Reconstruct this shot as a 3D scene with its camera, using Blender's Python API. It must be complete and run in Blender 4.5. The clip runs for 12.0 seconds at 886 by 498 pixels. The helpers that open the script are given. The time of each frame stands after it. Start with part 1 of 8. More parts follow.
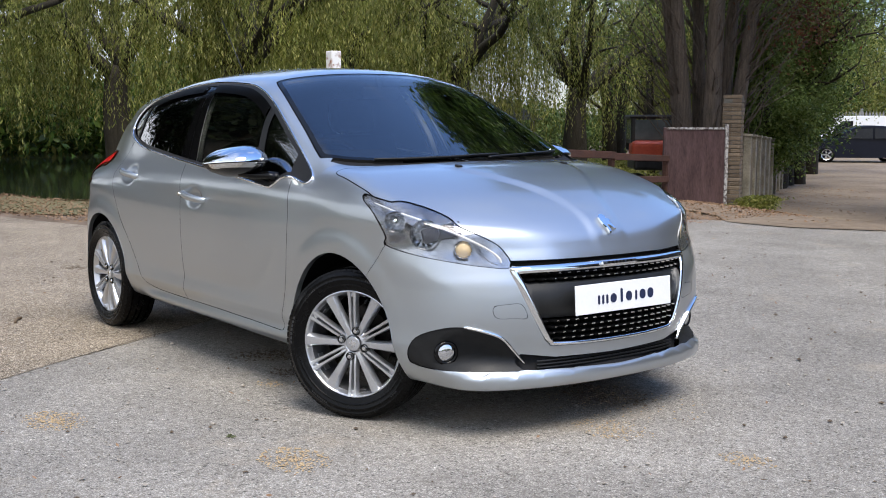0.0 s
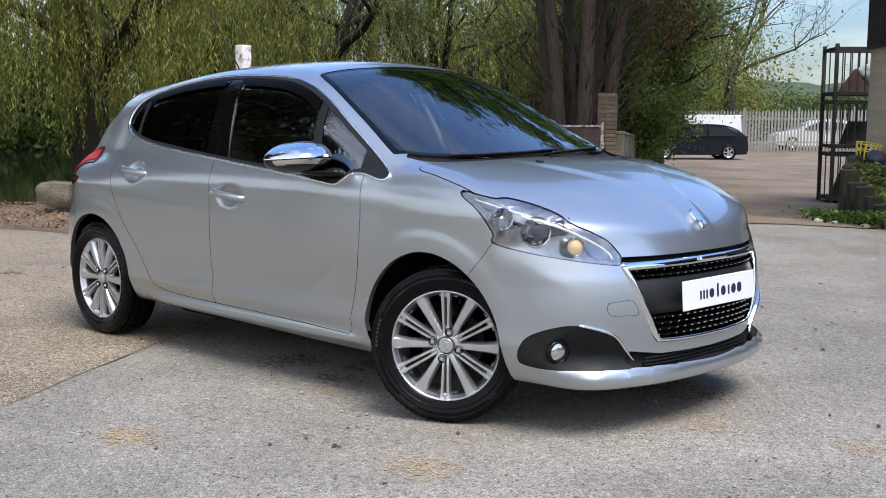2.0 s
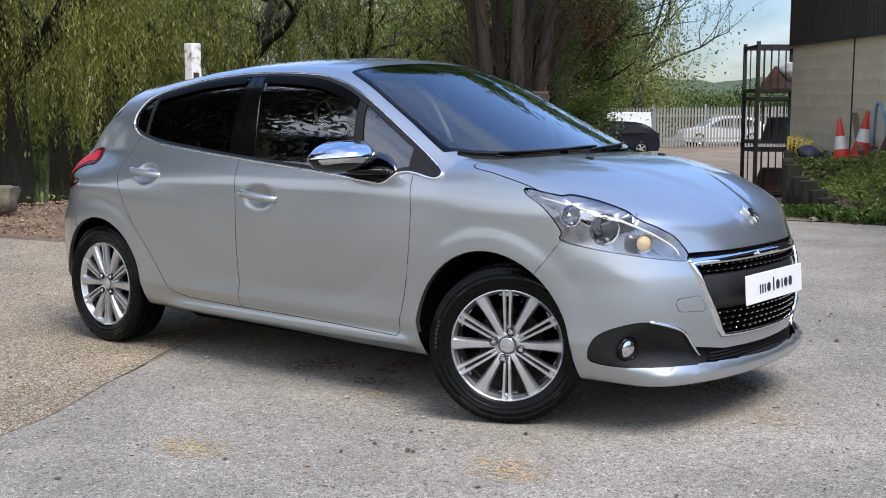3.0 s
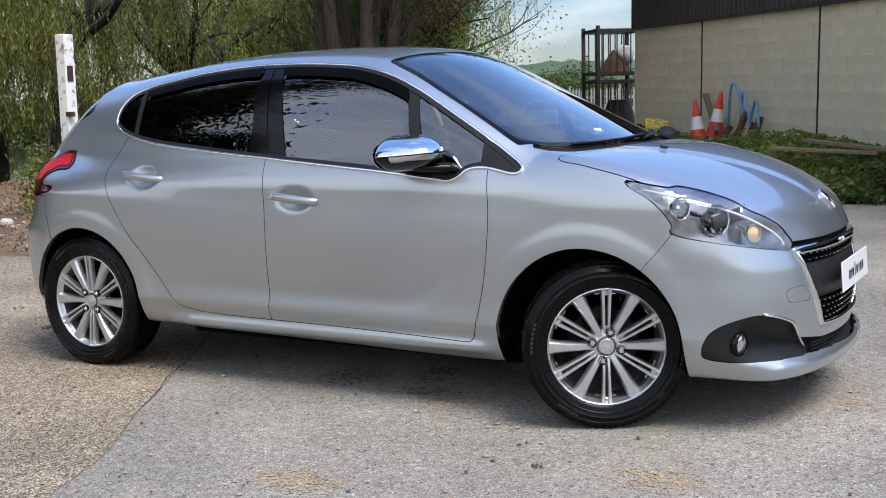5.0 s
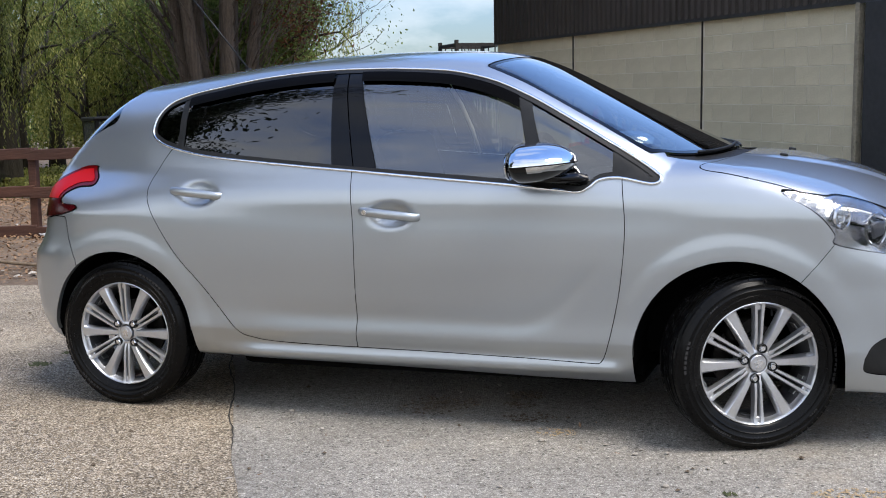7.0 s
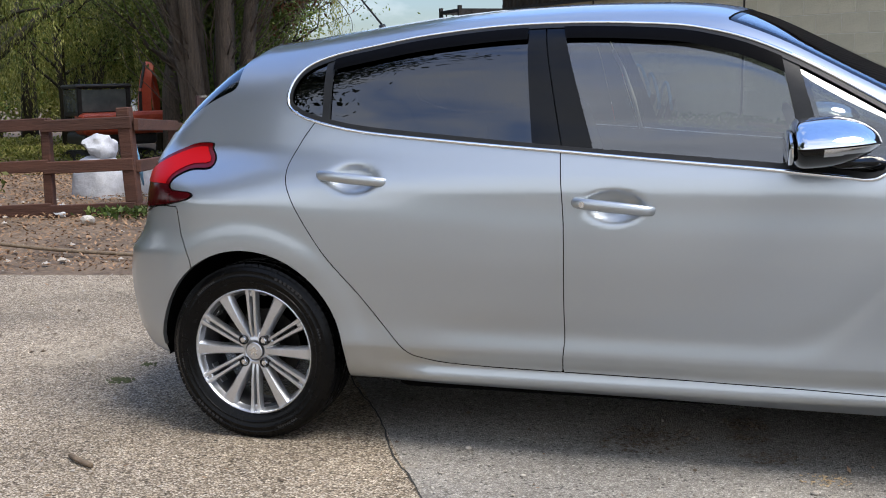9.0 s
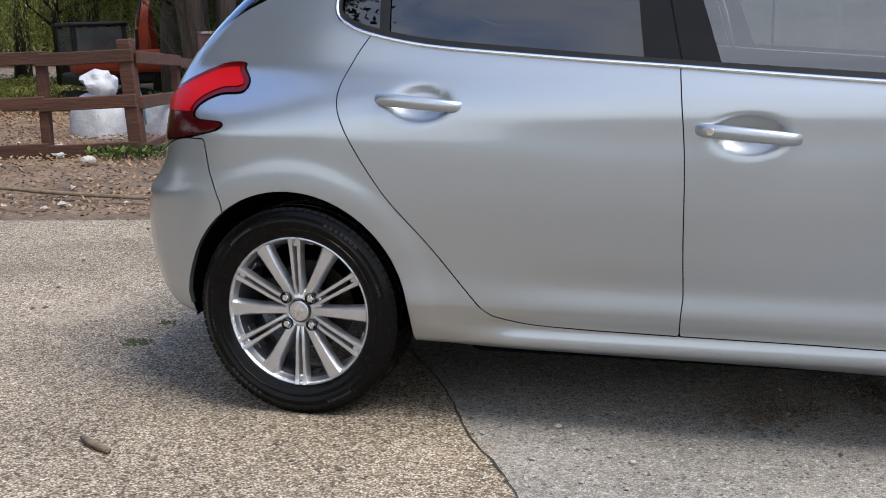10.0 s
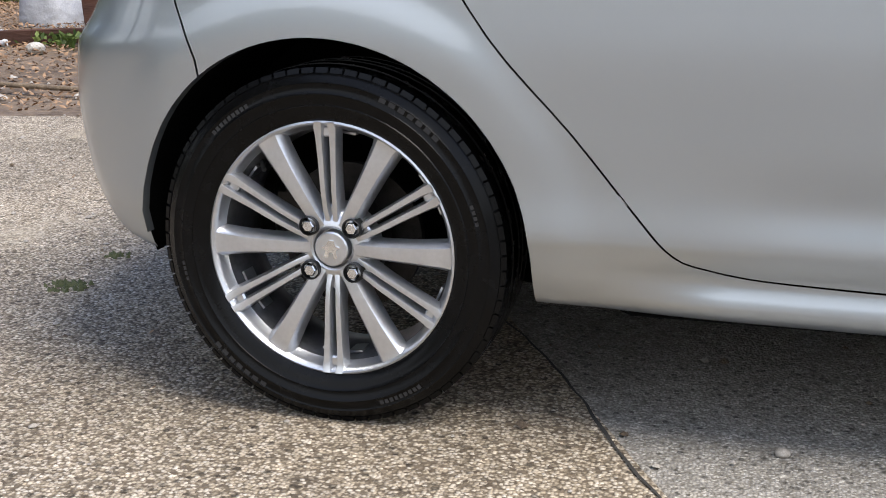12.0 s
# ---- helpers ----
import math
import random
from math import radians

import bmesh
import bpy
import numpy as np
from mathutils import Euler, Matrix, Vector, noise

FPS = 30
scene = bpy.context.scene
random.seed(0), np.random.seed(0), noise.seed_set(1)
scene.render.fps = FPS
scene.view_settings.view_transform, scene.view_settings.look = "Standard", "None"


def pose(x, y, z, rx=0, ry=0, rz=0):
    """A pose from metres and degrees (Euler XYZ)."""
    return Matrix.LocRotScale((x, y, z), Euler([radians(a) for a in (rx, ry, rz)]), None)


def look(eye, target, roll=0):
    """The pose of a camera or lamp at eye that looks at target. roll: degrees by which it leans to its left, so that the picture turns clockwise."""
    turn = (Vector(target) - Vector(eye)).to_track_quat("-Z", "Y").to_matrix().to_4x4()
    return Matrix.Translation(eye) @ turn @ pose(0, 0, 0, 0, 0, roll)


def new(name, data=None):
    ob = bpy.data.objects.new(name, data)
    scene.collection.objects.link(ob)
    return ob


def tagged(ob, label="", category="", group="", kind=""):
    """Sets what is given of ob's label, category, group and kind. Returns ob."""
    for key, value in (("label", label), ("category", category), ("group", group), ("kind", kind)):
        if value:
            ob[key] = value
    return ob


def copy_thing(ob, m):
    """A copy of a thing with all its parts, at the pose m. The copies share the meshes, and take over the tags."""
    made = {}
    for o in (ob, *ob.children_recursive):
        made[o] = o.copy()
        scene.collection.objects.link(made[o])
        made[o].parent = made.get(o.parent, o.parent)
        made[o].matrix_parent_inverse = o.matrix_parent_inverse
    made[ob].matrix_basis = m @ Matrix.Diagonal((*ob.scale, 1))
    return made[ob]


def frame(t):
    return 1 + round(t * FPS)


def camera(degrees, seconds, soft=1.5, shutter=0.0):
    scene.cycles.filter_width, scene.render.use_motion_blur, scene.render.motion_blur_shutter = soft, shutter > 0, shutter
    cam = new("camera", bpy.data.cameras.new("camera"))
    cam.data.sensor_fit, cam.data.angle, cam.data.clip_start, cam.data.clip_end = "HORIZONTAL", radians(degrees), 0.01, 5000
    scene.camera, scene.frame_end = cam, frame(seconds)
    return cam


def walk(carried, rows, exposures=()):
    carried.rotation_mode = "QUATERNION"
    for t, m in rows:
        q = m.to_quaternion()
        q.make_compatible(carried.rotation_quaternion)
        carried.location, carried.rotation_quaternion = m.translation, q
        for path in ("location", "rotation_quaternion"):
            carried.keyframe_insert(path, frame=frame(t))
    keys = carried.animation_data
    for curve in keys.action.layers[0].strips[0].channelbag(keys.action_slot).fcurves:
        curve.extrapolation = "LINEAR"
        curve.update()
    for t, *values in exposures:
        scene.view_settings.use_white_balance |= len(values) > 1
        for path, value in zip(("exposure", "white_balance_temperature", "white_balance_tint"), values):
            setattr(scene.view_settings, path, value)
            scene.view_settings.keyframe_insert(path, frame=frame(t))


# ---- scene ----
cam = camera(42.0, 12.0, 1.0)

PATH = [
    (0, (5.105, -3.225, 1.201), (3.521, -2.025, 0.973), 0.2),
    (0.5, (4.937, -3.4, 1.199), (3.395, -2.148, 0.968), 0.2),
    (1, (4.737, -3.626, 1.188), (3.243, -2.317, 0.956), 0.4),
    (1.5, (4.535, -3.783, 1.181), (3.094, -2.415, 0.95), 0.5),
    (2, (4.322, -3.928, 1.182), (2.939, -2.501, 0.952), 0.4),
    (2.5, (4.066, -4.136, 1.17), (2.746, -2.651, 0.942), 0.3),
    (3, (3.832, -4.273, 1.172), (2.574, -2.735, 0.941), 0.0),
    (3.2, (3.721, -4.316, 1.169), (2.496, -2.752, 0.94), -0.0),
    (4.8, (2.885, -4.624, 1.191), (1.885, -2.91, 0.94), -1.0),
    (5, (2.792, -4.628, 1.199), (1.818, -2.901, 0.943), -1.3),
    (5.5, (2.504, -4.73, 1.203), (1.61, -2.959, 0.948), -1.4),
    (6, (2.207, -4.792, 1.203), (1.395, -2.982, 0.954), -1.6),
    (6.5, (1.927, -4.789, 1.196), (1.191, -2.946, 0.955), -1.6),
    (7, (1.603, -4.817, 1.192), (0.929, -2.949, 0.955), -1.4),
    (7.5, (1.297, -4.738, 1.203), (0.667, -2.856, 0.962), -1.2),
    (7.7, (1.169, -4.684, 1.213), (0.552, -2.798, 0.966), -1.2),
    (9.3, (0.419, -4.068, 1.182), (-0.193, -2.19, 0.871), -1.3),
    (9.5, (0.351, -3.959, 1.148), (-0.268, -2.086, 0.819), -1.5),
    (10, (0.101, -3.687, 1.101), (-0.503, -1.82, 0.712), -1.5),
    (10.5, (-0.08, -3.391, 1.023), (-0.668, -1.53, 0.583), -1.6),
    (11, (-0.263, -3.093, 0.962), (-0.829, -1.239, 0.47), -1.4),
    (11.5, (-0.416, -2.799, 0.897), (-0.987, -0.956, 0.371), -1.2),
    (12, (-0.562, -2.498, 0.807), (-1.119, -0.652, 0.276), -0.6),
]
walk(cam, [(t, look(eye, target, roll)) for t, eye, target, roll in PATH], [(0.0, 0.73), (10.5, 0.75), (12.0, 1.0)])

# ---- light ----
SUN_AZ, SUN_EL = 106.0, 60.0
world = bpy.data.worlds.new("sky_world")
scene.world = world
world.use_nodes = True
wn, wl = world.node_tree.nodes, world.node_tree.links
wn.clear()
w_out = wn.new("ShaderNodeOutputWorld")
w_bg = wn.new("ShaderNodeBackground")
w_sky = wn.new("ShaderNodeTexSky")
w_sky.sky_type = "NISHITA"
w_sky.sun_disc = False
w_sky.sun_elevation, w_sky.sun_rotation = radians(SUN_EL), radians(SUN_AZ)
w_sky.air_density, w_sky.dust_density, w_sky.ozone_density = 1.2, 0.3, 2.5
w_co = wn.new("ShaderNodeTexCoord")
w_sep = wn.new("ShaderNodeSeparateXYZ")
wl.new(w_co.outputs["Generated"], w_sep.inputs["Vector"])
w_map = wn.new("ShaderNodeMapping")
w_map.inputs["Scale"].default_value = (1.0, 1.0, 2.6)
w_cl = wn.new("ShaderNodeTexNoise")
w_cl.inputs["Scale"].default_value, w_cl.inputs["Detail"].default_value, w_cl.inputs["Roughness"].default_value = 1.9, 7.0, 0.58
w_ramp = wn.new("ShaderNodeValToRGB")
w_ramp.color_ramp.elements[0].position, w_ramp.color_ramp.elements[1].position = 0.47, 0.66
w_cc = wn.new("ShaderNodeValToRGB")
w_cc.color_ramp.elements[0].position, w_cc.color_ramp.elements[1].position = 0.45, 0.72
w_cc.color_ramp.elements[0].color, w_cc.color_ramp.elements[1].color = (5.5, 5.7, 6.05, 1), (3.3, 3.6, 4.1, 1)
w_mix = wn.new("ShaderNodeMix")
w_mix.data_type = "RGBA"
wl.new(w_co.outputs["Generated"], w_map.inputs["Vector"])
wl.new(w_map.outputs["Vector"], w_cl.inputs["Vector"])

wl.new(w_cl.outputs["Fac"], w_cc.inputs["Fac"])
w_el = wn.new("ShaderNodeMapRange")
w_el.inputs["From Min"].default_value, w_el.inputs["From Max"].default_value = 0.25, 0.75
w_el.inputs["To Min"].default_value, w_el.inputs["To Max"].default_value = 1.0, 0.8
wl.new(w_sep.outputs["Z"], w_el.inputs["Value"])
w_dot = wn.new("ShaderNodeVectorMath")
w_dot.operation = "DOT_PRODUCT"
w_dot.inputs[1].default_value = (0.10, -0.80, -0.60)
wl.new(w_co.outputs["Generated"], w_dot.inputs[0])
w_front = wn.new("ShaderNodeMath")
w_front.operation = "MULTIPLY_ADD"
w_front.inputs[1].default_value = 0.22
wl.new(w_dot.outputs["Value"], w_front.inputs[0])
wl.new(w_cl.outputs["Fac"], w_front.inputs[2])
w_fac = wn.new("ShaderNodeMath")
w_fac.operation = "MULTIPLY"
w_lift = wn.new("ShaderNodeMath")
w_lift.operation = "ADD"
w_low = wn.new("ShaderNodeMapRange")
w_low.inputs["From Min"].default_value, w_low.inputs["From Max"].default_value = 0.04, 0.30
w_low.inputs["To Min"].default_value, w_low.inputs["To Max"].default_value = 0.21, 0.11
wl.new(w_sep.outputs["Z"], w_low.inputs["Value"])
wl.new(w_low.outputs["Result"], w_lift.inputs[1])
wl.new(w_front.outputs[0], w_lift.inputs[0])
wl.new(w_lift.outputs[0], w_ramp.inputs["Fac"])
wl.new(w_ramp.outputs["Color"], w_fac.inputs[0])
wl.new(w_el.outputs["Result"], w_fac.inputs[1])
wl.new(w_fac.outputs[0], w_mix.inputs["Factor"])
w_hs = wn.new("ShaderNodeHueSaturation")
w_hs.inputs["Saturation"].default_value = 1.0
wl.new(w_sky.outputs["Color"], w_hs.inputs["Color"])
w_haze = wn.new("ShaderNodeMapRange")
w_haze.interpolation_type = "SMOOTHSTEP"
w_haze.inputs["From Min"].default_value, w_haze.inputs["From Max"].default_value = 0.0, 0.36
w_haze.inputs["To Min"].default_value, w_haze.inputs["To Max"].default_value = 0.36, 1.15
wl.new(w_sep.outputs["Z"], w_haze.inputs["Value"])
wl.new(w_haze.outputs["Result"], w_hs.inputs["Value"])
w_tint = wn.new("ShaderNodeMix")
w_tint.data_type, w_tint.blend_type = "RGBA", "MULTIPLY"
w_tint.inputs["Factor"].default_value = 1.0
w_tint.inputs[7].default_value = (0.84, 0.94, 1.16, 1)
wl.new(w_hs.outputs["Color"], w_tint.inputs[6])
wl.new(w_tint.outputs[2], w_mix.inputs[6])
wl.new(w_cc.outputs["Color"], w_mix.inputs[7])
wl.new(w_mix.outputs[2], w_bg.inputs["Color"])
w_bg.inputs["Strength"].default_value = 0.15
wl.new(w_bg.outputs["Background"], w_out.inputs["Surface"])

sun_data = bpy.data.lights.new("sun", "SUN")
sun_data.energy, sun_data.angle, sun_data.color = 2.7, radians(34), (1.0, 0.93, 0.82)
sun = new("sun", sun_data)
# the Nishita sun rotation turns clockwise from +y
_az, _el = radians(SUN_AZ), radians(SUN_EL)
sun_dir = Vector((math.sin(_az) * math.cos(_el), math.cos(_az) * math.cos(_el), math.sin(_el)))
sun.matrix_world = Matrix.Translation(sun_dir * 30) @ sun_dir.to_track_quat("Z", "Y").to_matrix().to_4x4()


# ---- materials ----
def node_mat(name):
    m = bpy.data.materials.new(name)
    m.use_nodes = True
    nt = m.node_tree
    return m, nt, nt.nodes["Principled BSDF"]


def setp(b, **kw):
    for k, v in kw.items():
        key = k.replace("_", " ")
        if isinstance(v, tuple) and len(v) == 3:
            v = (*v, 1)
        b.inputs[key].default_value = v


def surface(name, dark, light, scale=8.0, rough=0.6, metal=0.0, bump=0.0, bump_scale=None, fine=None, contrast=0.25, stretch=(1, 1, 1),
            rough_var=0.0, coat=0.0, spec=0.5, tint_random=0.0, space="Object"):
    """Two colours mixed by a coarse and a fine noise, with relief."""
    m, nt, b = node_mat(name)
    N, L = nt.nodes, nt.links
    co = N.new("ShaderNodeTexCoord")
    mp = N.new("ShaderNodeMapping")
    mp.inputs["Scale"].default_value = stretch
    L.new(co.outputs[space], mp.inputs["Vector"])
    n1 = N.new("ShaderNodeTexNoise")
    n1.inputs["Scale"].default_value, n1.inputs["Detail"].default_value, n1.inputs["Roughness"].default_value = scale, 6, 0.62
    n2 = N.new("ShaderNodeTexNoise")
    n2.inputs["Scale"].default_value, n2.inputs["Detail"].default_value = fine or scale * 9, 4
    L.new(mp.outputs["Vector"], n1.inputs["Vector"])
    L.new(mp.outputs["Vector"], n2.inputs["Vector"])
    add = N.new("ShaderNodeMath")
    add.operation = "MULTIPLY_ADD"
    L.new(n2.outputs["Fac"], add.inputs[0])
    add.inputs[1].default_value = 0.6
    L.new(n1.outputs["Fac"], add.inputs[2])
    rm = N.new("ShaderNodeMapRange")
    rm.inputs["From Min"].default_value, rm.inputs["From Max"].default_value = 0.8 - contrast, 0.8 + contrast
    L.new(add.outputs[0], rm.inputs["Value"])
    mix = N.new("ShaderNodeMix")
    mix.data_type = "RGBA"
    mix.inputs[6].default_value, mix.inputs[7].default_value = (*dark, 1), (*light, 1)
    L.new(rm.outputs["Result"], mix.inputs["Factor"])
    col = mix.outputs[2]
    if tint_random:
        oi = N.new("ShaderNodeObjectInfo")
        hs = N.new("ShaderNodeHueSaturation")
        rr = N.new("ShaderNodeMapRange")
        rr.inputs["To Min"].default_value, rr.inputs["To Max"].default_value = 1 - tint_random, 1 + tint_random
        L.new(oi.outputs["Random"], rr.inputs["Value"])
        L.new(rr.outputs["Result"], hs.inputs["Value"])
        L.new(col, hs.inputs["Color"])
        col = hs.outputs["Color"]
    L.new(col, b.inputs["Base Color"])
    setp(b, Roughness=rough, Metallic=metal)
    b.inputs["Specular IOR Level"].default_value = spec
    if rough_var:
        rv = N.new("ShaderNodeMapRange")
        rv.inputs["To Min"].default_value, rv.inputs["To Max"].default_value = max(0.02, rough - rough_var), min(1, rough + rough_var)
        L.new(n1.outputs["Fac"], rv.inputs["Value"])
        L.new(rv.outputs["Result"], b.inputs["Roughness"])
    if coat:
        b.inputs["Coat Weight"].default_value, b.inputs["Coat Roughness"].default_value = coat, 0.05
    if bump:
        n3 = N.new("ShaderNodeTexNoise")
        n3.inputs["Scale"].default_value, n3.inputs["Detail"].default_value = bump_scale or scale * 5, 5
        L.new(mp.outputs["Vector"], n3.inputs["Vector"])
        bp = N.new("ShaderNodeBump")
        bp.inputs["Strength"].default_value, bp.inputs["Distance"].default_value = min(1.0, bump * 2), 0.02 * bump
        L.new(n3.outputs["Fac"], bp.inputs["Height"])
        L.new(bp.outputs["Normal"], b.inputs["Normal"])
    return m


def thin_glass(name, tint, gloss=1.0, rough=0.0):
    """A pane: what passes is tinted, what is thrown back follows Fresnel."""
    m, nt, b = node_mat(name)
    N, L = nt.nodes, nt.links
    N.remove(b)
    out = N["Material Output"]
    tr = N.new("ShaderNodeBsdfTransparent")
    tr.inputs["Color"].default_value = (*tint, 1)
    gl = N.new("ShaderNodeBsdfGlossy")
    gl.inputs["Roughness"].default_value = rough
    fr = N.new("ShaderNodeFresnel")
    fr.inputs["IOR"].default_value = 1.52
    mu = N.new("ShaderNodeMath")
    mu.operation = "MULTIPLY"
    mu.use_clamp = True
    mu.inputs[1].default_value = gloss
    ms = N.new("ShaderNodeMixShader")
    L.new(fr.outputs["Fac"], mu.inputs[0])
    L.new(mu.outputs[0], ms.inputs["Fac"])
    L.new(tr.outputs[0], ms.inputs[1])
    L.new(gl.outputs[0], ms.inputs[2])
    L.new(ms.outputs[0], out.inputs["Surface"])
    return m


def car_paint(name, colour, metal=0.85, rough=0.3):
    m = surface(name, tuple(c * 0.96 for c in colour), colour, scale=3.0, fine=900, contrast=0.5, rough=rough, metal=metal)
    b = m.node_tree.nodes["Principled BSDF"]
    b.inputs["Coat Weight"].default_value, b.inputs["Coat Roughness"].default_value = 1.0, 0.03
    return m


M = {}
M["paint"] = car_paint("silver_metallic_paint", (0.435, 0.47, 0.50), 0.85, 0.35)
M["gap"] = surface("panel_gap", (0.003, 0.003, 0.003), (0.006, 0.006, 0.006), rough=0.9, spec=0.05)
M["black_gloss"] = surface("gloss_black_plastic", (0.002, 0.002, 0.0022), (0.004, 0.004, 0.0042), rough=0.08, rough_var=0.02, spec=0.25)
M["black_satin"] = surface("satin_black_plastic", (0.010, 0.0105, 0.011), (0.017, 0.0175, 0.018), scale=20, spec=0.25, rough=0.42, rough_var=0.08, bump=0.05, bump_scale=600)
M["black_rough"] = surface("grained_black_plastic", (0.010, 0.010, 0.011), (0.018, 0.018, 0.019), scale=25, spec=0.15, rough=0.62, bump=0.15, bump_scale=700)
M["liner"] = surface("black_liner_felt", (0.002, 0.002, 0.0022), (0.005, 0.005, 0.0052), scale=25, spec=0.05, rough=0.85)
M["deflector"] = surface("smoked_acrylic", (0.002, 0.002, 0.0022), (0.003, 0.003, 0.0032), rough=0.3, spec=0.03)
M["chrome"] = surface("chrome", (0.78, 0.79, 0.8), (0.86, 0.87, 0.88), rough=0.06, metal=1.0)
M["satin_chrome"] = surface("satin_chrome", (0.7, 0.71, 0.72), (0.8, 0.81, 0.82), rough=0.2, metal=1.0)
M["alloy"] = surface("silver_alloy", (0.55, 0.56, 0.58), (0.64, 0.65, 0.67), scale=14, rough=0.3, metal=0.85, rough_var=0.05, coat=0.5)
M["alloy_dark"] = surface("wheel_barrel_metal", (0.15, 0.15, 0.155), (0.24, 0.24, 0.25), scale=14, rough=0.4, metal=0.7)
M["disc"] = surface("brake_disc_steel", (0.02, 0.018, 0.017), (0.045, 0.041, 0.038), scale=60, rough=0.4, metal=0.9)
M["tyre"] = surface("tyre_rubber", (0.002, 0.002, 0.0022), (0.0045, 0.0045, 0.0047), scale=30, rough=0.26, rough_var=0.08, bump=0.05, bump_scale=300, spec=0.15)
M["tyre_mark"] = surface("tyre_sidewall_moulding", (0.022, 0.022, 0.023), (0.036, 0.036, 0.037), scale=30, rough=0.4, spec=0.3)
M["glass_clear"] = thin_glass("clear_car_glass", (0.55, 0.60, 0.57), 4.6)
M["glass_screen"] = thin_glass("windscreen_glass", (0.46, 0.51, 0.51), 2.0)
M["glass_tint"] = thin_glass("privacy_glass", (0.02, 0.02, 0.022), 2.8)
M["lens"] = thin_glass("lamp_lens", (0.93, 0.94, 0.95), 1.2)
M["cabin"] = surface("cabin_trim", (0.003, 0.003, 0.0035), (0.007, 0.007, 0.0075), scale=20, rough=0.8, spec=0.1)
M["cabin_light"] = surface("pale_cabin_trim", (0.35, 0.36, 0.36), (0.45, 0.46, 0.46), scale=20, rough=0.7)
M["seat"] = surface("dark_seat_fabric", (0.018, 0.018, 0.02), (0.04, 0.04, 0.042), scale=12, rough=0.95)
M["lamp_bowl"] = surface("lamp_reflector", (0.55, 0.57, 0.6), (0.8, 0.81, 0.83), scale=18, rough=0.12, metal=1.0)
M["lamp_dark"] = surface("lamp_bezel", (0.26, 0.275, 0.31), (0.52, 0.54, 0.58), scale=9, fine=30, contrast=0.15, rough=0.2, metal=0.85)
M["lamp_shade"] = surface("lamp_shade", (0.05, 0.055, 0.07), (0.09, 0.095, 0.12), scale=20, rough=0.25, metal=0.4)
M["amber"] = surface("amber_lens", (0.74, 0.56, 0.32), (0.84, 0.68, 0.44), scale=60, rough=0.25, coat=0.6)
M["plate"] = surface("plate_white", (0.74, 0.75, 0.76), (0.8, 0.81, 0.82), rough=0.3, coat=0.3)
M["plate_ink"] = surface("plate_navy", (0.012, 0.018, 0.05), (0.02, 0.028, 0.07), rough=0.4)
M["disc_glow"] = surface("drl_guide", (0.8, 0.82, 0.85), (0.9, 0.9, 0.92), rough=0.2)


def red_lens():
    m, nt, b = node_mat("red_tail_lens")
    setp(b, Base_Color=(0.075, 0.0012, 0.0015), Roughness=0.14)
    b.inputs["Specular IOR Level"].default_value = 0.22
    return m


M["red"] = red_lens()
M["red_dark"] = surface("dark_red_lens", (0.030, 0.002, 0.003), (0.06, 0.003, 0.005), scale=10, rough=0.12, spec=0.3)
M["red_lit"], _nt, _b = node_mat("red_light_guide")
setp(_b, Base_Color=(0.34, 0.0025, 0.002), Roughness=0.3)
_b.inputs["Specular IOR Level"].default_value = 0.06


# ---- mesh helpers ----
def mesh_object(name, verts, faces, material, parent=None, label="", smooth=True, normals=None, mats=None, face_mat=None):
    me = bpy.data.meshes.new(name)
    me.from_pydata([tuple(v) for v in verts], [], [tuple(f) for f in faces])
    for mm in ([material] if mats is None else mats):
        me.materials.append(mm)
    if face_mat is not None:
        me.polygons.foreach_set("material_index", face_mat)
    if smooth:
        me.polygons.foreach_set("use_smooth", [True] * len(me.polygons))
    me.update()
    if normals is not None:
        me.normals_split_custom_set_from_vertices([tuple(n) for n in normals])
    ob = new(name, me)
    if parent is not None:
        ob.parent = parent
        ob.matrix_parent_inverse = parent.matrix_world.inverted()
    if label:
        ob["label"] = label
    return ob


def part(name, bm, material, parent=None, label="", smooth=False, angle=None):
    """Links a bmesh as one mesh object, under a thing or a part where given."""
    me = bpy.data.meshes.new(name)
    bm.to_mesh(me)
    bm.free()
    for mm in (material if isinstance(material, (list, tuple)) else [material]):
        me.materials.append(mm)
    if smooth:
        me.polygons.foreach_set("use_smooth", [True] * len(me.polygons))
    if angle:
        me.polygons.foreach_set("use_smooth", [True] * len(me.polygons))
        me.set_sharp_from_angle(angle=radians(angle))
    ob = new(name, me)
    if parent is not None:
        ob.parent = parent
    if label:
        ob["label"] = label
    return ob


def empty(name, label, category, at=(0, 0, 0), group="", kind=""):
    ob = new(name)
    ob.empty_display_size = 0.1
    ob.location = at
    bpy.context.view_layer.update()
    return tagged(ob, label, category, group, kind)


def box(bm, size, at=(0, 0, 0), m=None, bevel=0.0, seg=1):
    r = bmesh.ops.create_cube(bm, size=1)["verts"]
    mm = (m if m is not None else Matrix()) @ Matrix.Translation(at) @ Matrix.Diagonal((*size, 1))
    bmesh.ops.transform(bm, matrix=mm, verts=r)
    if bevel:
        es = list({e for v in r for e in v.link_edges})
        bmesh.ops.bevel(bm, geom=es, offset=bevel, segments=seg, affect="EDGES", profile=0.5)
    return r


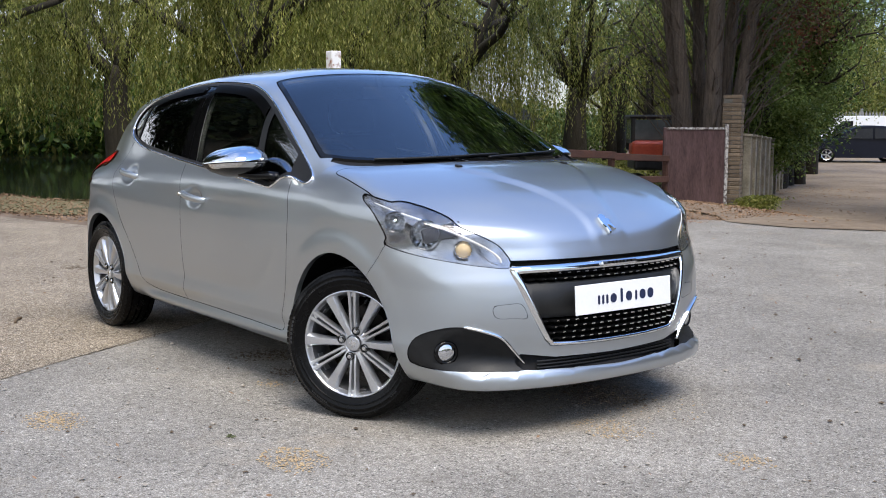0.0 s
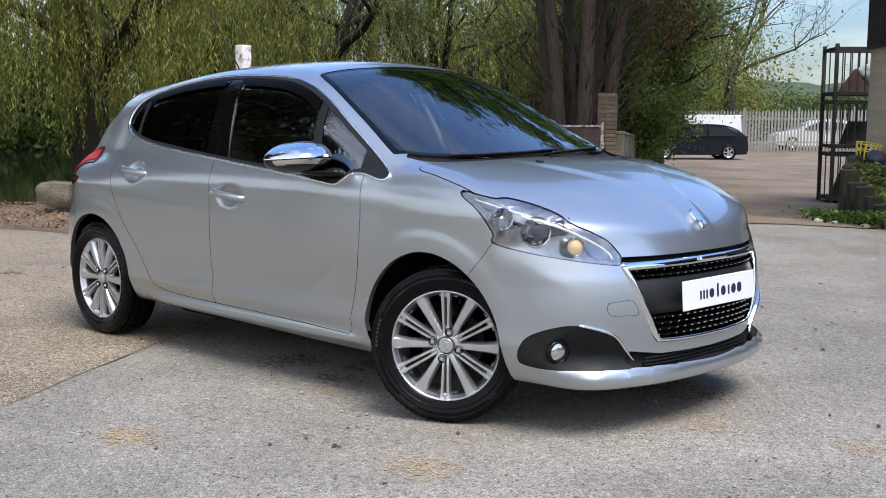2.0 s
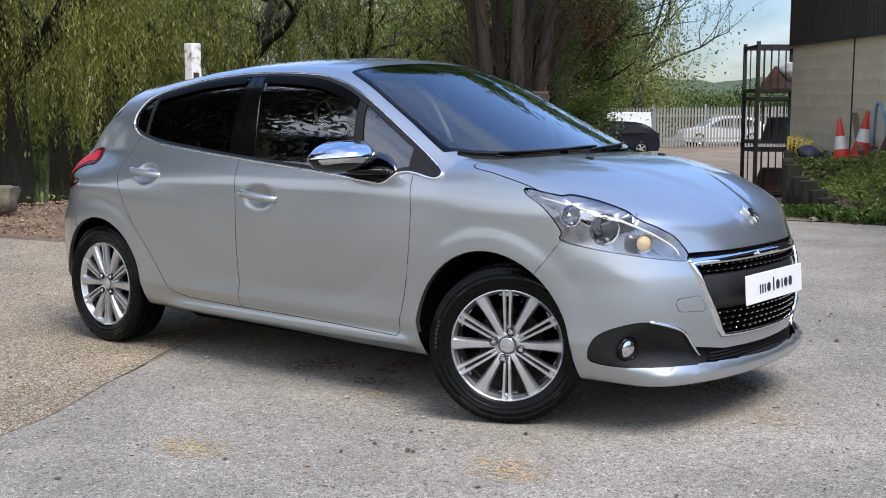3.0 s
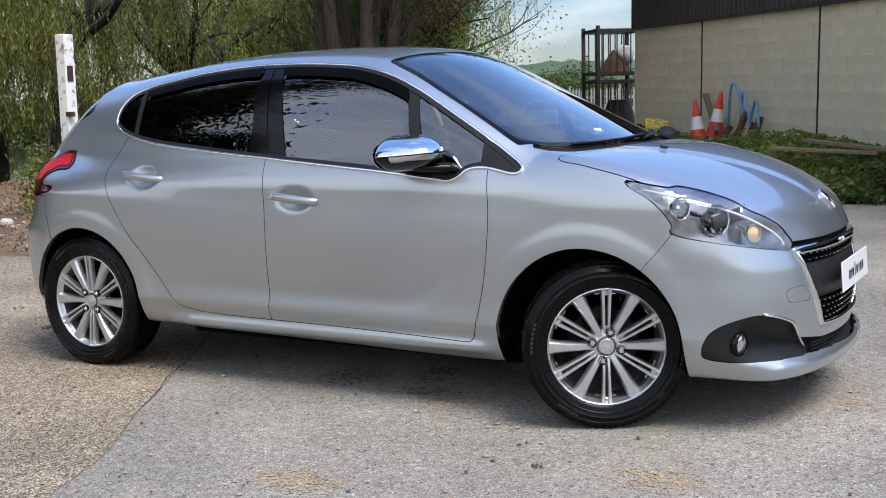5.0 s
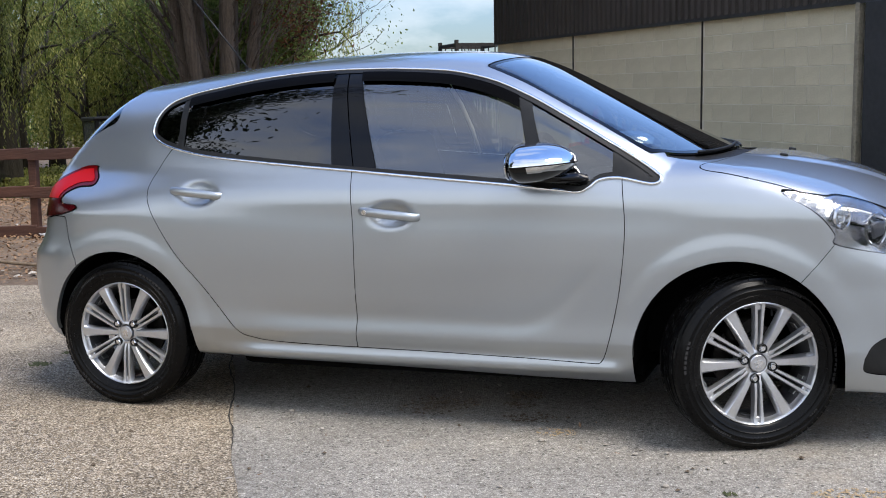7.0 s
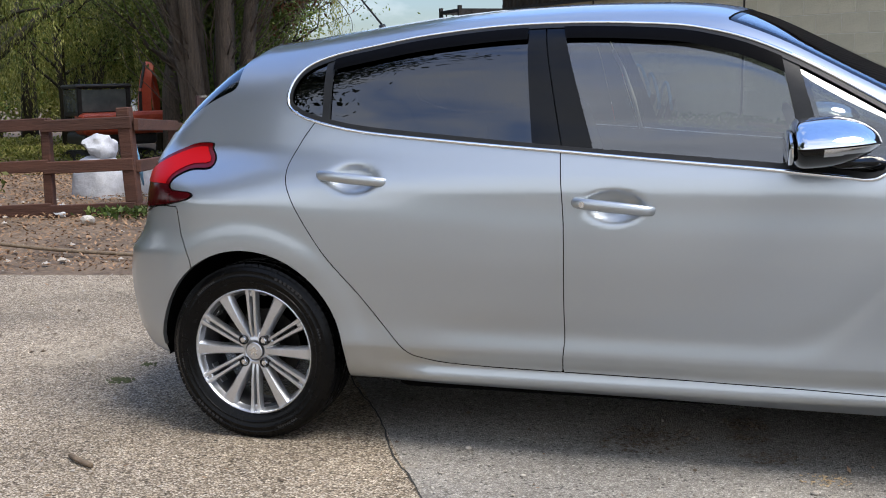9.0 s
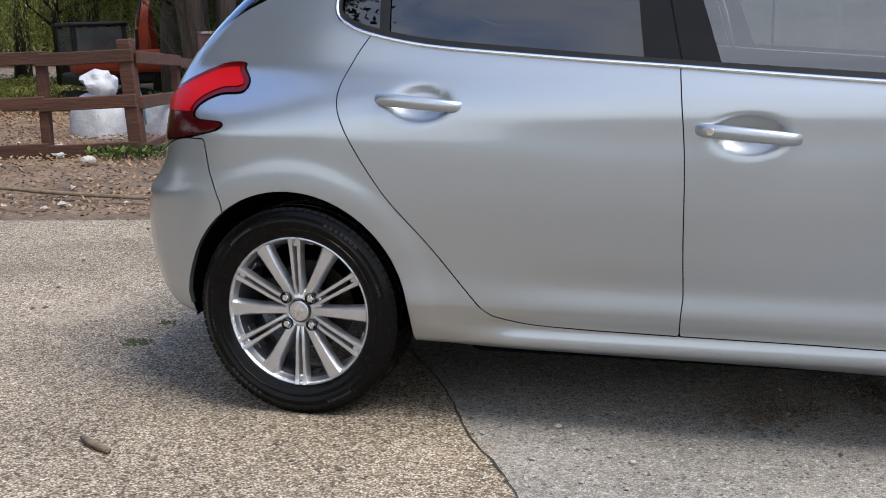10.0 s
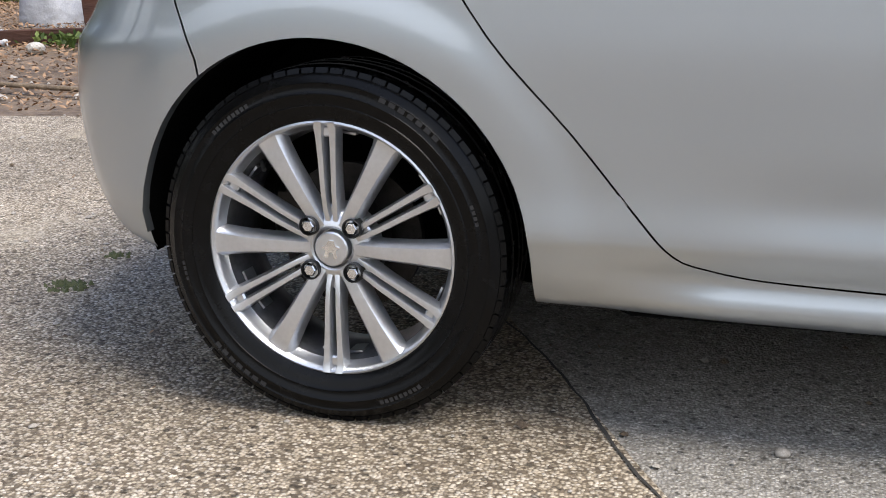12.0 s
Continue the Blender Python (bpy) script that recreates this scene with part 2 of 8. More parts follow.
def rod(bm, a, b, r, r2=None, n=10, caps=True):
    a, b = Vector(a), Vector(b)
    d = b - a
    m = Matrix.Translation((a + b) / 2) @ d.to_track_quat("Z", "Y").to_matrix().to_4x4()
    bmesh.ops.create_cone(bm, cap_ends=caps, segments=n, radius1=r, radius2=r if r2 is None else r2, depth=d.length, matrix=m)


def tube(bm, pts, r, n=8, closed=False, flat=1.0):
    """A tube of radius r (number or list) along points."""
    pts = [Vector(p) for p in pts]
    k = len(pts)
    rings, up = [], None
    for i, p in enumerate(pts):
        t = (pts[(i + 1) % k] - pts[i - 1]) if closed else (pts[min(i + 1, k - 1)] - pts[max(i - 1, 0)])
        t.normalize()
        if up is None:
            up = Vector((0, 0, 1)) if abs(t.z) < 0.9 else Vector((1, 0, 0))
        s = t.cross(up)
        s.normalize()
        up = s.cross(t)
        rr = r[i] if isinstance(r, (list, tuple)) else r
        rings.append([bm.verts.new(p + (s * math.cos(j * 2 * math.pi / n) + up * flat * math.sin(j * 2 * math.pi / n)) * rr) for j in range(n)])
    for i in range(k if closed else k - 1):
        a, b = rings[i], rings[(i + 1) % k]
        for j in range(n):
            bm.faces.new((a[j], a[(j + 1) % n], b[(j + 1) % n], b[j]))
    if not closed:
        bm.faces.new(rings[0][::-1])
        bm.faces.new(rings[-1])


def lathe(bm, profile, n=48, axis="Y", at=(0, 0, 0)):
    """Revolves (radius, along) pairs round an axis."""
    rings = []
    for r, h in profile:
        ring = []
        for j in range(n):
            a = 2 * math.pi * j / n
            c, s = r * math.cos(a), r * math.sin(a)
            p = (c, h, s) if axis == "Y" else ((c, s, h) if axis == "Z" else (h, c, s))
            ring.append(bm.verts.new(Vector(at) + Vector(p)))
        rings.append(ring)
    for a, b in zip(rings, rings[1:]):
        for j in range(n):
            bm.faces.new((a[j], a[(j + 1) % n], b[(j + 1) % n], b[j]))
    return rings


def prism(bm, poly, d0, d1, axis="Y"):
    """A polygon in the plane across an axis, thick from d0 to d1."""
    def p3(p, d):
        return (p[0], d, p[1]) if axis == "Y" else ((p[0], p[1], d) if axis == "Z" else (d, p[0], p[1]))
    a = [bm.verts.new(p3(p, d0)) for p in poly]
    b = [bm.verts.new(p3(p, d1)) for p in poly]
    n = len(poly)
    for i in range(n):
        bm.faces.new((a[i], a[(i + 1) % n], b[(i + 1) % n], b[i]))
    fa, fb = bm.faces.new(a[::-1]), bm.faces.new(b)
    bmesh.ops.recalc_face_normals(bm, faces=bm.faces[:])
    return a, b


def hermite(xs, ys):
    """A smooth curve through values, as a function of arrays."""
    xs, ys = np.array(xs, float), np.array(ys, float)
    d = np.diff(ys) / np.diff(xs)
    m = np.empty_like(ys)
    m[0], m[-1] = d[0], d[-1]
    for i in range(1, len(xs) - 1):
        if d[i - 1] * d[i] <= 0:
            m[i] = 0
        else:
            h0, h1 = xs[i] - xs[i - 1], xs[i + 1] - xs[i]
            w1, w2 = 2 * h1 + h0, h1 + 2 * h0
            m[i] = (w1 + w2) / (w1 / d[i - 1] + w2 / d[i])

    def f(x):
        x = np.clip(np.asarray(x, float), xs[0], xs[-1])
        i = np.clip(np.searchsorted(xs, x) - 1, 0, len(xs) - 2)
        h = xs[i + 1] - xs[i]
        t = (x - xs[i]) / h
        return ((1 + 2 * t) * (1 - t) ** 2 * ys[i] + t * (1 - t) ** 2 * h * m[i] + t * t * (3 - 2 * t) * ys[i + 1] + t * t * (t - 1) * h * m[i + 1])
    return f


def smooth_loop(pts, n=6, closed=True):
    """Catmull-Rom points through a loop or line."""
    p = np.array(pts, float)
    k = len(p)
    out = []
    for i in range(k if closed else k - 1):
        p0, p1, p2, p3 = (p[(i + j - 1) % k] for j in range(4)) if closed else (p[max(i - 1, 0)], p[i], p[i + 1], p[min(i + 2, k - 1)])
        for t in np.arange(n) / n:
            out.append(0.5 * (2 * p1 + (p2 - p0) * t + (2 * p0 - 5 * p1 + 4 * p2 - p3) * t * t + (3 * p1 - p0 - 3 * p2 + p3) * t ** 3))
    if not closed:
        out.append(p[-1])
    return np.array(out)


def step01(a, b, x):
    t = np.clip((x - a) / (b - a), 0, 1)
    return t * t * (3 - 2 * t)


def loop_distance(px, pz, poly):
    """Signed distance to a closed polygon, minus inside."""
    p = np.stack([px, pz], 1)
    a, b = poly, np.roll(poly, -1, 0)
    best, inside = np.full(len(p), 1e9), np.zeros(len(p), bool)
    for s, e in zip(a, b):
        d = e - s
        t = np.clip(((p - s) @ d) / max(d @ d, 1e-12), 0, 1)
        best = np.minimum(best, np.linalg.norm(p - s - t[:, None] * d, axis=1))
        cross = ((s[1] > p[:, 1]) != (e[1] > p[:, 1])) & (p[:, 0] < (e[0] - s[0]) * (p[:, 1] - s[1]) / (e[1] - s[1] if e[1] != s[1] else 1e-12) + s[0])
        inside ^= cross
    return np.where(inside, -best, best)


def split(piece, g):
    """Cuts a piece along g = 0: the part where g < 0 and the rest."""
    V, T = piece
    s = g >= 0
    c = s[T].sum(1)
    neg, pos = [T[c == 0]], [T[c == 3]]
    new_v, keys = [], {}
    base = len(V)

    def cutpoint(i, j):
        k = (i, j) if i < j else (j, i)
        if k not in keys:
            t = g[k[0]] / (g[k[0]] - g[k[1]])
            keys[k] = base + len(new_v)
            new_v.append(V[k[0]] + (V[k[1]] - V[k[0]]) * t)
        return keys[k]
    nx, px = [], []
    for tri in T[(c == 1) | (c == 2)]:
        f = s[tri]
        lone = int(np.where(f == (f.sum() == 1))[0][0])
        a, b, d = int(tri[lone]), int(tri[(lone + 1) % 3]), int(tri[(lone + 2) % 3])
        ab, ad = cutpoint(a, b), cutpoint(a, d)
        one, two = ((a, ab, ad),), ((ab, b, d), (ab, d, ad))
        (px if f[lone] else nx).extend(one)
        (nx if f[lone] else px).extend(two)
    V2 = np.concatenate([V, np.array(new_v)]) if new_v else V

    def tidy(lst, extra):
        T2 = np.concatenate(lst + ([np.array(extra, int)] if extra else []))
        if not len(T2):
            return np.zeros((0, 3)), np.zeros((0, 3), int)
        used, inv = np.unique(T2, return_inverse=True)
        return V2[used], inv.reshape(T2.shape)
    return tidy(neg, nx), tidy(pos, px)



# ---- the place ----
def s01(a, b, x):
    t = min(max((x - a) / (b - a), 0.0), 1.0)
    return t * t * (3 - 2 * t)


SHORE = ([0.2, 1.2, 1.8, 2.3, 2.9, 3.5, 4.4, 5.2, 8.0, 12.0, 30.0], [-30, -17.5, -13.8, -11.4, -9.6, -8.9, -8.9, -10.0, -12.0, -14.5, -23])


def gz(x, y):
    """Height of the ground: the level yard, a low bank to the fence, the falling track and the pond's hollow."""
    z = 0.09 * s01(2.2, 3.8, y) * s01(-3.4, -5.4, x) * (1 - s01(8.0, 12.0, y))
    z -= 0.56 * s01(8.2, 13.4, y) - 0.28 * s01(44, 60, y)
    shore = float(np.interp(y, SHORE[0], SHORE[1]))
    z -= 0.46 * s01(0.0, 0.9, shore - x) * (1 - s01(10.0, 13.4, y))
    return z


def concrete(name, tones, cell, scale, stain, bump, gapd, far_fine=30):
    """Worn concrete with its stones showing: tones from dark to light, cell size in stones a metre."""
    m, nt, b = node_mat(name)
    N, L = nt.nodes, nt.links
    co = N.new("ShaderNodeTexCoord")
    vo = N.new("ShaderNodeTexVoronoi")
    vo.inputs["Scale"].default_value = cell
    vo.inputs["Randomness"].default_value = 1.0
    warp = N.new("ShaderNodeTexNoise")
    warp.inputs["Scale"].default_value = cell * 1.4
    wm = N.new("ShaderNodeMix")
    wm.data_type = "RGBA"
    wm.blend_type = "LINEAR_LIGHT"
    wm.inputs["Factor"].default_value = 0.35 / cell
    L.new(co.outputs["Object"], warp.inputs["Vector"])
    L.new(co.outputs["Object"], wm.inputs[6])
    L.new(warp.outputs["Color"], wm.inputs[7])
    L.new(wm.outputs[2], vo.inputs["Vector"])
    sep = N.new("ShaderNodeSeparateColor")
    L.new(vo.outputs["Color"], sep.inputs["Color"])
    ramp = N.new("ShaderNodeValToRGB")
    e = ramp.color_ramp.elements
    e[0].position, e[0].color = 0.0, (*tones[0], 1)
    e[1].position, e[1].color = 1.0, (*tones[-1], 1)
    for i, t in enumerate(tones[1:-1]):
        k = ramp.color_ramp.elements.new((i + 1) / (len(tones) - 1))
        k.color = (*t, 1)
    L.new(sep.outputs["Red"], ramp.inputs["Fac"])
    # cement between the stones
    near = N.new("ShaderNodeMapRange")
    near.inputs["From Min"].default_value, near.inputs["From Max"].default_value = 0.35, 0.75
    L.new(vo.outputs["Distance"], near.inputs["Value"])
    cem = N.new("ShaderNodeMix")
    cem.data_type = "RGBA"
    cem.inputs[7].default_value = (*gapd, 1)
    L.new(near.outputs["Result"], cem.inputs["Factor"])
    L.new(ramp.outputs["Color"], cem.inputs[6])
    # stains and dust at two larger sizes
    n1 = N.new("ShaderNodeTexNoise")
    n1.inputs["Scale"].default_value, n1.inputs["Detail"].default_value, n1.inputs["Roughness"].default_value = scale, 8, 0.68
    L.new(co.outputs["Object"], n1.inputs["Vector"])
    r1 = N.new("ShaderNodeMapRange")
    r1.inputs["From Min"].default_value, r1.inputs["From Max"].default_value = 0.36, 0.66
    r1.inputs["To Min"].default_value, r1.inputs["To Max"].default_value = 0.72, 1.14
    L.new(n1.outputs["Fac"], r1.inputs["Value"])
    n2 = N.new("ShaderNodeTexNoise")
    n2.inputs["Scale"].default_value, n2.inputs["Detail"].default_value = far_fine, 6
    L.new(co.outputs["Object"], n2.inputs["Vector"])
    r2 = N.new("ShaderNodeMapRange")
    r2.inputs["From Min"].default_value, r2.inputs["From Max"].default_value = 0.3, 0.7
    r2.inputs["To Min"].default_value, r2.inputs["To Max"].default_value = 0.8, 1.18
    L.new(n2.outputs["Fac"], r2.inputs["Value"])
    mu = N.new("ShaderNodeMath")
    mu.operation = "MULTIPLY"
    L.new(r1.outputs["Result"], mu.inputs[0])
    L.new(r2.outputs["Result"], mu.inputs[1])
    # scattered larger stones and pits
    vb = N.new("ShaderNodeTexVoronoi")
    vb.inputs["Scale"].default_value = cell * 0.42
    L.new(wm.outputs[2], vb.inputs["Vector"])
    sb = N.new("ShaderNodeSeparateColor")
    L.new(vb.outputs["Color"], sb.inputs["Color"])
    rb = N.new("ShaderNodeValToRGB")
    rb.color_ramp.interpolation = "CONSTANT"
    eb = rb.color_ramp.elements
    eb[0].position, eb[0].color = 0.0, (0.42, 0.42, 0.42, 1)
    eb[1].position, eb[1].color = 0.93, (1.55, 1.55, 1.55, 1)
    for pos_, val in ((0.14, 0.80), (0.30, 1.0), (0.72, 1.22)):
        kb = eb.new(pos_)
        kb.color = (val, val, val, 1)
    L.new(sb.outputs["Green"], rb.inputs["Fac"])
    spot = N.new("ShaderNodeMapRange")
    spot.inputs["From Min"].default_value, spot.inputs["From Max"].default_value = 0.32, 0.52
    spot.inputs["To Min"].default_value, spot.inputs["To Max"].default_value = 1.0, 0.0
    L.new(vb.outputs["Distance"], spot.inputs["Value"])
    lerp = N.new("ShaderNodeMix")
    lerp.inputs[2].default_value = 1.0
    L.new(spot.outputs["Result"], lerp.inputs[0])
    L.new(rb.outputs["Color"], lerp.inputs[3])
    mu2 = N.new("ShaderNodeMath")
    mu2.operation = "MULTIPLY"
    L.new(mu.outputs[0], mu2.inputs[0])
    L.new(lerp.outputs[0], mu2.inputs[1])
    mu = mu2
    hs = N.new("ShaderNodeHueSaturation")
    L.new(cem.outputs[2], hs.inputs["Color"])
    L.new(mu.outputs[0], hs.inputs["Value"])
    # ochre dust in drifts
    n3 = N.new("ShaderNodeTexNoise")
    n3.inputs["Scale"].default_value, n3.inputs["Detail"].default_value, n3.inputs["Roughness"].default_value = 0.9, 7, 0.7
    L.new(co.outputs["Object"], n3.inputs["Vector"])
    r3 = N.new("ShaderNodeMapRange")
    r3.inputs["From Min"].default_value, r3.inputs["From Max"].default_value = 0.56, 0.76
    r3.inputs["To Max"].default_value = 0.65
    L.new(n3.outputs["Fac"], r3.inputs["Value"])
    du = N.new("ShaderNodeMix")
    du.data_type = "RGBA"
    du.inputs[7].default_value = (*stain, 1)
    L.new(r3.outputs["Result"], du.inputs["Factor"])
    L.new(hs.outputs["Color"], du.inputs[6])
    L.new(du.outputs[2], b.inputs["Base Color"])
    setp(b, Roughness=0.88)
    b.inputs["Specular IOR Level"].default_value = 0.3
    inv = N.new("ShaderNodeMath")
    inv.operation = "MULTIPLY_ADD"
    inv.inputs[1].default_value = -1.0
    L.new(vo.outputs["Distance"], inv.inputs[0])
    L.new(n2.outputs["Fac"], inv.inputs[2])
    bp = N.new("ShaderNodeBump")
    bp.inputs["Strength"].default_value, bp.inputs["Distance"].default_value = bump, 0.004
    L.new(inv.outputs[0], bp.inputs["Height"])
    L.new(bp.outputs["Normal"], b.inputs["Normal"])
    return m


M["yard"] = concrete("worn_grey_concrete", [(0.17, 0.155, 0.132), (0.32, 0.298, 0.262), (0.40, 0.374, 0.332), (0.52, 0.488, 0.436)], 185, 0.7, (0.45, 0.37, 0.27), 1.0, (0.225, 0.205, 0.175))
M["slab"] = concrete("exposed_aggregate_slab", [(0.08, 0.058, 0.04), (0.36, 0.295, 0.21), (0.50, 0.42, 0.315), (0.64, 0.565, 0.46)], 145, 0.8, (0.52, 0.44, 0.32), 1.0, (0.13, 0.10, 0.068))
M["earth"] = surface("leafy_earth", (0.085, 0.058, 0.038), (0.21, 0.15, 0.10), scale=1.6, fine=22, contrast=0.22, rough=0.95, bump=0.9, bump_scale=30)
M["track"] = surface("sandy_track", (0.12, 0.085, 0.055), (0.27, 0.21, 0.145), scale=0.6, fine=9, contrast=0.26, rough=0.95, bump=0.5, bump_scale=14)
M["grass"] = surface("rough_grass", (0.075, 0.07, 0.028), (0.17, 0.16, 0.07), scale=1.2, fine=18, contrast=0.2, rough=0.9, bump=0.8, bump_scale=40)
M["crack"] = surface("dark_joint", (0.02, 0.018, 0.015), (0.05, 0.045, 0.04), scale=20, rough=0.95)


def sheet(name, loop, material, lift, step=0.7, label="", category="", rough_edge=0.0):
    """A patch of the ground: a grid clipped by a loop, on the ground's height."""
    p = np.array(loop, float)
    x0, y0, x1, y1 = p[:, 0].min(), p[:, 1].min(), p[:, 0].max(), p[:, 1].max()
    nx, ny = max(2, int((x1 - x0) / step)), max(2, int((y1 - y0) / step))
    X, Y = np.meshgrid(np.linspace(x0, x1, nx), np.linspace(y0, y1, ny), indexing="ij")
    V = np.stack([X.ravel(), Y.ravel(), np.zeros(X.size)], 1)
    i, j = np.meshgrid(np.arange(nx - 1), np.arange(ny - 1), indexing="ij")
    q = (i * ny + j).ravel()
    T = np.concatenate([np.stack([q, q + ny, q + ny + 1], 1), np.stack([q, q + ny + 1, q + 1], 1)])
    g = loop_distance(V[:, 0], V[:, 1], p)
    if rough_edge:
        g = g + np.array([rough_edge * noise.noise((v[0] * 2.1, v[1] * 2.1, 0)) + rough_edge * 0.4 * noise.noise((v[0] * 9, v[1] * 9, 3)) for v in V])
    (V, T), _ = split((V, T), g)
    V[:, 2] = [gz(a, b) + lift for a, b in V[:, :2]]
    ob = mesh_object(name, V, T, material)
    return tagged(ob, label, category or "ground", kind="structure")


def ground_sheet():
    """One sheet from the yard to the horizon, finer near the yard."""
    ax_ = np.concatenate([-np.geomspace(2500, 40, 14), np.concatenate([np.arange(-38, -16.1, 1.0), np.arange(-16, -5.9, 0.4), np.arange(-5, 30.1, 1.0)]), np.geomspace(36, 2500, 14)])
    ay_ = np.concatenate([-np.geomspace(2500, 40, 14), np.concatenate([np.arange(-38, 0.1, 1.0), np.arange(0.4, 14.1, 0.4), np.arange(15, 60.1, 1.0)]), np.geomspace(66, 2500, 14)])
    V = [(x, y, gz(x, y) - 0.012) for x in ax_ for y in ay_]
    n = len(ay_)
    F = [(i * n + j, (i + 1) * n + j, (i + 1) * n + j + 1, i * n + j + 1) for i in range(len(ax_) - 1) for j in range(n - 1)]
    tagged(mesh_object("ground", V, F, M["earth"]), "brown earth with fallen leaves", "ground", kind="structure")


ground_sheet()
JX, JY = (-1.08, -0.27), (0.5, -0.866)


def joint(s):
    return (JX[0] + s * JY[0], JX[1] + s * JY[1])


sheet("yard_concrete", [(joint(-3)[0] - 0.17, joint(-3)[1] - 0.10), (-3.5, 4.2), (-3.9, 7.7), (-2.6, 7.95), (-1.2, 8.1), (1.1, 8.25), (16, 9.3), (16, -22), (joint(25)[0] - 0.17, joint(25)[1] - 0.10)], M["yard"], 0.0, 0.5, "worn grey concrete yard with dust and small stones", "yard", 0.05)
sheet("aggregate_slab", [joint(-3), joint(25), (-16, -22), (-14, -0.05), (-9.5, 0.75), (-8.0, 1.05), (-6.4, 1.55), (-4.1, 2.0)], M["slab"], 0.0025, 0.4, "pale exposed-aggregate concrete slab", "slab", 0.06)
sheet("track", [(-8.3, 13.6), (-7.4, 9.6), (-5.2, 7.9), (-3.4, 7.4), (-1.0, 8.1), (-4.6, 15.5), (-12, 34), (-6, 60), (-44, 60), (-26, 36)], M["track"], 0.01, 0.8, "sandy earth track with tyre ruts", "track", 0.7)
sheet("grass_bank", [(-26, -1.0), (-14, 0.25), (-9.8, 1.1), (-8.3, 1.5), (-8.4, 2.0), (-9.6, 2.6), (-11.4, 2.3), (-14, 1.8), (-26, 0.7)], M["grass"], 0.006, 0.5, "thin rough grass beside the pond", "grass", 0.3)
# the joint between the two slabs: a crooked crack
bm = bmesh.new()
prev = None
for i in range(450):
    s = -3 + i * 0.03
    x, y = joint(s)
    o = 0.022 * noise.noise((s * 2.2, 0, 0)) + 0.007 * noise.noise((s * 11, 5, 0))
    w = (0.0022 + 0.010 * abs(noise.noise((s * 5, 9, 0))) * (0.4 + abs(noise.noise((s * 1.3, 2, 0))))) * (1 - 0.88 * s01(0.7, 1.3, s))
    nx, ny = 0.866, 0.5
    pair = [bm.verts.new((x + nx * (o + d), y + ny * (o + d), 0.0052)) for d in (-w, w)]
    if prev:
        bm.faces.new((prev[0], prev[1], pair[1], pair[0]))
    prev = pair
tagged(part("slab_joint", bm, M["crack"]), "dark crooked joint between two concrete slabs", "joint", kind="structure")

# pond
M["water"], _nt, _b = node_mat("pond_water")
setp(_b, Base_Color=(0.02, 0.024, 0.016), Roughness=0.06)
_wn = _nt.nodes.new("ShaderNodeTexNoise")
_wn.inputs["Scale"].default_value = 3.0
_wb = _nt.nodes.new("ShaderNodeBump")
_wb.inputs["Strength"].default_value, _wb.inputs["Distance"].default_value = 0.12, 0.02
_nt.links.new(_wn.outputs["Fac"], _wb.inputs["Height"])
_nt.links.new(_wb.outputs["Normal"], _b.inputs["Normal"])
bm = bmesh.new()
bm.faces.new([bm.verts.new(p) for p in ((-60, 0.0, -0.17), (-12.2, 0.9, -0.17), (-8.3, 2.4, -0.17), (-8.2, 3.6, -0.17), (-9.9, 5.4, -0.17), (-12.4, 8.6, -0.17), (-14.6, 12.4, -0.17), (-18.5, 19, -0.17), (-24, 23.6, -0.17), (-31, 23.4, -0.17), (-40, 31, -0.17), (-60, 36, -0.17))])
tagged(part("water", bm, M["water"]), "dark still pond water under the willows", "pond", kind="structure")

# ---- scatter on the ground ----
M["stone"] = surface("small_stones", (0.2, 0.17, 0.14), (0.5, 0.46, 0.4), scale=40, rough=0.9, tint_random=0.2)
M["leaf_litter"] = surface("dead_leaves", (0.085, 0.045, 0.024), (0.40, 0.26, 0.16), scale=5, fine=30, contrast=0.26, rough=0.95, spec=0.1)
M["twig"] = surface("dead_twig", (0.10, 0.07, 0.045), (0.24, 0.18, 0.12), scale=30, rough=0.9, bump=0.4)


def quads_mesh(name, C, A, B, material, keep_smooth=False):
    """Many small four-cornered leaves from centres and two half-axes."""
    n = len(C)
    V = np.stack([C - A, C - B * 0.8 + A * 0.1, C + A, C + B * 0.8 + A * 0.1], 1).reshape(-1, 3)
    me = bpy.data.meshes.new(name)
    me.vertices.add(4 * n)
    me.vertices.foreach_set("co", V.ravel())
    me.loops.add(4 * n)
    me.loops.foreach_set("vertex_index", np.arange(4 * n))
    me.polygons.add(n)
    me.polygons.foreach_set("loop_start", np.arange(0, 4 * n, 4))
    me.materials.append(material)
    me.update(calc_edges=True)
    return me


def scatter_leaves(name, region, count, size, material, rs, label, category):
    rng = np.random.default_rng(rs)
    x0, y0, x1, y1 = region[0]
    C = np.stack([rng.uniform(x0, x1, count), rng.uniform(y0, y1, count), np.zeros(count)], 1)
    keep = region[1](C[:, 0], C[:, 1])
    C = C[keep]
    C[:, 2] = [gz(a, b) + 0.012 + 0.02 * rng.random() for a, b in C[:, :2]]
    n = len(C)
    t = rng.uniform(0, 2 * np.pi, n)
    tilt = rng.uniform(-0.6, 0.6, (n, 2))
    s = size * rng.uniform(0.5, 1.3, n)[:, None]
    A = np.stack([np.cos(t), np.sin(t), tilt[:, 0]], 1) * s
    B = np.stack([-np.sin(t), np.cos(t), tilt[:, 1]], 1) * s * 0.55
    ob = new(name, quads_mesh(name, C, A, B, material))
    return tagged(ob, label, category, kind="stuff")


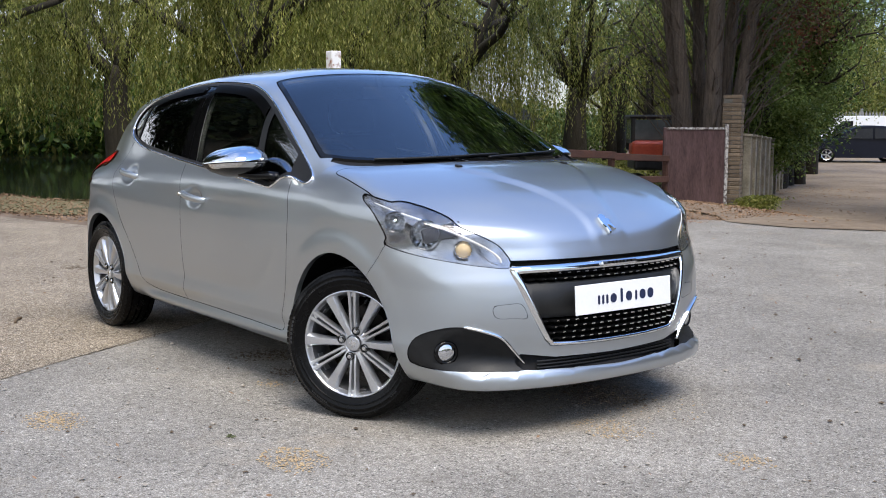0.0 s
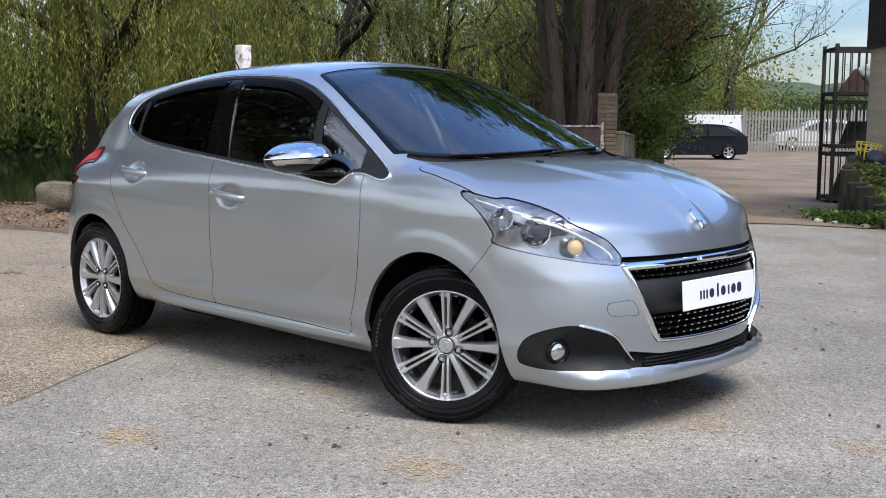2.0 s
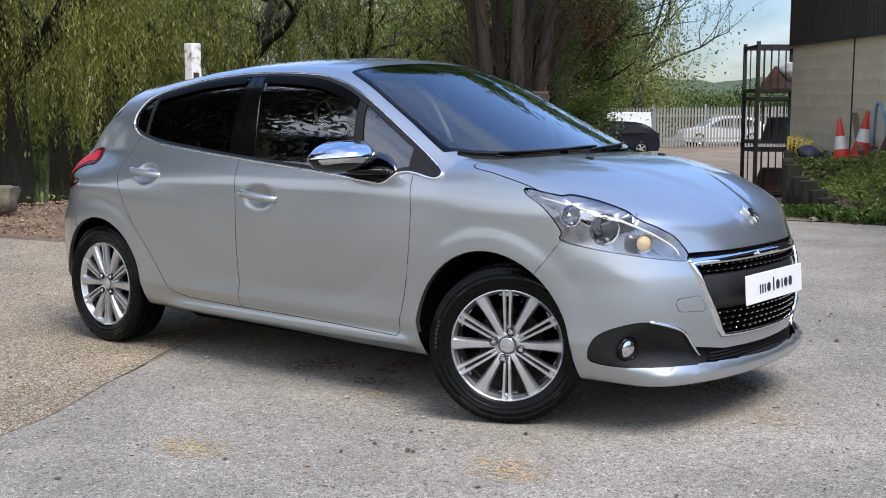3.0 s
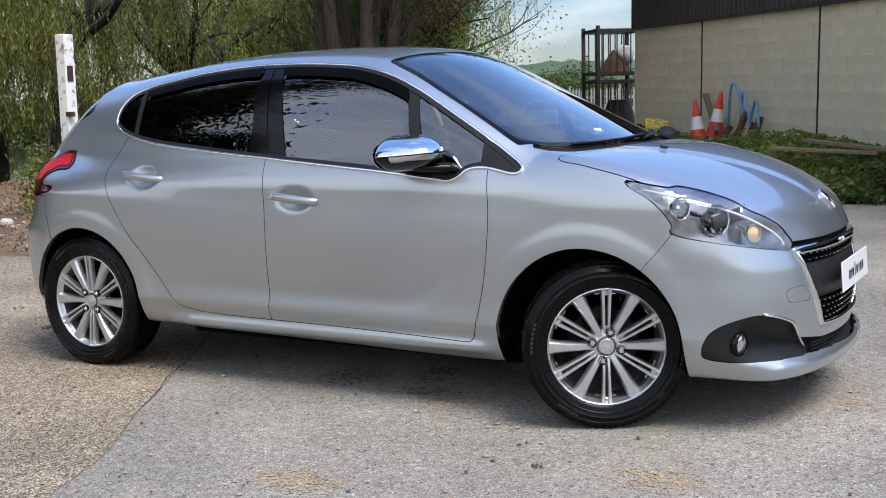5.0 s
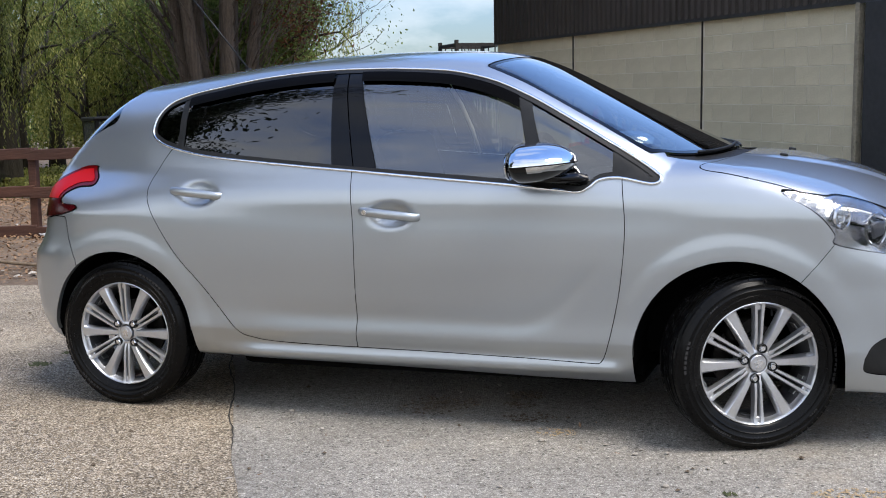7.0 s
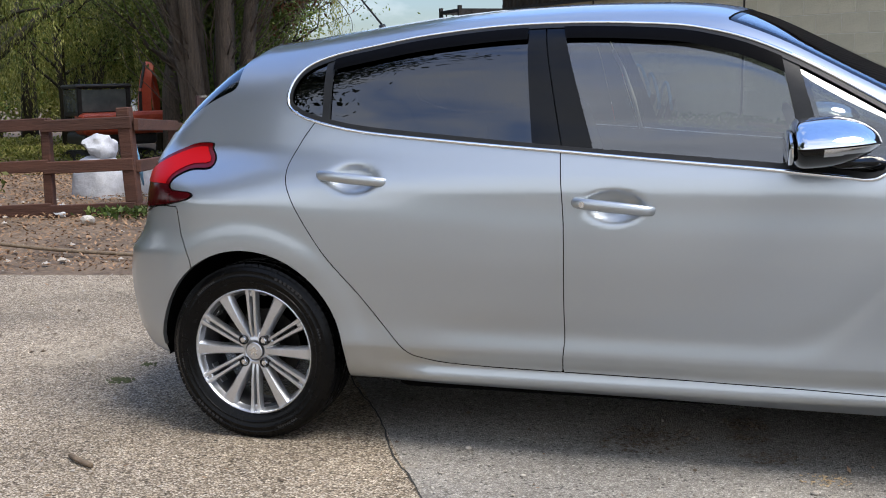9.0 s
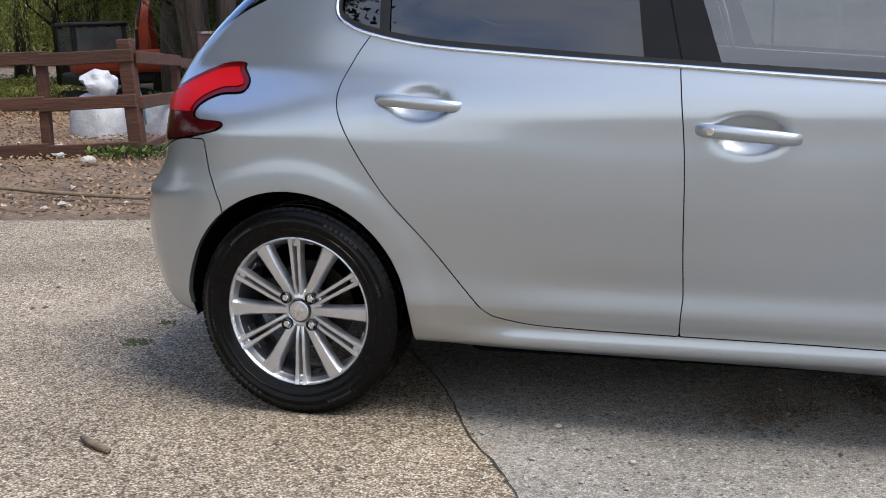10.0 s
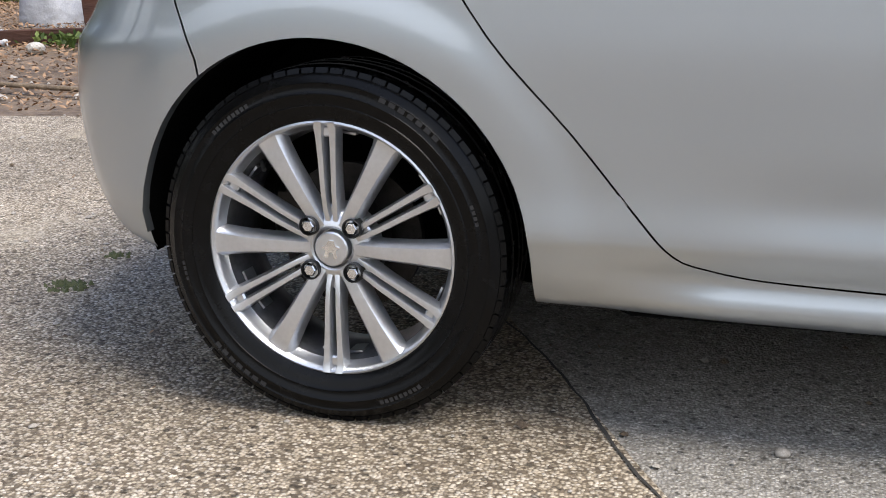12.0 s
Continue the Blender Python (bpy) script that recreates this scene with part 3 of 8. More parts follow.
scatter_leaves("leaf_litter", ((-14, -0.1, -2.4, 9.5), lambda x, y: (y > np.interp(x, [-14, -9.5, -8.0, -6.4, -4.1, -3], [-0.05, 0.75, 1.05, 1.55, 2.0, 2.2]) + 0.1) & (x < -2.8 - 0.1 * y)), 62000, 0.019, M["leaf_litter"], 3, "brown dead leaves on the ground", "leaf litter")
scatter_leaves("track_litter", ((-14, 8, -1, 22), lambda x, y: (x > -8.4 - 0.62 * (y - 13.6)) & (x < -7.0 - 0.62 * (y - 13.6) + 1.6 * np.sin(y * 1.7) ** 2)), 9000, 0.022, M["leaf_litter"], 6, "brown dead leaves drifted along the track", "leaf litter")
scatter_leaves("yard_litter", ((-6, -4.5, 6, 8), lambda x, y: np.ones(len(x), bool)), 900, 0.011, M["leaf_litter"], 5, "small dead leaf crumbs on the concrete", "leaf litter")


def scatter_stones(name, boxr, count, lo, hi, rs, label, material=None):
    rng = np.random.default_rng(rs)
    V, F = [], []
    for _ in range(count):
        x, y = rng.uniform(boxr[0], boxr[2]), rng.uniform(boxr[1], boxr[3])
        r = lo + (hi - lo) * rng.random() ** 3
        k = len(V)
        sx, sy, sz = r * rng.uniform(0.7, 1.4), r * rng.uniform(0.7, 1.2), r * rng.uniform(0.4, 0.8)
        a = rng.uniform(0, 6.28)
        for u, v, w in ((1, 0, 0), (0.3, 0.9, 0.1), (-0.8, 0.5, -0.1), (-0.7, -0.6, 0.1), (0.4, -0.9, 0), (0.1, 0.1, 1), (0, 0, -0.6)):
            px, py = u * sx, v * sy
            V.append((x + px * math.cos(a) - py * math.sin(a), y + px * math.sin(a) + py * math.cos(a), gz(x, y) + 0.003 + (w + 0.45) * sz))
        F += [(k + i, k + (i + 1) % 5, k + 5) for i in range(5)] + [(k + (i + 1) % 5, k + i, k + 6) for i in range(5)]
    return tagged(mesh_object(name, V, F, material or M["stone"], smooth=False), label, "gravel", kind="stuff")


scatter_stones("loose_stones", (-6, -3.4, 6, 7), 5200, 0.0025, 0.011, 11, "small loose stones on the concrete")
scatter_stones("bank_stones", (-9, 2.3, -3.5, 6), 420, 0.006, 0.035, 12, "stones and rubble among the leaves")
for x, y, r in ((-0.534, -0.743, 0.011), (-0.30, -0.95, 0.008), (1.05, -1.28, 0.010), (0.544, -0.888, 0.010)):
    bm = bmesh.new()
    bmesh.ops.create_icosphere(bm, subdivisions=2, radius=r, matrix=pose(x, y, r * 0.55) @ Matrix.Diagonal((1.2, 1, 0.7, 1)))
    tagged(part("pebble", bm, M["stone"], smooth=True), "small pale pebble lying on the concrete", "pebble", "pebbles on the yard")
for pts, r in ((((-1.765, -1.148, 0.012), (-1.71, -1.190, 0.016), (-1.635, -1.222, 0.012)), 0.009), (((-1.72, -0.42, 0.008), (-1.66, -0.40, 0.01), (-1.60, -0.41, 0.008)), 0.005),
               (((2.9, 2.35, 0.008), (3.05, 2.4, 0.012), (3.22, 2.42, 0.008)), 0.007), (((-5.4, 2.75, 0.09), (-4.6, 2.7, 0.05), (-3.7, 2.68, 0.03)), 0.015)):
    bm = bmesh.new()
    tube(bm, smooth_loop([(p[0], p[1], max(p[2], gz(p[0], p[1]) + 0.006)) for p in pts], 4, False), r, 7)
    tagged(part("twig", bm, M["twig"], smooth=True), "dead brown twig lying on the ground", "twig", "twigs on the ground")
# tufts of weed and damp earth crumbs on the yard
M["soil"] = surface("dark_soil", (0.07, 0.05, 0.034), (0.19, 0.14, 0.095), scale=30, rough=0.95, bump=0.8)
M["ochre"] = surface("ochre_grit", (0.30, 0.21, 0.115), (0.46, 0.35, 0.21), scale=30, rough=0.95)
scatter_stones("earth_crumbs", (-5, -3.0, 5, 7), 1700, 0.003, 0.013, 13, "dark earth crumbs strewn over the concrete", M["soil"])
M["moss"] = surface("moss_tuft", (0.04, 0.05, 0.02), (0.11, 0.12, 0.055), scale=30, rough=0.95)
rng = np.random.default_rng(8)
for x, y, r, n, kind in ((1.64, 0.31, 0.17, 260, "soil"), (1.72, 0.28, 0.30, 160, "ochre"), (2.03, -0.07, 0.13, 170, "ochre"), (0.42, -0.60, 0.08, 60, "soil"), (0.31, -0.26, 0.07, 70, "soil"), (0.33, -0.42, 0.05, 40, "soil"), (0.02, -0.45, 0.11, 110, "soil"),
                         (1.65, -1.26, 0.12, 330, "ochre"), (0.63, -1.76, 0.12, 320, "ochre"), (2.60, 0.02, 0.08, 120, "ochre"), (-0.02, -0.57, 0.09, 70, "soil"), (-3.87, -0.09, 0.10, 70, "soil"), (-2.17, -0.25, 0.045, 60, "moss"), (-2.2, 0.02, 0.03, 24, "moss"), (1.25, -1.3, 0.016, 14, "moss"), (0.57, -0.76, 0.06, 60, "ochre")):
    V, F = [], []
    for _ in range(n):
        a, d = rng.uniform(0, 6.28), r * rng.random() ** 0.7
        px, py, q = x + math.cos(a) * d * 1.4, y + math.sin(a) * d, rng.uniform(0.002, 0.0065 if kind == "ochre" else 0.011)
        k = len(V)
        h = q * (1.1 if kind == "moss" else 0.5)
        V += [(px - q, py, 0.003), (px, py - q, 0.003), (px + q, py, 0.003), (px, py + q, 0.003), (px + rng.uniform(-q, q), py, 0.004 + h)]
        F += [(k, k + 1, k + 4), (k + 1, k + 2, k + 4), (k + 2, k + 3, k + 4), (k + 3, k, k + 4)]
    mm = {"soil": M["soil"], "ochre": M["ochre"], "moss": M["moss"]}[kind]
    tagged(mesh_object({"soil": "soil_crumbs", "ochre": "grit_patch", "moss": "moss_tuft"}[kind], V, F, mm, smooth=False), {"soil": "dark crumbs of fallen soil on the concrete", "ochre": "ochre grit swept into a patch", "moss": "tiny green tuft growing in the concrete"}[kind], {"soil": "soil", "ochre": "grit", "moss": "moss"}[kind], kind="stuff")

# ---- timber fence, post, gate, pillar ----
M["rail"] = surface("red_brown_timber", (0.034, 0.013, 0.008), (0.085, 0.033, 0.019), scale=2, fine=60, stretch=(1, 1, 6), rough=0.8, bump=0.4, tint_random=0.15)
M["white_post"] = surface("flaking_white_paint", (0.26, 0.11, 0.05), (0.78, 0.77, 0.74), scale=3.2, fine=14, contrast=0.12, rough=0.6, bump=0.3)
for _n in M["white_post"].node_tree.nodes:
    if _n.bl_idname == "ShaderNodeMapRange":
        _n.inputs["From Min"].default_value, _n.inputs["From Max"].default_value = 0.66, 0.80
M["maroon"] = surface("weathered_maroon_sheet", (0.035, 0.017, 0.018), (0.12, 0.07, 0.068), scale=3, fine=20, stretch=(3, 3, 0.6), rough=0.55, rough_var=0.1, bump=0.2)
M["flake"] = surface("flaked_white_edge", (0.10, 0.08, 0.075), (0.55, 0.54, 0.52), scale=14, fine=40, contrast=0.1, rough=0.7)
M["brick"] = surface("weathered_brick", (0.10, 0.075, 0.05), (0.23, 0.175, 0.125), scale=9, rough=0.9, bump=0.5, tint_random=0.22)
M["mortar"] = surface("old_mortar", (0.10, 0.095, 0.085), (0.19, 0.18, 0.16), scale=20, rough=0.95, bump=0.4)
M["old_conc"] = surface("lichened_concrete", (0.13, 0.115, 0.085), (0.30, 0.27, 0.21), scale=4, fine=40, rough=0.95, bump=0.6, tint_random=0.12)

def fence_z(x, y):
    """The fence's own line: it falls slowly towards the track."""
    return 0.10 - 0.053 * max(y - 4.5, 0.0)


FENCE = [(-6.47, 4.12), (-5.85, 4.30), (-5.13, 4.50), (-6.2, 6.95), (-7.35, 9.4), (-8.6, 12.0)]
fence = empty("timber_fence", "low red-brown timber fence with three rails, one post leaning", "fence", (-5.08, 4.48, gz(-5.08, 4.48)))
inv = Matrix.Translation(fence.location).inverted()
for i, (x, y) in enumerate(FENCE):
    big = i == 2
    bm = bmesh.new()
    h = 0.92 if big else 0.84
    w = 0.115 if big else 0.08
    box(bm, (w, w, h + 0.6), (0, 0, (h - 0.6) / 2), m=inv @ pose(x, y, fence_z(x, y), 0, 0, 12) @ pose(0, 0, 0, 0, -3 if big else 0.6, 0), bevel=0.008)
    part("post", bm, M["rail"], fence, "broad leaning corner post" if big else "")
for (x0, y0), (x1, y1) in zip(FENCE, FENCE[1:]):
    for hgt in (0.77, 0.41, 0.03):
        a, b = Vector((x0, y0, fence_z(x0, y0) + hgt)), Vector((x1, y1, fence_z(x1, y1) + hgt + 0.02))
        bm = bmesh.new()
        d = b - a
        m = Matrix.Translation((a + b) / 2) @ d.to_track_quat("X", "Z").to_matrix().to_4x4()
        box(bm, (d.length + 0.05, 0.042, 0.105), (0, -0.05, 0), m=inv @ m, bevel=0.006)
        part("rail", bm, M["rail"], fence)

post = empty("steel_gate_post", "white-painted steel gate post with flaking rust", "post", (-6.37, 3.88, gz(-6.37, 3.88)))
bm = bmesh.new()
box(bm, (0.13, 0.13, 1.93), (0, 0, 0.89), bevel=0.008)
part("shaft", bm, M["white_post"], post)
bm = bmesh.new()
box(bm, (0.006, 0.075, 0.16), (0.068, -0.01, 1.46))
part("rust_plate", bm, M["rail"], post, "bare rusty plate on the post")
for z in (1.05, 0.70):
    bm = bmesh.new()
    box(bm, (0.07, 0.06, 0.05), (0.08, -0.05, z))
    part("hinge_lug", bm, M["rail"], post, "rusty hinge lug")

gate = empty("sheet_metal_gate", "dark maroon sheet-metal gate with flaking white edge, closed", "gate", (-8.75, 12.95, gz(-8.75, 12.95)))
gm = pose(0, 0, 0, 0, 0, 66)
bm = bmesh.new()
box(bm, (1.22, 0.03, 1.52), (0, 0, 0.80), m=gm, bevel=0.004)
part("sheet", bm, M["maroon"], gate)
for dx, w, z, h in ((0.60, 0.06, 0.82, 1.62), (-0.60, 0.05, 0.80, 1.54)):
    bm = bmesh.new()
    box(bm, (w, 0.06, h), (dx, -0.012, z), m=gm, bevel=0.005)
    part("stile", bm, M["flake"] if dx > 0 else M["maroon"], gate)
bm = bmesh.new()
box(bm, (1.2, 0.045, 0.035), (0, -0.012, 1.555), m=gm)
part("top_rail", bm, M["flake"], gate)
bm = bmesh.new()
box(bm, (1.2, 0.05, 0.10), (0, -0.012, 0.03), m=gm)
part("bottom_rail", bm, M["old_conc"], gate)

px_, py_ = -8.57, 13.76
pillar = empty("brick_gate_pillar", "weathered tan brick gate pillar with a broken top", "pillar", (px_, py_, gz(px_, py_)))
bm = bmesh.new()
box(bm, (0.31, 0.31, 2.16), (0, 0, 1.08), m=pose(0, 0, 0, 0, 0, 30))
part("core", bm, M["mortar"], pillar)
me = None
rng = random.Random(4)
for c in range(29):
    turn = 30 + (90 if c % 2 else 0)
    for k in (-1, 1):
        bm = bmesh.new() if me is None else None
        if bm is not None:
            box(bm, (0.335, 0.165, 0.064), bevel=0.006)
            ob = part("brick", bm, M["brick"], pillar)
            me = ob.data
        else:
            ob = new("brick", me)
            ob.parent = pillar
        if c > 25 and k > 0:
            ob.scale = (0.6, 1, 1)
        ob.matrix_basis = pose(0, 0, 0.037 + c * 0.075, 0, 0, turn) @ pose(rng.uniform(-0.004, 0.004), k * 0.0855, 0, 0, 0, rng.uniform(-1, 1)) @ Matrix.Diagonal((0.6 if c > 26 and k > 0 else 1, 1, 1, 1))

# concrete posts and panels beside the track

M["board"] = surface("grey_brown_boards", (0.09, 0.068, 0.045), (0.21, 0.165, 0.115), scale=3, fine=40, stretch=(3, 3, 0.5), rough=0.95, bump=0.5, tint_random=0.3)
panel_fence = empty("concrete_panel_fence", "lichened concrete posts with timber boards beside the track", "fence", (-8.3, 14.3, gz(-8.3, 14.3)))
inv = Matrix.Translation(panel_fence.location).inverted()
for i in range(9):
    x, y = -8.62 - 0.50 * i, 14.25 + 0.80 * i
    h = 1.42 - 0.03 * i
    bm = bmesh.new()
    box(bm, (0.14, 0.14, h), (0, 0, h / 2), m=inv @ pose(x, y, gz(x, y), 0, 0, 32), bevel=0.012)
    box(bm, (0.18, 0.18, 0.05), (0, 0, h + 0.02), m=inv @ pose(x, y, gz(x, y), 0, 0, 32), bevel=0.01)
    part("post", bm, M["old_conc"], panel_fence)
    for j in range(4):
        bm = bmesh.new()
        xx, yy = x - 0.10 - 0.10 * j, y + 0.16 + 0.16 * j
        box(bm, (0.03, 0.15, h - 0.12 - 0.06 * ((i + j) % 3)), (0, 0, h / 2), m=inv @ pose(xx, yy, gz(xx, yy), 0, 0, 32), bevel=0.004)
        part("board", bm, M["board"], panel_fence)

# ---- the car's body: one smooth skin, cut into its panels ----
side_w = hermite([0.15, 0.20, 0.235, 0.285, 0.33, 0.355, 0.42, 0.52, 0.66, 0.78, 0.85, 0.90, 0.935, 0.97, 1.10, 1.25, 1.38, 1.47],
                 [0.735, 0.752, 0.775, 0.802, 0.818, 0.826, 0.824, 0.829, 0.836, 0.836, 0.832, 0.821, 0.806, 0.789, 0.738, 0.668, 0.592, 0.53])
taper_low = hermite([-2.0, -1.85, -1.7, -1.55, -1.3, -0.95, -0.3, 0.3, 0.75, 1.0, 1.25, 1.5, 1.65, 1.8, 1.9, 2.05],
                    [-0.24, -0.13, -0.07, -0.032, -0.010, -0.004, 0.0, 0.0, -0.012, -0.022, -0.02, -0.035, -0.06, -0.10, -0.15, -0.24])
taper_up = hermite([-1.9, -1.5, -1.14, -0.7, -0.2, 0.4, 0.95, 1.35, 1.6, 1.9],
                   [-0.26, -0.15, -0.062, -0.018, 0.0, 0.0, -0.034, -0.055, -0.11, -0.25])
roof_z = hermite([-1.9, -1.45, -1.28, -1.1, -0.9, -0.7, -0.45, -0.2, 0.05, 0.25, 0.45, 0.8],
                 [1.20, 1.345, 1.362, 1.385, 1.408, 1.428, 1.444, 1.449, 1.444, 1.428, 1.40, 1.31])
hood_z = hermite([0.9, 1.1, 1.2, 1.34, 1.5, 1.65, 1.78, 1.86, 1.91, 1.94, 1.97, 2.1],
                 [1.035, 1.02, 1.01, 0.995, 0.963, 0.918, 0.858, 0.806, 0.757, 0.715, 0.65, 0.3])
nose_x = hermite([0.1, 0.17, 0.195, 0.225, 0.245, 0.262, 0.30, 0.40, 0.46, 0.58, 0.63, 0.68, 0.72, 0.8, 1.0],
                 [1.92, 1.982, 2.000, 2.009, 2.006, 1.980, 1.975, 1.995, 2.0, 1.988, 1.972, 1.955, 1.94, 1.93, 1.9])
nose_c = hermite([0, 0.1, 0.26, 0.46, 0.54, 0.66, 0.74, 0.80, 0.9], [0, 0.002, 0.02, 0.085, 0.12, 0.195, 0.275, 0.40, 0.75])
lip_c = hermite([0, 0.1, 0.26, 0.40, 0.54, 0.66, 0.74, 0.80, 0.9], [0, 0.002, 0.016, 0.045, 0.095, 0.18, 0.27, 0.40, 0.75])
tail_x = hermite([0.1, 0.22, 0.30, 0.40, 0.52, 0.62, 0.67, 0.72, 0.80, 0.95, 1.02, 1.10, 1.25, 1.31, 1.34, 1.5],
                 [-1.72, -1.82, -1.90, -1.94, -1.955, -1.945, -1.91, -1.885, -1.87, -1.82, -1.775, -1.70, -1.53, -1.46, -1.46, -1.4])
tail_c = hermite([0, 0.2, 0.4, 0.55, 0.65, 0.72, 0.8, 0.9], [0, 0.010, 0.042, 0.085, 0.135, 0.19, 0.32, 0.62])
sill_z = hermite([-2, -1.65, -0.93, 0.0, 0.86, 1.58, 1.8, 2.05], [0.29, 0.265, 0.228, 0.214, 0.196, 0.198, 0.19, 0.19])
WHEEL_Z, F_ARCH, R_ARCH = 0.303, (1.218, 0.358), (-1.276, 0.348)


def smax(a, b, k):
    h = np.maximum(k - np.abs(a - b), 0) / k
    return np.maximum(a, b) + h * h * k * 0.25


def smin(a, b, k):
    return -smax(-a, -b, k)


def body_width(x, z):
    s = step01(0.80, 1.0, z)
    w = side_w(z) + (1 - s) * taper_low(x) + s * taper_up(x)
    for xc, r in (F_ARCH, R_ARCH):
        rr = np.hypot(x - xc, np.maximum(z - WHEEL_Z, 0))
        w = w + 0.0080 * (0.35 * (1 - step01(r + 0.045, r + 0.10, rr)) + 0.65 * (1 - step01(r + 0.008, r + 0.115, rr))) * step01(0.15, 0.3, z)
    # the scallop low on the doors, and the shoulder line
    zr = 0.415 + 2.2 * np.maximum(x - 0.42, 0) ** 2
    w = w - 0.0050 * np.exp(-((z - zr) / 0.045) ** 2) * step01(-0.75, -0.45, x) * (1 - step01(0.62, 0.78, x))
    # the sill stands out below the tucked-in door
    span = step01(-0.88, -0.62, x) * (1 - step01(0.78, 0.87, x))
    w = w + span * (0.022 * np.exp(-((z - 0.248) / 0.026) ** 2) - 0.007 * np.exp(-((z - 0.300) / 0.018) ** 2))
    zs = 0.855 + 0.03 * step01(-0.2, -1.2, x)
    w = w - 0.0035 * np.exp(-((z - zs + 0.055) / 0.045) ** 2) * step01(-1.25, -1.0, x) * (1 - step01(0.9, 1.3, x))
    for xh, zh in ((-0.885, 0.887), (-0.045, 0.812)):
        w = w - 0.024 * np.exp(-(((x - xh) / 0.074) ** 2 + ((z - zh) / 0.041) ** 2) ** 2)
    return w


def top_height(x, a):
    roof = roof_z(x) - 0.085 * (a / 0.62) ** 2.4 * (1 + 0.25 * step01(-0.6, -1.3, x))
    xs = x + 0.17 * (a / 0.66) ** 2
    screen = 1.40 - (xs - 0.36) * 0.485 - 0.03 * np.maximum(xs - 0.36, 0) * (1.15 - xs)
    hood = hood_z(x + 0.10 * (a / 0.6) ** 2.6) - 0.012 * (a / 0.6) ** 2
    # the raised middle of the bonnet, which narrows to the badge
    half = 0.34 - 0.26 * step01(1.25, 1.9, x)
    hood = hood + 0.010 * (1 - step01(half - 0.03, half + 0.03, a)) * step01(1.15, 1.45, x)
    return np.maximum(hood, smin(roof, screen, 0.05))


def body_f(x, y, z):
    a = np.sqrt(y * y + 1e-8)
    side = a - body_width(x, z)
    top = (z - top_height(x, a)) * 0.9
    lip = step01(0.31, 0.24, z)
    front = x - (nose_x(z) - (1 - lip) * nose_c(a) - lip * lip_c(a))
    rear = (tail_x(z) + tail_c(a)) - x
    k = 0.10 - 0.05 * step01(0.9, 1.2, x)
    f = smax(side, top, k)
    f = smax(f, front, 0.03 + 0.05 * step01(0.28, 0.4, z) * (1 - step01(0.56, 0.66, z)))
    f = smax(f, rear, 0.08)
    return smax(f, sill_z(x) - z, 0.02)


def body_skin():
    """The near half of the skin: rays from a line inside the car out to the surface."""
    z0, xa, xb = 0.62, -1.15, 1.25
    th = [-1.45, -1.3, -1.1, -0.95, -0.8] + list(np.arctan((np.arange(0.15, 1.32, 0.0125) - z0) / 0.8))
    th = sorted(th) + [math.atan2(0.78, v) for v in np.linspace(0.85, 0.0, 35) if math.atan2(0.78, v) > max(th) + 0.01]
    th = np.array(th)
    fan = np.radians(np.linspace(0, 90, 76))
    cols = [(xa, -f) for f in fan[::-1]] + [(x, 0.0) for x in np.linspace(xa, xb, 170)[1:-1]] + [(xb, f) for f in fan]
    cols = np.array(cols)
    X0 = np.repeat(cols[:, 0], len(th))
    PH = np.repeat(cols[:, 1], len(th))
    TH = np.tile(th, len(cols))
    D = np.stack([np.cos(TH) * np.sin(PH), -np.cos(TH) * np.cos(PH), np.sin(TH)], 1)
    O = np.stack([X0, np.zeros_like(X0), np.full_like(X0, z0)], 1)
    lo, hi = np.full(len(X0), 0.05), np.full(len(X0), 1.8)
    for _ in range(34):
        mid = (lo + hi) / 2
        P = O + D * mid[:, None]
        out = body_f(P[:, 0], P[:, 1], P[:, 2]) > 0
        hi, lo = np.where(out, mid, hi), np.where(out, lo, mid)
    V = O + D * hi[:, None]
    V[np.abs(V[:, 1]) < 1e-4, 1] = 0.0
    n, m = len(cols), len(th)
    i, j = np.meshgrid(np.arange(n - 1), np.arange(m - 1), indexing="ij")
    q = (i * m + j).ravel()
    T = np.concatenate([np.stack([q, q + m, q + m + 1], 1), np.stack([q, q + m + 1, q + 1], 1)])
    return V, T


def skin_normals(V):
    e = 0.004
    g = np.stack([body_f(V[:, 0] + d[0], V[:, 1] + d[1], V[:, 2] + d[2]) - body_f(V[:, 0] - d[0], V[:, 1] - d[1], V[:, 2] - d[2]) for d in np.eye(3) * e], 1)
    return g / np.maximum(np.linalg.norm(g, axis=1), 1e-9)[:, None]


def ax(piece):
    V = piece[0]
    return V[:, 0], np.abs(V[:, 1]), V[:, 2]


def side_loop(piece, poly):
    x, a, z = ax(piece)
    return np.where(a > 0.42, loop_distance(x, z, poly), 1.0)


def plan_loop(piece, poly):
    x, a, z = ax(piece)
    g = loop_distance(x, np.maximum(a, 1e-4), poly)
    return np.where(z > 0.6, g, 1.0)


def front_loop(piece, poly):
    x, a, z = ax(piece)
    return np.where(x > 1.45, loop_distance(np.maximum(a, 1e-4), z, poly), 1.0)


car = empty("hatchback_car", "silver metallic five-door hatchback parked with its front wheels turned", "car")
gaps = []


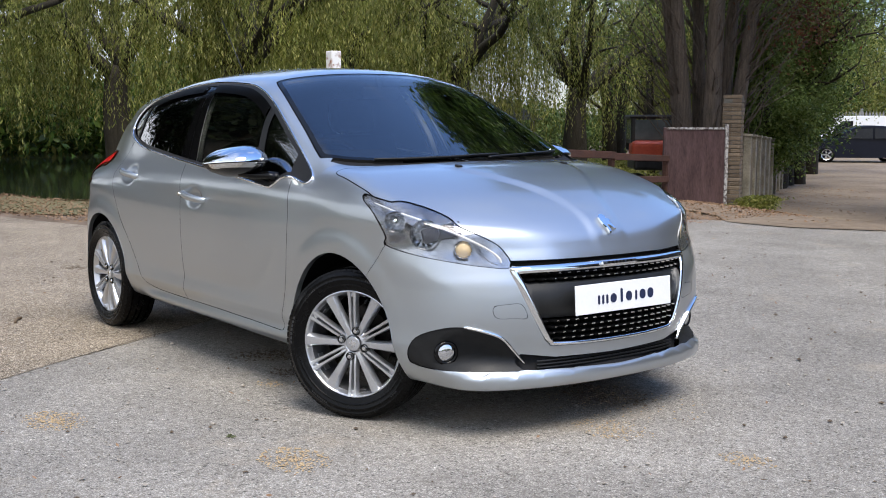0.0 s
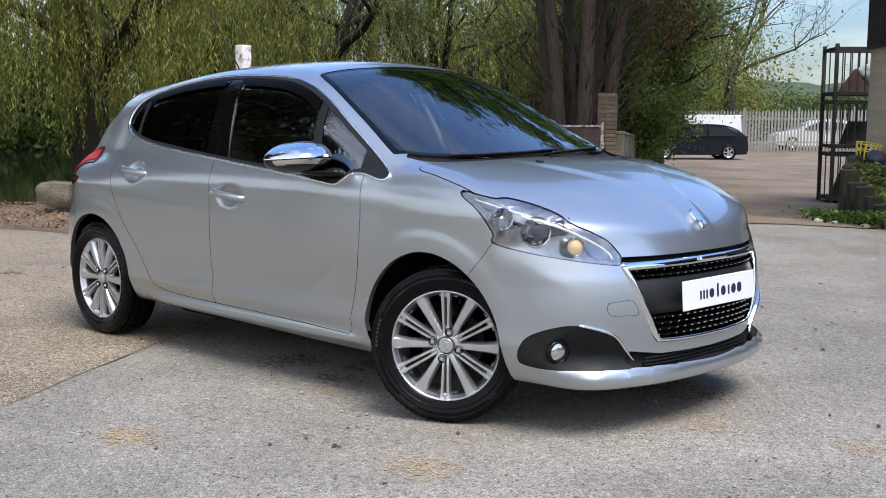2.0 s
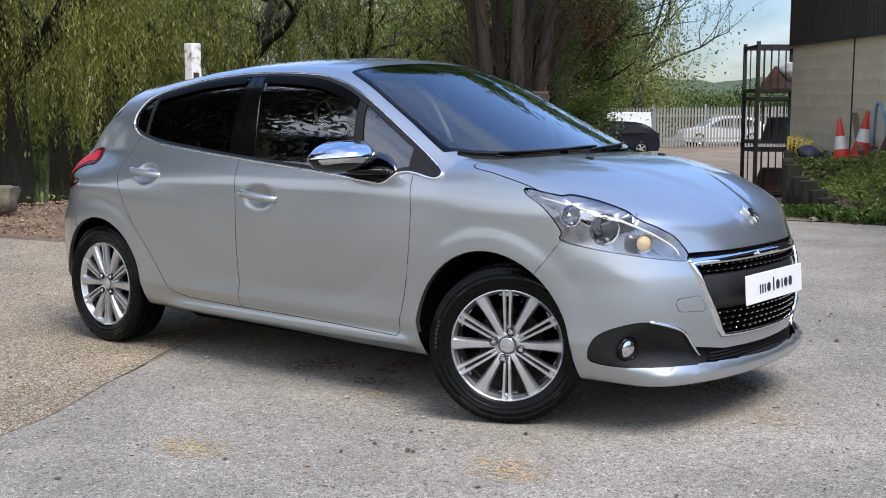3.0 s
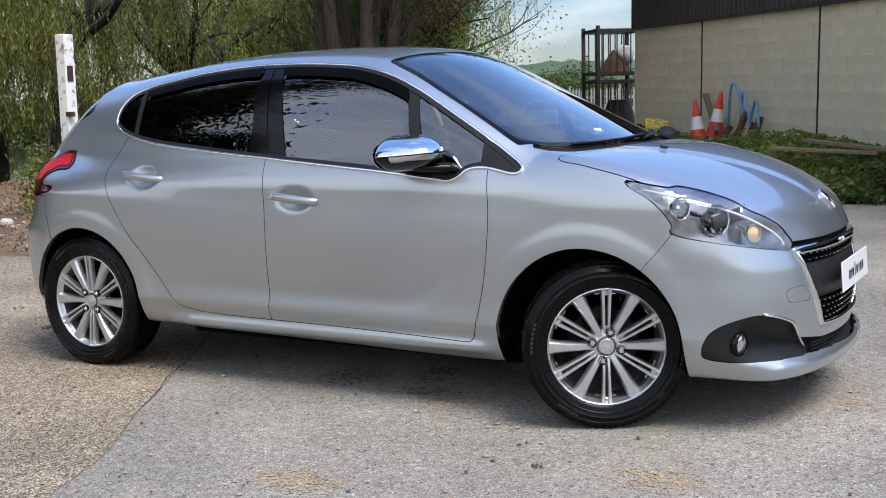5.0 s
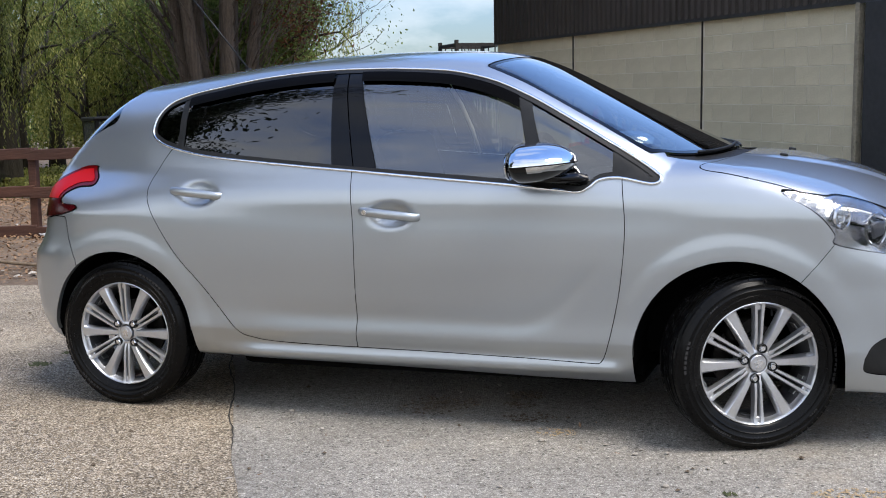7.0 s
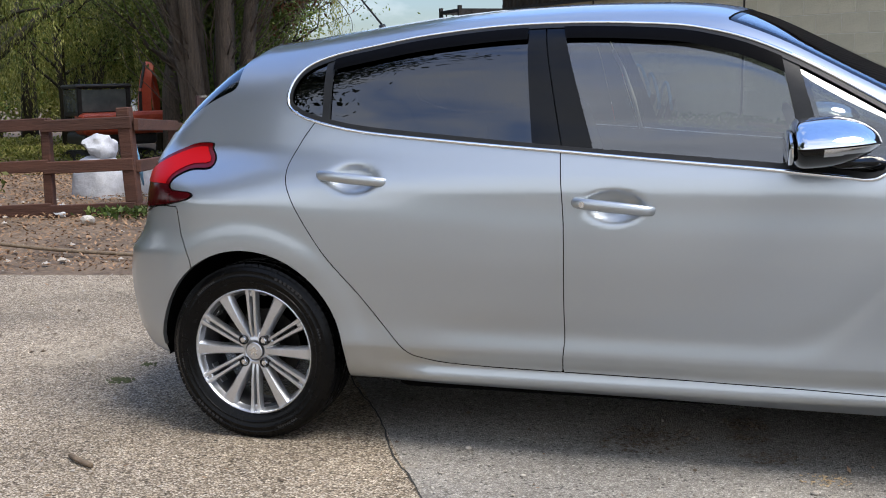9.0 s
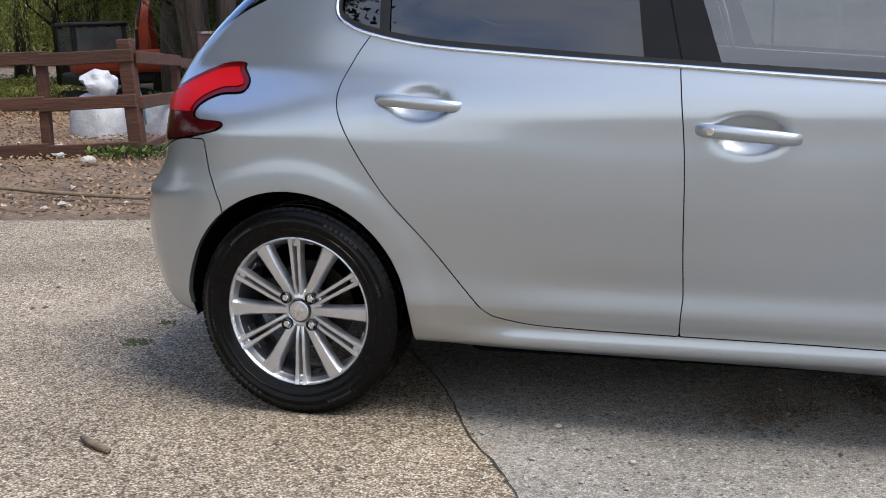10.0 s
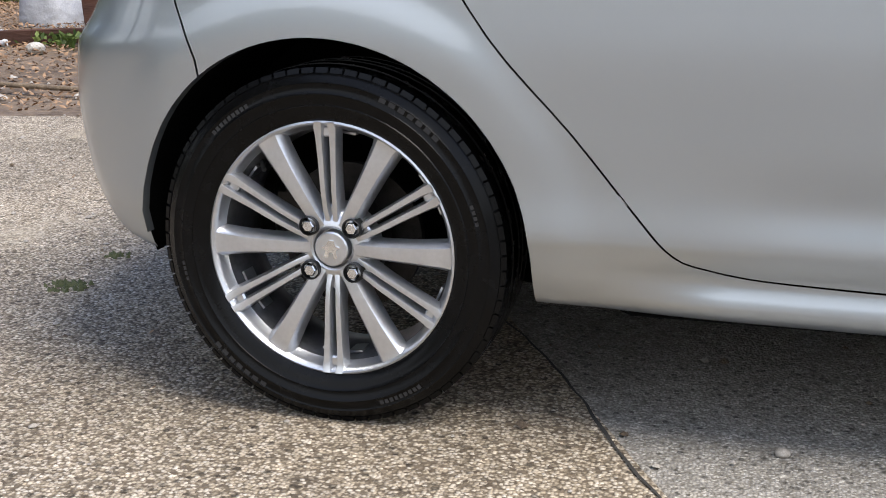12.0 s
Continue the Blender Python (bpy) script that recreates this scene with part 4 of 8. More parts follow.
def emit(name, piece, material, label="", offset=0.0, centre=False, parent=None, bend=None):
    """Both halves of a skin piece, as one mesh across the middle or one for each side."""
    V, T = piece
    if not len(T):
        return []
    N = skin_normals(V)
    P = V + N * offset
    if bend is not None:
        P = bend(P, N)
    mir = np.array([1, -1, 1.0])
    par = parent or [car, car]
    if centre:
        VV, NN = np.concatenate([P, P * mir]), np.concatenate([N, N * mir])
        TT = np.concatenate([T, T[:, ::-1] + len(P)])
        return [mesh_object(name, VV, TT, material, par[0], label, normals=NN)]
    return [mesh_object(name, P, T, material, par[0], label, normals=N),
            mesh_object(name, P * mir, T[:, ::-1], material, par[1], label, normals=N * mir)]


def carve(piece, g, gap=0.0015):
    """Inside and outside of a seam; the seam itself goes to the gaps."""
    inner, rest = split(piece, g(piece) + gap)
    if not len(rest[1]):
        return inner, rest
    seam, outer = split(rest, g(rest) - gap)
    if len(seam[1]):
        gaps.append(seam)
    return inner, outer


skin = body_skin()
# wheel openings
for xc, r in (F_ARCH, R_ARCH):
    x, a, z = ax(skin)
    g = np.where(a > 0.40, r - np.hypot(x - xc, np.maximum(z - WHEEL_Z, 0)), -1.0)
    skin, _ = split(skin, g)
# underside
x, a, z = ax(skin)
pan, skin = split(skin, z - sill_z(x) - 0.004)
emit("floor_pan", pan, M["liner"], centre=True)

# side windows
DLO = smooth_loop([(-1.135, 1.096), (-1.06, 1.068), (-0.887, 1.034), (-0.611, 1.006), (-0.214, 0.970), (0.147, 0.942), (0.40, 0.922), (0.60, 0.902), (0.675, 0.895),
                   (0.715, 0.912), (0.75, 0.937), (0.82, 0.943), (0.93, 0.922), (0.962, 0.937), (0.935, 0.968), (0.80, 1.053), (0.569, 1.186), (0.448, 1.250),
                   (0.325, 1.302), (0.201, 1.336), (0.078, 1.355), (-0.173, 1.370), (-0.429, 1.368), (-0.691, 1.345), (-0.875, 1.316), (-1.03, 1.287), (-1.125, 1.249),
                   (-1.170, 1.189), (-1.172, 1.129)], 4)
band, skin = split(skin, side_loop(skin, DLO))
glazing, edge = split(band, side_loop(band, DLO) + 0.021)
rubber, bright = split(edge, side_loop(edge, DLO) + 0.010)
emit("window_seal", bright, M["black_satin"], offset=0.001)


def side_y(x, z):
    """Half width of the skin at places of the side view."""
    lo, hi = np.full(len(x), 0.3), np.full(len(x), 1.0)
    for _ in range(30):
        m = (lo + hi) / 2
        out = body_f(x, m, z) > 0
        hi, lo = np.where(out, m, hi), np.where(out, lo, m)
    return lo


_mid = np.array([-0.2, 1.12])
_strip = DLO + (_mid - DLO) * (0.005 / np.linalg.norm(_mid - DLO, axis=1))[:, None]
_sy = side_y(_strip[:, 0], _strip[:, 1])
for sy in (-1, 1):
    bm = bmesh.new()
    tube(bm, [(p[0], sy * (w + 0.002), p[1]) for p, w in zip(_strip, _sy)], 0.0062, 8, closed=True)
    part("window_chrome_strip", bm, M["chrome"], car, "bright chrome window surround", smooth=True)
emit("window_seal", rubber, M["black_satin"], offset=0.001)


def left_of(p, q):
    """Signed side of a slanted line in the side view."""
    (x0, z0), (x1, z1) = p, q
    return lambda piece: (ax(piece)[0] - (x0 + (x1 - x0) * (ax(piece)[2] - z0) / (z1 - z0)))


cuts = [left_of((-1.028, 1.05), (-1.048, 1.267)), left_of((-0.998, 1.05), (-1.015, 1.261)), left_of((-0.302, 0.98), (-0.355, 1.341)),
        left_of((-0.2085, 0.97), (-0.2995, 1.341)), left_of((-0.2035, 0.97), (-0.2945, 1.341)), left_of((-0.108, 0.96), (-0.234, 1.33)), left_of((0.500, 0.93), (0.420, 1.235)), left_of((0.560, 0.93), (0.470, 1.215)), left_of((0.79, 0.9), (0.775, 1.2))]
names = ["rear_quarter_window", "window_divider", "rear_door_window", "centre_pillar_trim", "pillar_gap", "centre_pillar_trim", "front_door_window", "window_divider", "front_quarter_window", "mirror_sail"]
rest, panes = glazing, []
for c in cuts:
    got, rest = split(rest, c(rest))
    panes.append(got)
panes.append(rest)
for nm, pc in zip(names, panes):
    if nm.endswith("window"):
        tint = "rear" in nm
        if "door" in nm:
            body, top = split(pc, np.where(ax(pc)[2] > 1.12, side_loop(pc, DLO) + 0.058, -1))
            emit("wind_deflector", top, M["deflector"], "smoked black plastic wind deflector", 0.006)
            pc = (np.concatenate([body[0], top[0]]), np.concatenate([body[1], top[1] + len(body[0])]))
        for ob in emit(nm, pc, M["glass_tint"] if tint else M["glass_clear"], "dark privacy glass" if tint else "clear side glass", -0.006):
            ob.visible_shadow = False
    else:
        emit(nm, pc, M["black_satin"] if nm != "centre_pillar_trim" else M["black_gloss"], offset=-0.012 if nm == "pillar_gap" else -0.002)

# windscreen, scuttle, bonnet
SCREEN = smooth_loop([(0.315, -0.2), (0.315, 0.0), (0.30, 0.28), (0.265, 0.50), (0.275, 0.545), (0.45, 0.594), (0.70, 0.648), (0.885, 0.690), (0.925, 0.683), (1.0, 0.60), (1.07, 0.45), (1.12, 0.25), (1.14, 0.0), (1.14, -0.2)], 4)
SCUTTLE = smooth_loop([(0.95, 0.655), (1.02, 0.655), (1.07, 0.64), (1.125, 0.58), (1.18, 0.4), (1.205, 0.15), (1.21, 0.0), (1.21, -0.2), (1.0, -0.2), (1.0, 0.3)], 3)
HOOD = np.concatenate([smooth_loop([(1.21, -0.2), (1.21, 0.0), (1.205, 0.15), (1.18, 0.4), (1.13, 0.64), (1.085, 0.725), (1.2, 0.748), (1.349, 0.762)], 4, False),
                       np.array([(1.42, 0.768), (1.52, 0.762), (1.64, 0.73), (1.74, 0.675), (1.80, 0.61), (1.85, 0.53), (1.88, 0.463), (2.06, 0.462), (2.06, -0.2)])])
screen, skin = carve(skin, lambda p: plan_loop(p, SCREEN), 0.003)
inner, border = split(screen, plan_loop(screen, SCREEN) + 0.022)
for ob in emit("windscreen", inner, M["glass_screen"], "raked clear windscreen", -0.002, centre=True):
    ob.visible_shadow = False
emit("windscreen_border", border, M["black_gloss"], offset=-0.002, centre=True)
# headlamps: their outline is drawn on an upright plane that looks at the lamp's corner
LAMP = smooth_loop([(0.205, 0.880), (0.207, 0.904), (0.258, 0.892), (0.318, 0.880), (0.352, 0.884), (0.44, 0.864), (0.531, 0.829), (0.572, 0.797), (0.644, 0.766), (0.713, 0.730), (0.749, 0.692), (0.764, 0.666),
                    (0.756, 0.643), (0.66, 0.652), (0.56, 0.666), (0.385, 0.696), (0.293, 0.722), (0.296, 0.752), (0.246, 0.837)], 3)


def lamp_g(p):
    x, a, z = ax(p)
    return np.where((x > 1.25) & (z > 0.58) & (a > 0.40), loop_distance(0.604 * x - 0.797 * a, z, LAMP), 1.0)


lamp, skin = carve(skin, lamp_g, 0.0015)
for ob in emit("headlamp_lens", lamp, M["lens"], "clear swept-back headlamp lens", 0.0):
    ob.visible_shadow = False


def lamp_bowl_shape(P, N):
    d = -loop_distance(0.604 * P[:, 0] - 0.797 * np.abs(P[:, 1]), P[:, 2], LAMP)
    return P - N * (0.004 + 0.066 * step01(0.0, 0.032, d))[:, None]


lamp_units = emit("headlamp", lamp, M["lamp_dark"], "headlamp with bright reflectors behind a clear lens", bend=lamp_bowl_shape)


def hood_g(p):
    x, a, z = ax(p)
    return np.maximum(plan_loop(p, HOOD), np.where(x > 1.7, 0.669 - z, -1.0))


hood, skin = carve(skin, hood_g, 0.0018)
emit("bonnet", hood, M["paint"], centre=True)
x, a, z = ax(skin)
slit, skin = split(skin, np.maximum(np.maximum(1.80 - x, a - 0.462), np.maximum(0.651 - z, z - 0.672)))
emit("bonnet_slit", slit, M["gap"], "dark slit below the bonnet's edge", -0.014, centre=True)
scuttle, skin = split(skin, plan_loop(skin, SCUTTLE))
emit("scuttle_panel", scuttle, M["black_rough"], "black plastic scuttle below the windscreen", -0.012, centre=True)

# front bumper: grille opening, lower slot, fog lamp recesses
GRILLE = smooth_loop([(-0.2, 0.654), (0.0, 0.654), (0.30, 0.652), (0.448, 0.648), (0.470, 0.634), (0.452, 0.58), (0.41, 0.48), (0.362, 0.39), (0.335, 0.358), (0.29, 0.344), (0.0, 0.338), (-0.2, 0.338)], 4)
SLOT = np.array([(-0.2, 0.296), (0.0, 0.296), (0.30, 0.302), (0.44, 0.322), (0.455, 0.285), (0.43, 0.262), (0.0, 0.252), (-0.2, 0.252)])
FOG = smooth_loop([(0.757, 0.300), (0.763, 0.335), (0.757, 0.370), (0.737, 0.402), (0.700, 0.424), (0.655, 0.432), (0.59, 0.420), (0.515, 0.386), (0.455, 0.324), (0.408, 0.272), (0.43, 0.262), (0.55, 0.262), (0.70, 0.266), (0.742, 0.278)], 4)
grille, skin = split(skin, front_loop(skin, GRILLE))
emit("grille_backing", grille, M["gap"], "black grille backing", -0.055, centre=True)


def front_x(a, z):
    """Where the nose lies ahead at a width and height."""
    a, z = np.asarray(a, float), np.asarray(z, float)
    lo, hi = np.full(a.shape, 1.3), np.full(a.shape, 2.1)
    for _ in range(30):
        m = (lo + hi) / 2
        out = body_f(m, a, z) > 0
        hi, lo = np.where(out, m, hi), np.where(out, lo, m)
    return lo


def rounded_frame(loop, width, rise, centre):
    """A moulding that follows a loop on the nose, rounded across its width."""
    loop = np.array(loop)
    t = np.roll(loop, -1, 0) - np.roll(loop, 1, 0)
    t /= np.linalg.norm(t, axis=1)[:, None]
    n = np.stack([-t[:, 1], t[:, 0]], 1)
    n *= np.sign(((np.array(centre) - loop) * n).sum(1))[:, None]
    bm = bmesh.new()
    rings = []
    for (s0, r0) in ((-0.08, -0.02), (-0.08, 0.0), (0.06, 0.55), (0.28, 0.92), (0.5, 1.0), (0.72, 0.92), (0.94, 0.55), (1.06, 0.0), (1.06, -0.03)):
        q = loop + n * (width(loop) * s0)[:, None]
        xs = front_x(np.abs(q[:, 0]), q[:, 1])
        rings.append([bm.verts.new((xx + (r0 if r0 < 0 else r0 * rise), qq[0], qq[1])) for xx, qq in zip(xs, q)])
    k = len(loop)
    for ra, rb in zip(rings, rings[1:]):
        for i in range(k):
            bm.faces.new((ra[i], ra[(i + 1) % k], rb[(i + 1) % k], rb[i]))
    bmesh.ops.recalc_face_normals(bm, faces=bm.faces[:])
    return bm


_half = GRILLE[GRILLE[:, 0] > 0.004]
_half = _half[np.argsort(-np.arctan2(_half[:, 1] - 0.5, _half[:, 0]))]
_full = np.concatenate([_half, _half[::-1] * np.array([-1, 1])])
part("grille_chrome_frame", rounded_frame(_full, lambda p: np.interp(p[:, 1], [0.34, 0.42, 0.60, 0.645], [0.017, 0.021, 0.026, 0.026]), 0.009, (0, 0.5)), M["chrome"], car, "bright chrome grille surround", smooth=True)
slot, skin = split(skin, front_loop(skin, SLOT))
emit("lower_intake", slot, M["black_rough"], "black lower air intake", -0.03, centre=True)
fog, skin = split(skin, front_loop(skin, FOG))


def fog_bowl(P, N):
    d = -loop_distance(np.abs(P[:, 1]), P[:, 2], FOG)
    deep = 0.065 * step01(0.0, 0.05, d) * step01(0.43, 0.50, np.abs(P[:, 1])) * (0.35 + 0.65 * step01(0.72, 0.60, np.abs(P[:, 1])))
    return P - np.stack([deep, 0 * deep, 0 * deep], 1) - N * 0.004


emit("fog_lamp_recess", fog, M["black_satin"], "satin black fog lamp recess", bend=fog_bowl)
# bumper against wing
def bumper_g(p):
    x, a, z = ax(p)
    line = np.interp(z, [0.1, 0.59, 0.65, 0.74, 0.8], [1.30, 1.43, 1.482, 1.552, 1.60])
    return np.where(x > 1.3, line - x, 1.0)


TOW = smooth_loop([(0.445, 0.512), (0.50, 0.512), (0.540, 0.508), (0.546, 0.485), (0.530, 0.462), (0.47, 0.460), (0.424, 0.460)], 3)
tow, skin = carve(skin, lambda p: front_loop(p, TOW), 0.0007)
emit("tow_eye_cover", tow, M["paint"], "small body-coloured tow eye cover")
front_bumper, skin = carve(skin, bumper_g, 0.0014)
emit("front_bumper", front_bumper, M["paint"], centre=True)

# tail lamps and rear bumper
TAIL = smooth_loop([(-1.465, 0.978), (-1.432, 0.945), (-1.438, 0.914), (-1.51, 0.910), (-1.565, 0.886), (-1.58, 0.858), (-1.555, 0.843), (-1.48, 0.838), (-1.472, 0.822),
                    (-1.52, 0.808), (-1.62, 0.79), (-1.80, 0.775), (-1.80, 0.85), (-1.70, 0.93), (-1.56, 0.99), (-1.47, 0.995)], 3)
tail, skin = carve(skin, lambda p: np.where(ax(p)[0] < -1.2, side_loop(p, TAIL), 1.0), 0.002)
t_low, t_up = split(tail, ax(tail)[2] - 0.862)
tails = emit("tail_lamp", t_up, M["red"], "red claw-shaped tail lamp", 0.004)
emit("tail_lamp_lower", t_low, M["red_dark"], "dark red lower lens", 0.004, parent=tails)
t_bar, _ = split(t_up, side_loop(t_up, TAIL) + 0.016)
emit("light_guide", t_bar, M["red_lit"], "bright red light guide", 0.0065, parent=tails)


def rear_bumper_g(p):
    x, a, z = ax(p)
    line = np.interp(z, [0.1, 0.61, 0.70, 0.785, 0.80], [-1.42, -1.483, -1.520, -1.535, -1.54])
    return np.where(x < -1.3, np.maximum(x - line, z - 0.79 + 0.09 * step01(-1.6, -1.9, x)), 1.0)


rear_bumper, skin = carve(skin, rear_bumper_g, 0.002)
emit("rear_bumper", rear_bumper, M["paint"], centre=True)

# doors
F_SEAM = [(0.812, 1.02), (0.822, 0.946), (0.838, 0.771), (0.82, 0.566), (0.782, 0.376), (0.752, 0.290), (0.735, 0.274)]
BOTTOM = [(0.469, 0.284), (0.124, 0.291), (-0.207, 0.294)]
B_SEAM = [(-0.196, 0.40), (-0.197, 0.536), (-0.196, 0.76), (-0.213, 0.97), (-0.225, 1.05)]
R_SEAM = [(-0.43, 0.297), (-0.58, 0.303), (-0.66, 0.316), (-0.711, 0.335), (-0.772, 0.40), (-0.868, 0.516), (-0.994, 0.656), (-1.097, 0.821), (-1.129, 0.914), (-1.105, 0.99), (-1.061, 1.057), (-1.02, 1.10)]
f_door = np.concatenate([smooth_loop(F_SEAM, 4, False), np.array(BOTTOM), smooth_loop(B_SEAM, 3, False), np.array([(0.3, 1.1)])])
r_door = np.concatenate([smooth_loop(B_SEAM[::-1], 3, False), np.array([BOTTOM[-1]]), smooth_loop(R_SEAM, 4, False)])
door, skin = carve(skin, lambda p: side_loop(p, f_door))
front_doors = emit("front_door", door, M["paint"])
door, skin = carve(skin, lambda p: side_loop(p, r_door), 0.0016)
rear_doors = emit("rear_door", door, M["paint"])


def sill_g(p):
    x, a, z = ax(p)
    line = np.interp(x, [-0.93, -0.6, -0.207, 0.124, 0.469, 0.74, 0.87], [0.26, 0.298, 0.292, 0.289, 0.282, 0.270, 0.262])
    return np.where((x > -1.0) & (x < 0.9), z - line, 1.0)


sill, skin = split(skin, sill_g(skin))
emit("sill", sill, M["paint"])
x, a, z = ax(skin)
wing, skin = split(skin, np.where(z < 1.075, 0.80 - x, 1.0))
emit("front_wing", wing, M["paint"])
# roof, rear window, tailgate, quarter panels
x, a, z = ax(skin)
rear_glass, skin = split(skin, np.maximum(np.maximum(x + 1.40 - 0.0 * a, a - 0.60 + 0.18 * (1.3 - z)), np.maximum(1.03 - z, z - 1.30)))
emit("rear_window", rear_glass, M["glass_tint"], "dark rear window", -0.002, centre=True)
x, a, z = ax(skin)
gate, skin = split(skin, np.maximum(np.maximum(x + 1.46, a - 0.66), z - 1.31))
emit("tailgate", gate, M["paint"], centre=True)
x, a, z = ax(skin)
roof, skin = split(skin, np.maximum(np.maximum(a - 0.52 - 0.02 * step01(-1.2, 0.2, x), x - 0.33), 1.2 - z))
emit("roof", roof, M["paint"], centre=True)
emit("body_side", skin, M["paint"])
gV, gT, k = [], [], 0
for v, t in gaps:
    gV.append(v), gT.append(t + k)
    k += len(v)
emit("panel_seam", (np.concatenate(gV), np.concatenate(gT)), M["gap"], offset=-0.006)


# black boxes added under the floor; they block light below the sills
bm = bmesh.new()
box(bm, (1.70, 1.20, 0.10), (0.02, 0, 0.205), bevel=0.03, seg=2)
box(bm, (0.70, 0.86, 0.12), (1.36, 0, 0.215), bevel=0.03, seg=2)
box(bm, (0.75, 0.90, 0.10), (-1.42, 0, 0.26), bevel=0.03, seg=2)
part("under_tray", bm, M["gap"], car, "black boxes added under the floor to deepen the shade")

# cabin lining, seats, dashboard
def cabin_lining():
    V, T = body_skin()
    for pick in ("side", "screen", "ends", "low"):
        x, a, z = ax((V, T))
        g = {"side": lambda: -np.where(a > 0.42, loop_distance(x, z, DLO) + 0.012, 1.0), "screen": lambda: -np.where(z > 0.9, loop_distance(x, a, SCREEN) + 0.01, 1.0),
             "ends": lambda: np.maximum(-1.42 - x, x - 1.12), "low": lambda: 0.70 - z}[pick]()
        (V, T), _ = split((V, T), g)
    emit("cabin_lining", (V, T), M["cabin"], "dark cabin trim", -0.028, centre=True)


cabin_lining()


def soft_block(bm, size, m, bevel):
    box(bm, size, m=m, bevel=bevel, seg=3)


for sy in (-0.36, 0.36):
    bm = bmesh.new()
    soft_block(bm, (0.50, 0.50, 0.16), pose(-0.05, sy, 0.50, 0, -8, 0), 0.05)
    soft_block(bm, (0.14, 0.48, 0.62), pose(-0.36, sy, 0.80, 0, -18, 0), 0.05)
    part("front_seat", bm, M["seat"], car, "dark fabric front seat", smooth=True)
    bm = bmesh.new()
    soft_block(bm, (0.10, 0.26, 0.18), pose(-0.50, sy, 1.20, 0, -12, 0), 0.035)
    rod(bm, (-0.46, sy - 0.06, 1.02), (-0.49, sy - 0.06, 1.15), 0.007)
    rod(bm, (-0.46, sy + 0.06, 1.02), (-0.49, sy + 0.06, 1.15), 0.007)
    part("headrest", bm, M["seat"], car, smooth=True)
bm = bmesh.new()
soft_block(bm, (0.50, 1.20, 0.18), pose(-0.85, 0, 0.52, 0, -6, 0), 0.05)
soft_block(bm, (0.16, 1.20, 0.60), pose(-1.16, 0, 0.82, 0, -20, 0), 0.05)
part("rear_bench", bm, M["seat"], car, "dark fabric rear bench", smooth=True)
bm = bmesh.new()
soft_block(bm, (0.52, 1.34, 0.30), pose(0.86, 0, 0.80, 0, 9, 0), 0.09)
soft_block(bm, (0.22, 0.42, 0.10), pose(0.66, -0.36, 0.985, 0, 12, 0), 0.04)
part("dashboard", bm, M["cabin"], car, "dark moulded dashboard", smooth=True)
bm = bmesh.new()
wheel_m = pose(0.50, -0.36, 0.93, 0, 65, 0)
tube(bm, [wheel_m @ Vector((0.175 * math.cos(t), 0.175 * math.sin(t), 0)) for t in np.linspace(0, 2 * math.pi, 28)[:-1]], 0.014, 8, closed=True)
for t in (0.0, 2.2, 4.1):
    tube(bm, [wheel_m @ Vector((0.03 * math.cos(t), 0.03 * math.sin(t), 0.01)), wheel_m @ Vector((0.17 * math.cos(t), 0.17 * math.sin(t), 0))], 0.014, 6)
soft_block(bm, (0.09, 0.11, 0.03), wheel_m, 0.012)
part("steering_wheel", bm, M["cabin"], car, smooth=True)
for sy in (-1, 1):
    bm = bmesh.new()
    tube(bm, [(-0.19, sy * 0.735, 0.98), (-0.215, sy * 0.70, 1.10), (-0.25, sy * 0.645, 1.22), (-0.285, sy * 0.60, 1.30)], 0.02, 6, flat=0.35)
    part("seat_belt", bm, M["cabin_light"], car, "pale seat belt beside the centre pillar", smooth=True)
bm = bmesh.new()
soft_block(bm, (0.04, 0.22, 0.06), pose(0.33, 0, 1.315, 0, 15, 0), 0.02)
rod(bm, (0.33, 0, 1.34), (0.30, 0, 1.40), 0.012)
part("rear_view_mirror", bm, M["cabin"], car, smooth=True)

# wheel housings
for xc, r in (F_ARCH, R_ARCH):
    for sy in (-1, 1):
        bm = bmesh.new()
        n = 26
        arc = [(xc - (r + 0.006), 0.26)] + [(xc - (r + 0.006) * math.cos(math.pi * i / n), WHEEL_Z + (r + 0.006) * math.sin(math.pi * i / n)) for i in range(n + 1)] + [(xc + r + 0.006, 0.26)]
        o = [bm.verts.new((p[0], sy * min(0.79, float(body_width(np.array([p[0]]), np.array([max(p[1], 0.2)]))[0]) - 0.014), p[1])) for p in arc]
        i_ = [bm.verts.new((p[0], sy * 0.46, p[1])) for p in arc]
        for k in range(len(arc) - 1):
            bm.faces.new((o[k], o[k + 1], i_[k + 1], i_[k]))
        bm.faces.new(i_)
        part("wheel_housing_liner", bm, M["liner"], car, smooth=False)
        # the folded lip of the opening
        ring = []
        for px, pz in arc[1:-1]:
            px, pz = xc + (px - xc) * r / (r + 0.006), WHEEL_Z + (pz - WHEEL_Z) * r / (r + 0.006)
            ring.append((px, pz, float(body_width(np.array([px]), np.array([pz]))[0])))
        bm = bmesh.new()
        rows = [[bm.verts.new((px, sy * (w + d), pz)) for px, pz, w in ring] for d in (0.0008, -0.022)]
        for k in range(len(ring) - 1):
            bm.faces.new((rows[0][k], rows[0][k + 1], rows[1][k + 1], rows[1][k]))
        part("arch_lip", bm, M["paint"], car, smooth=True)


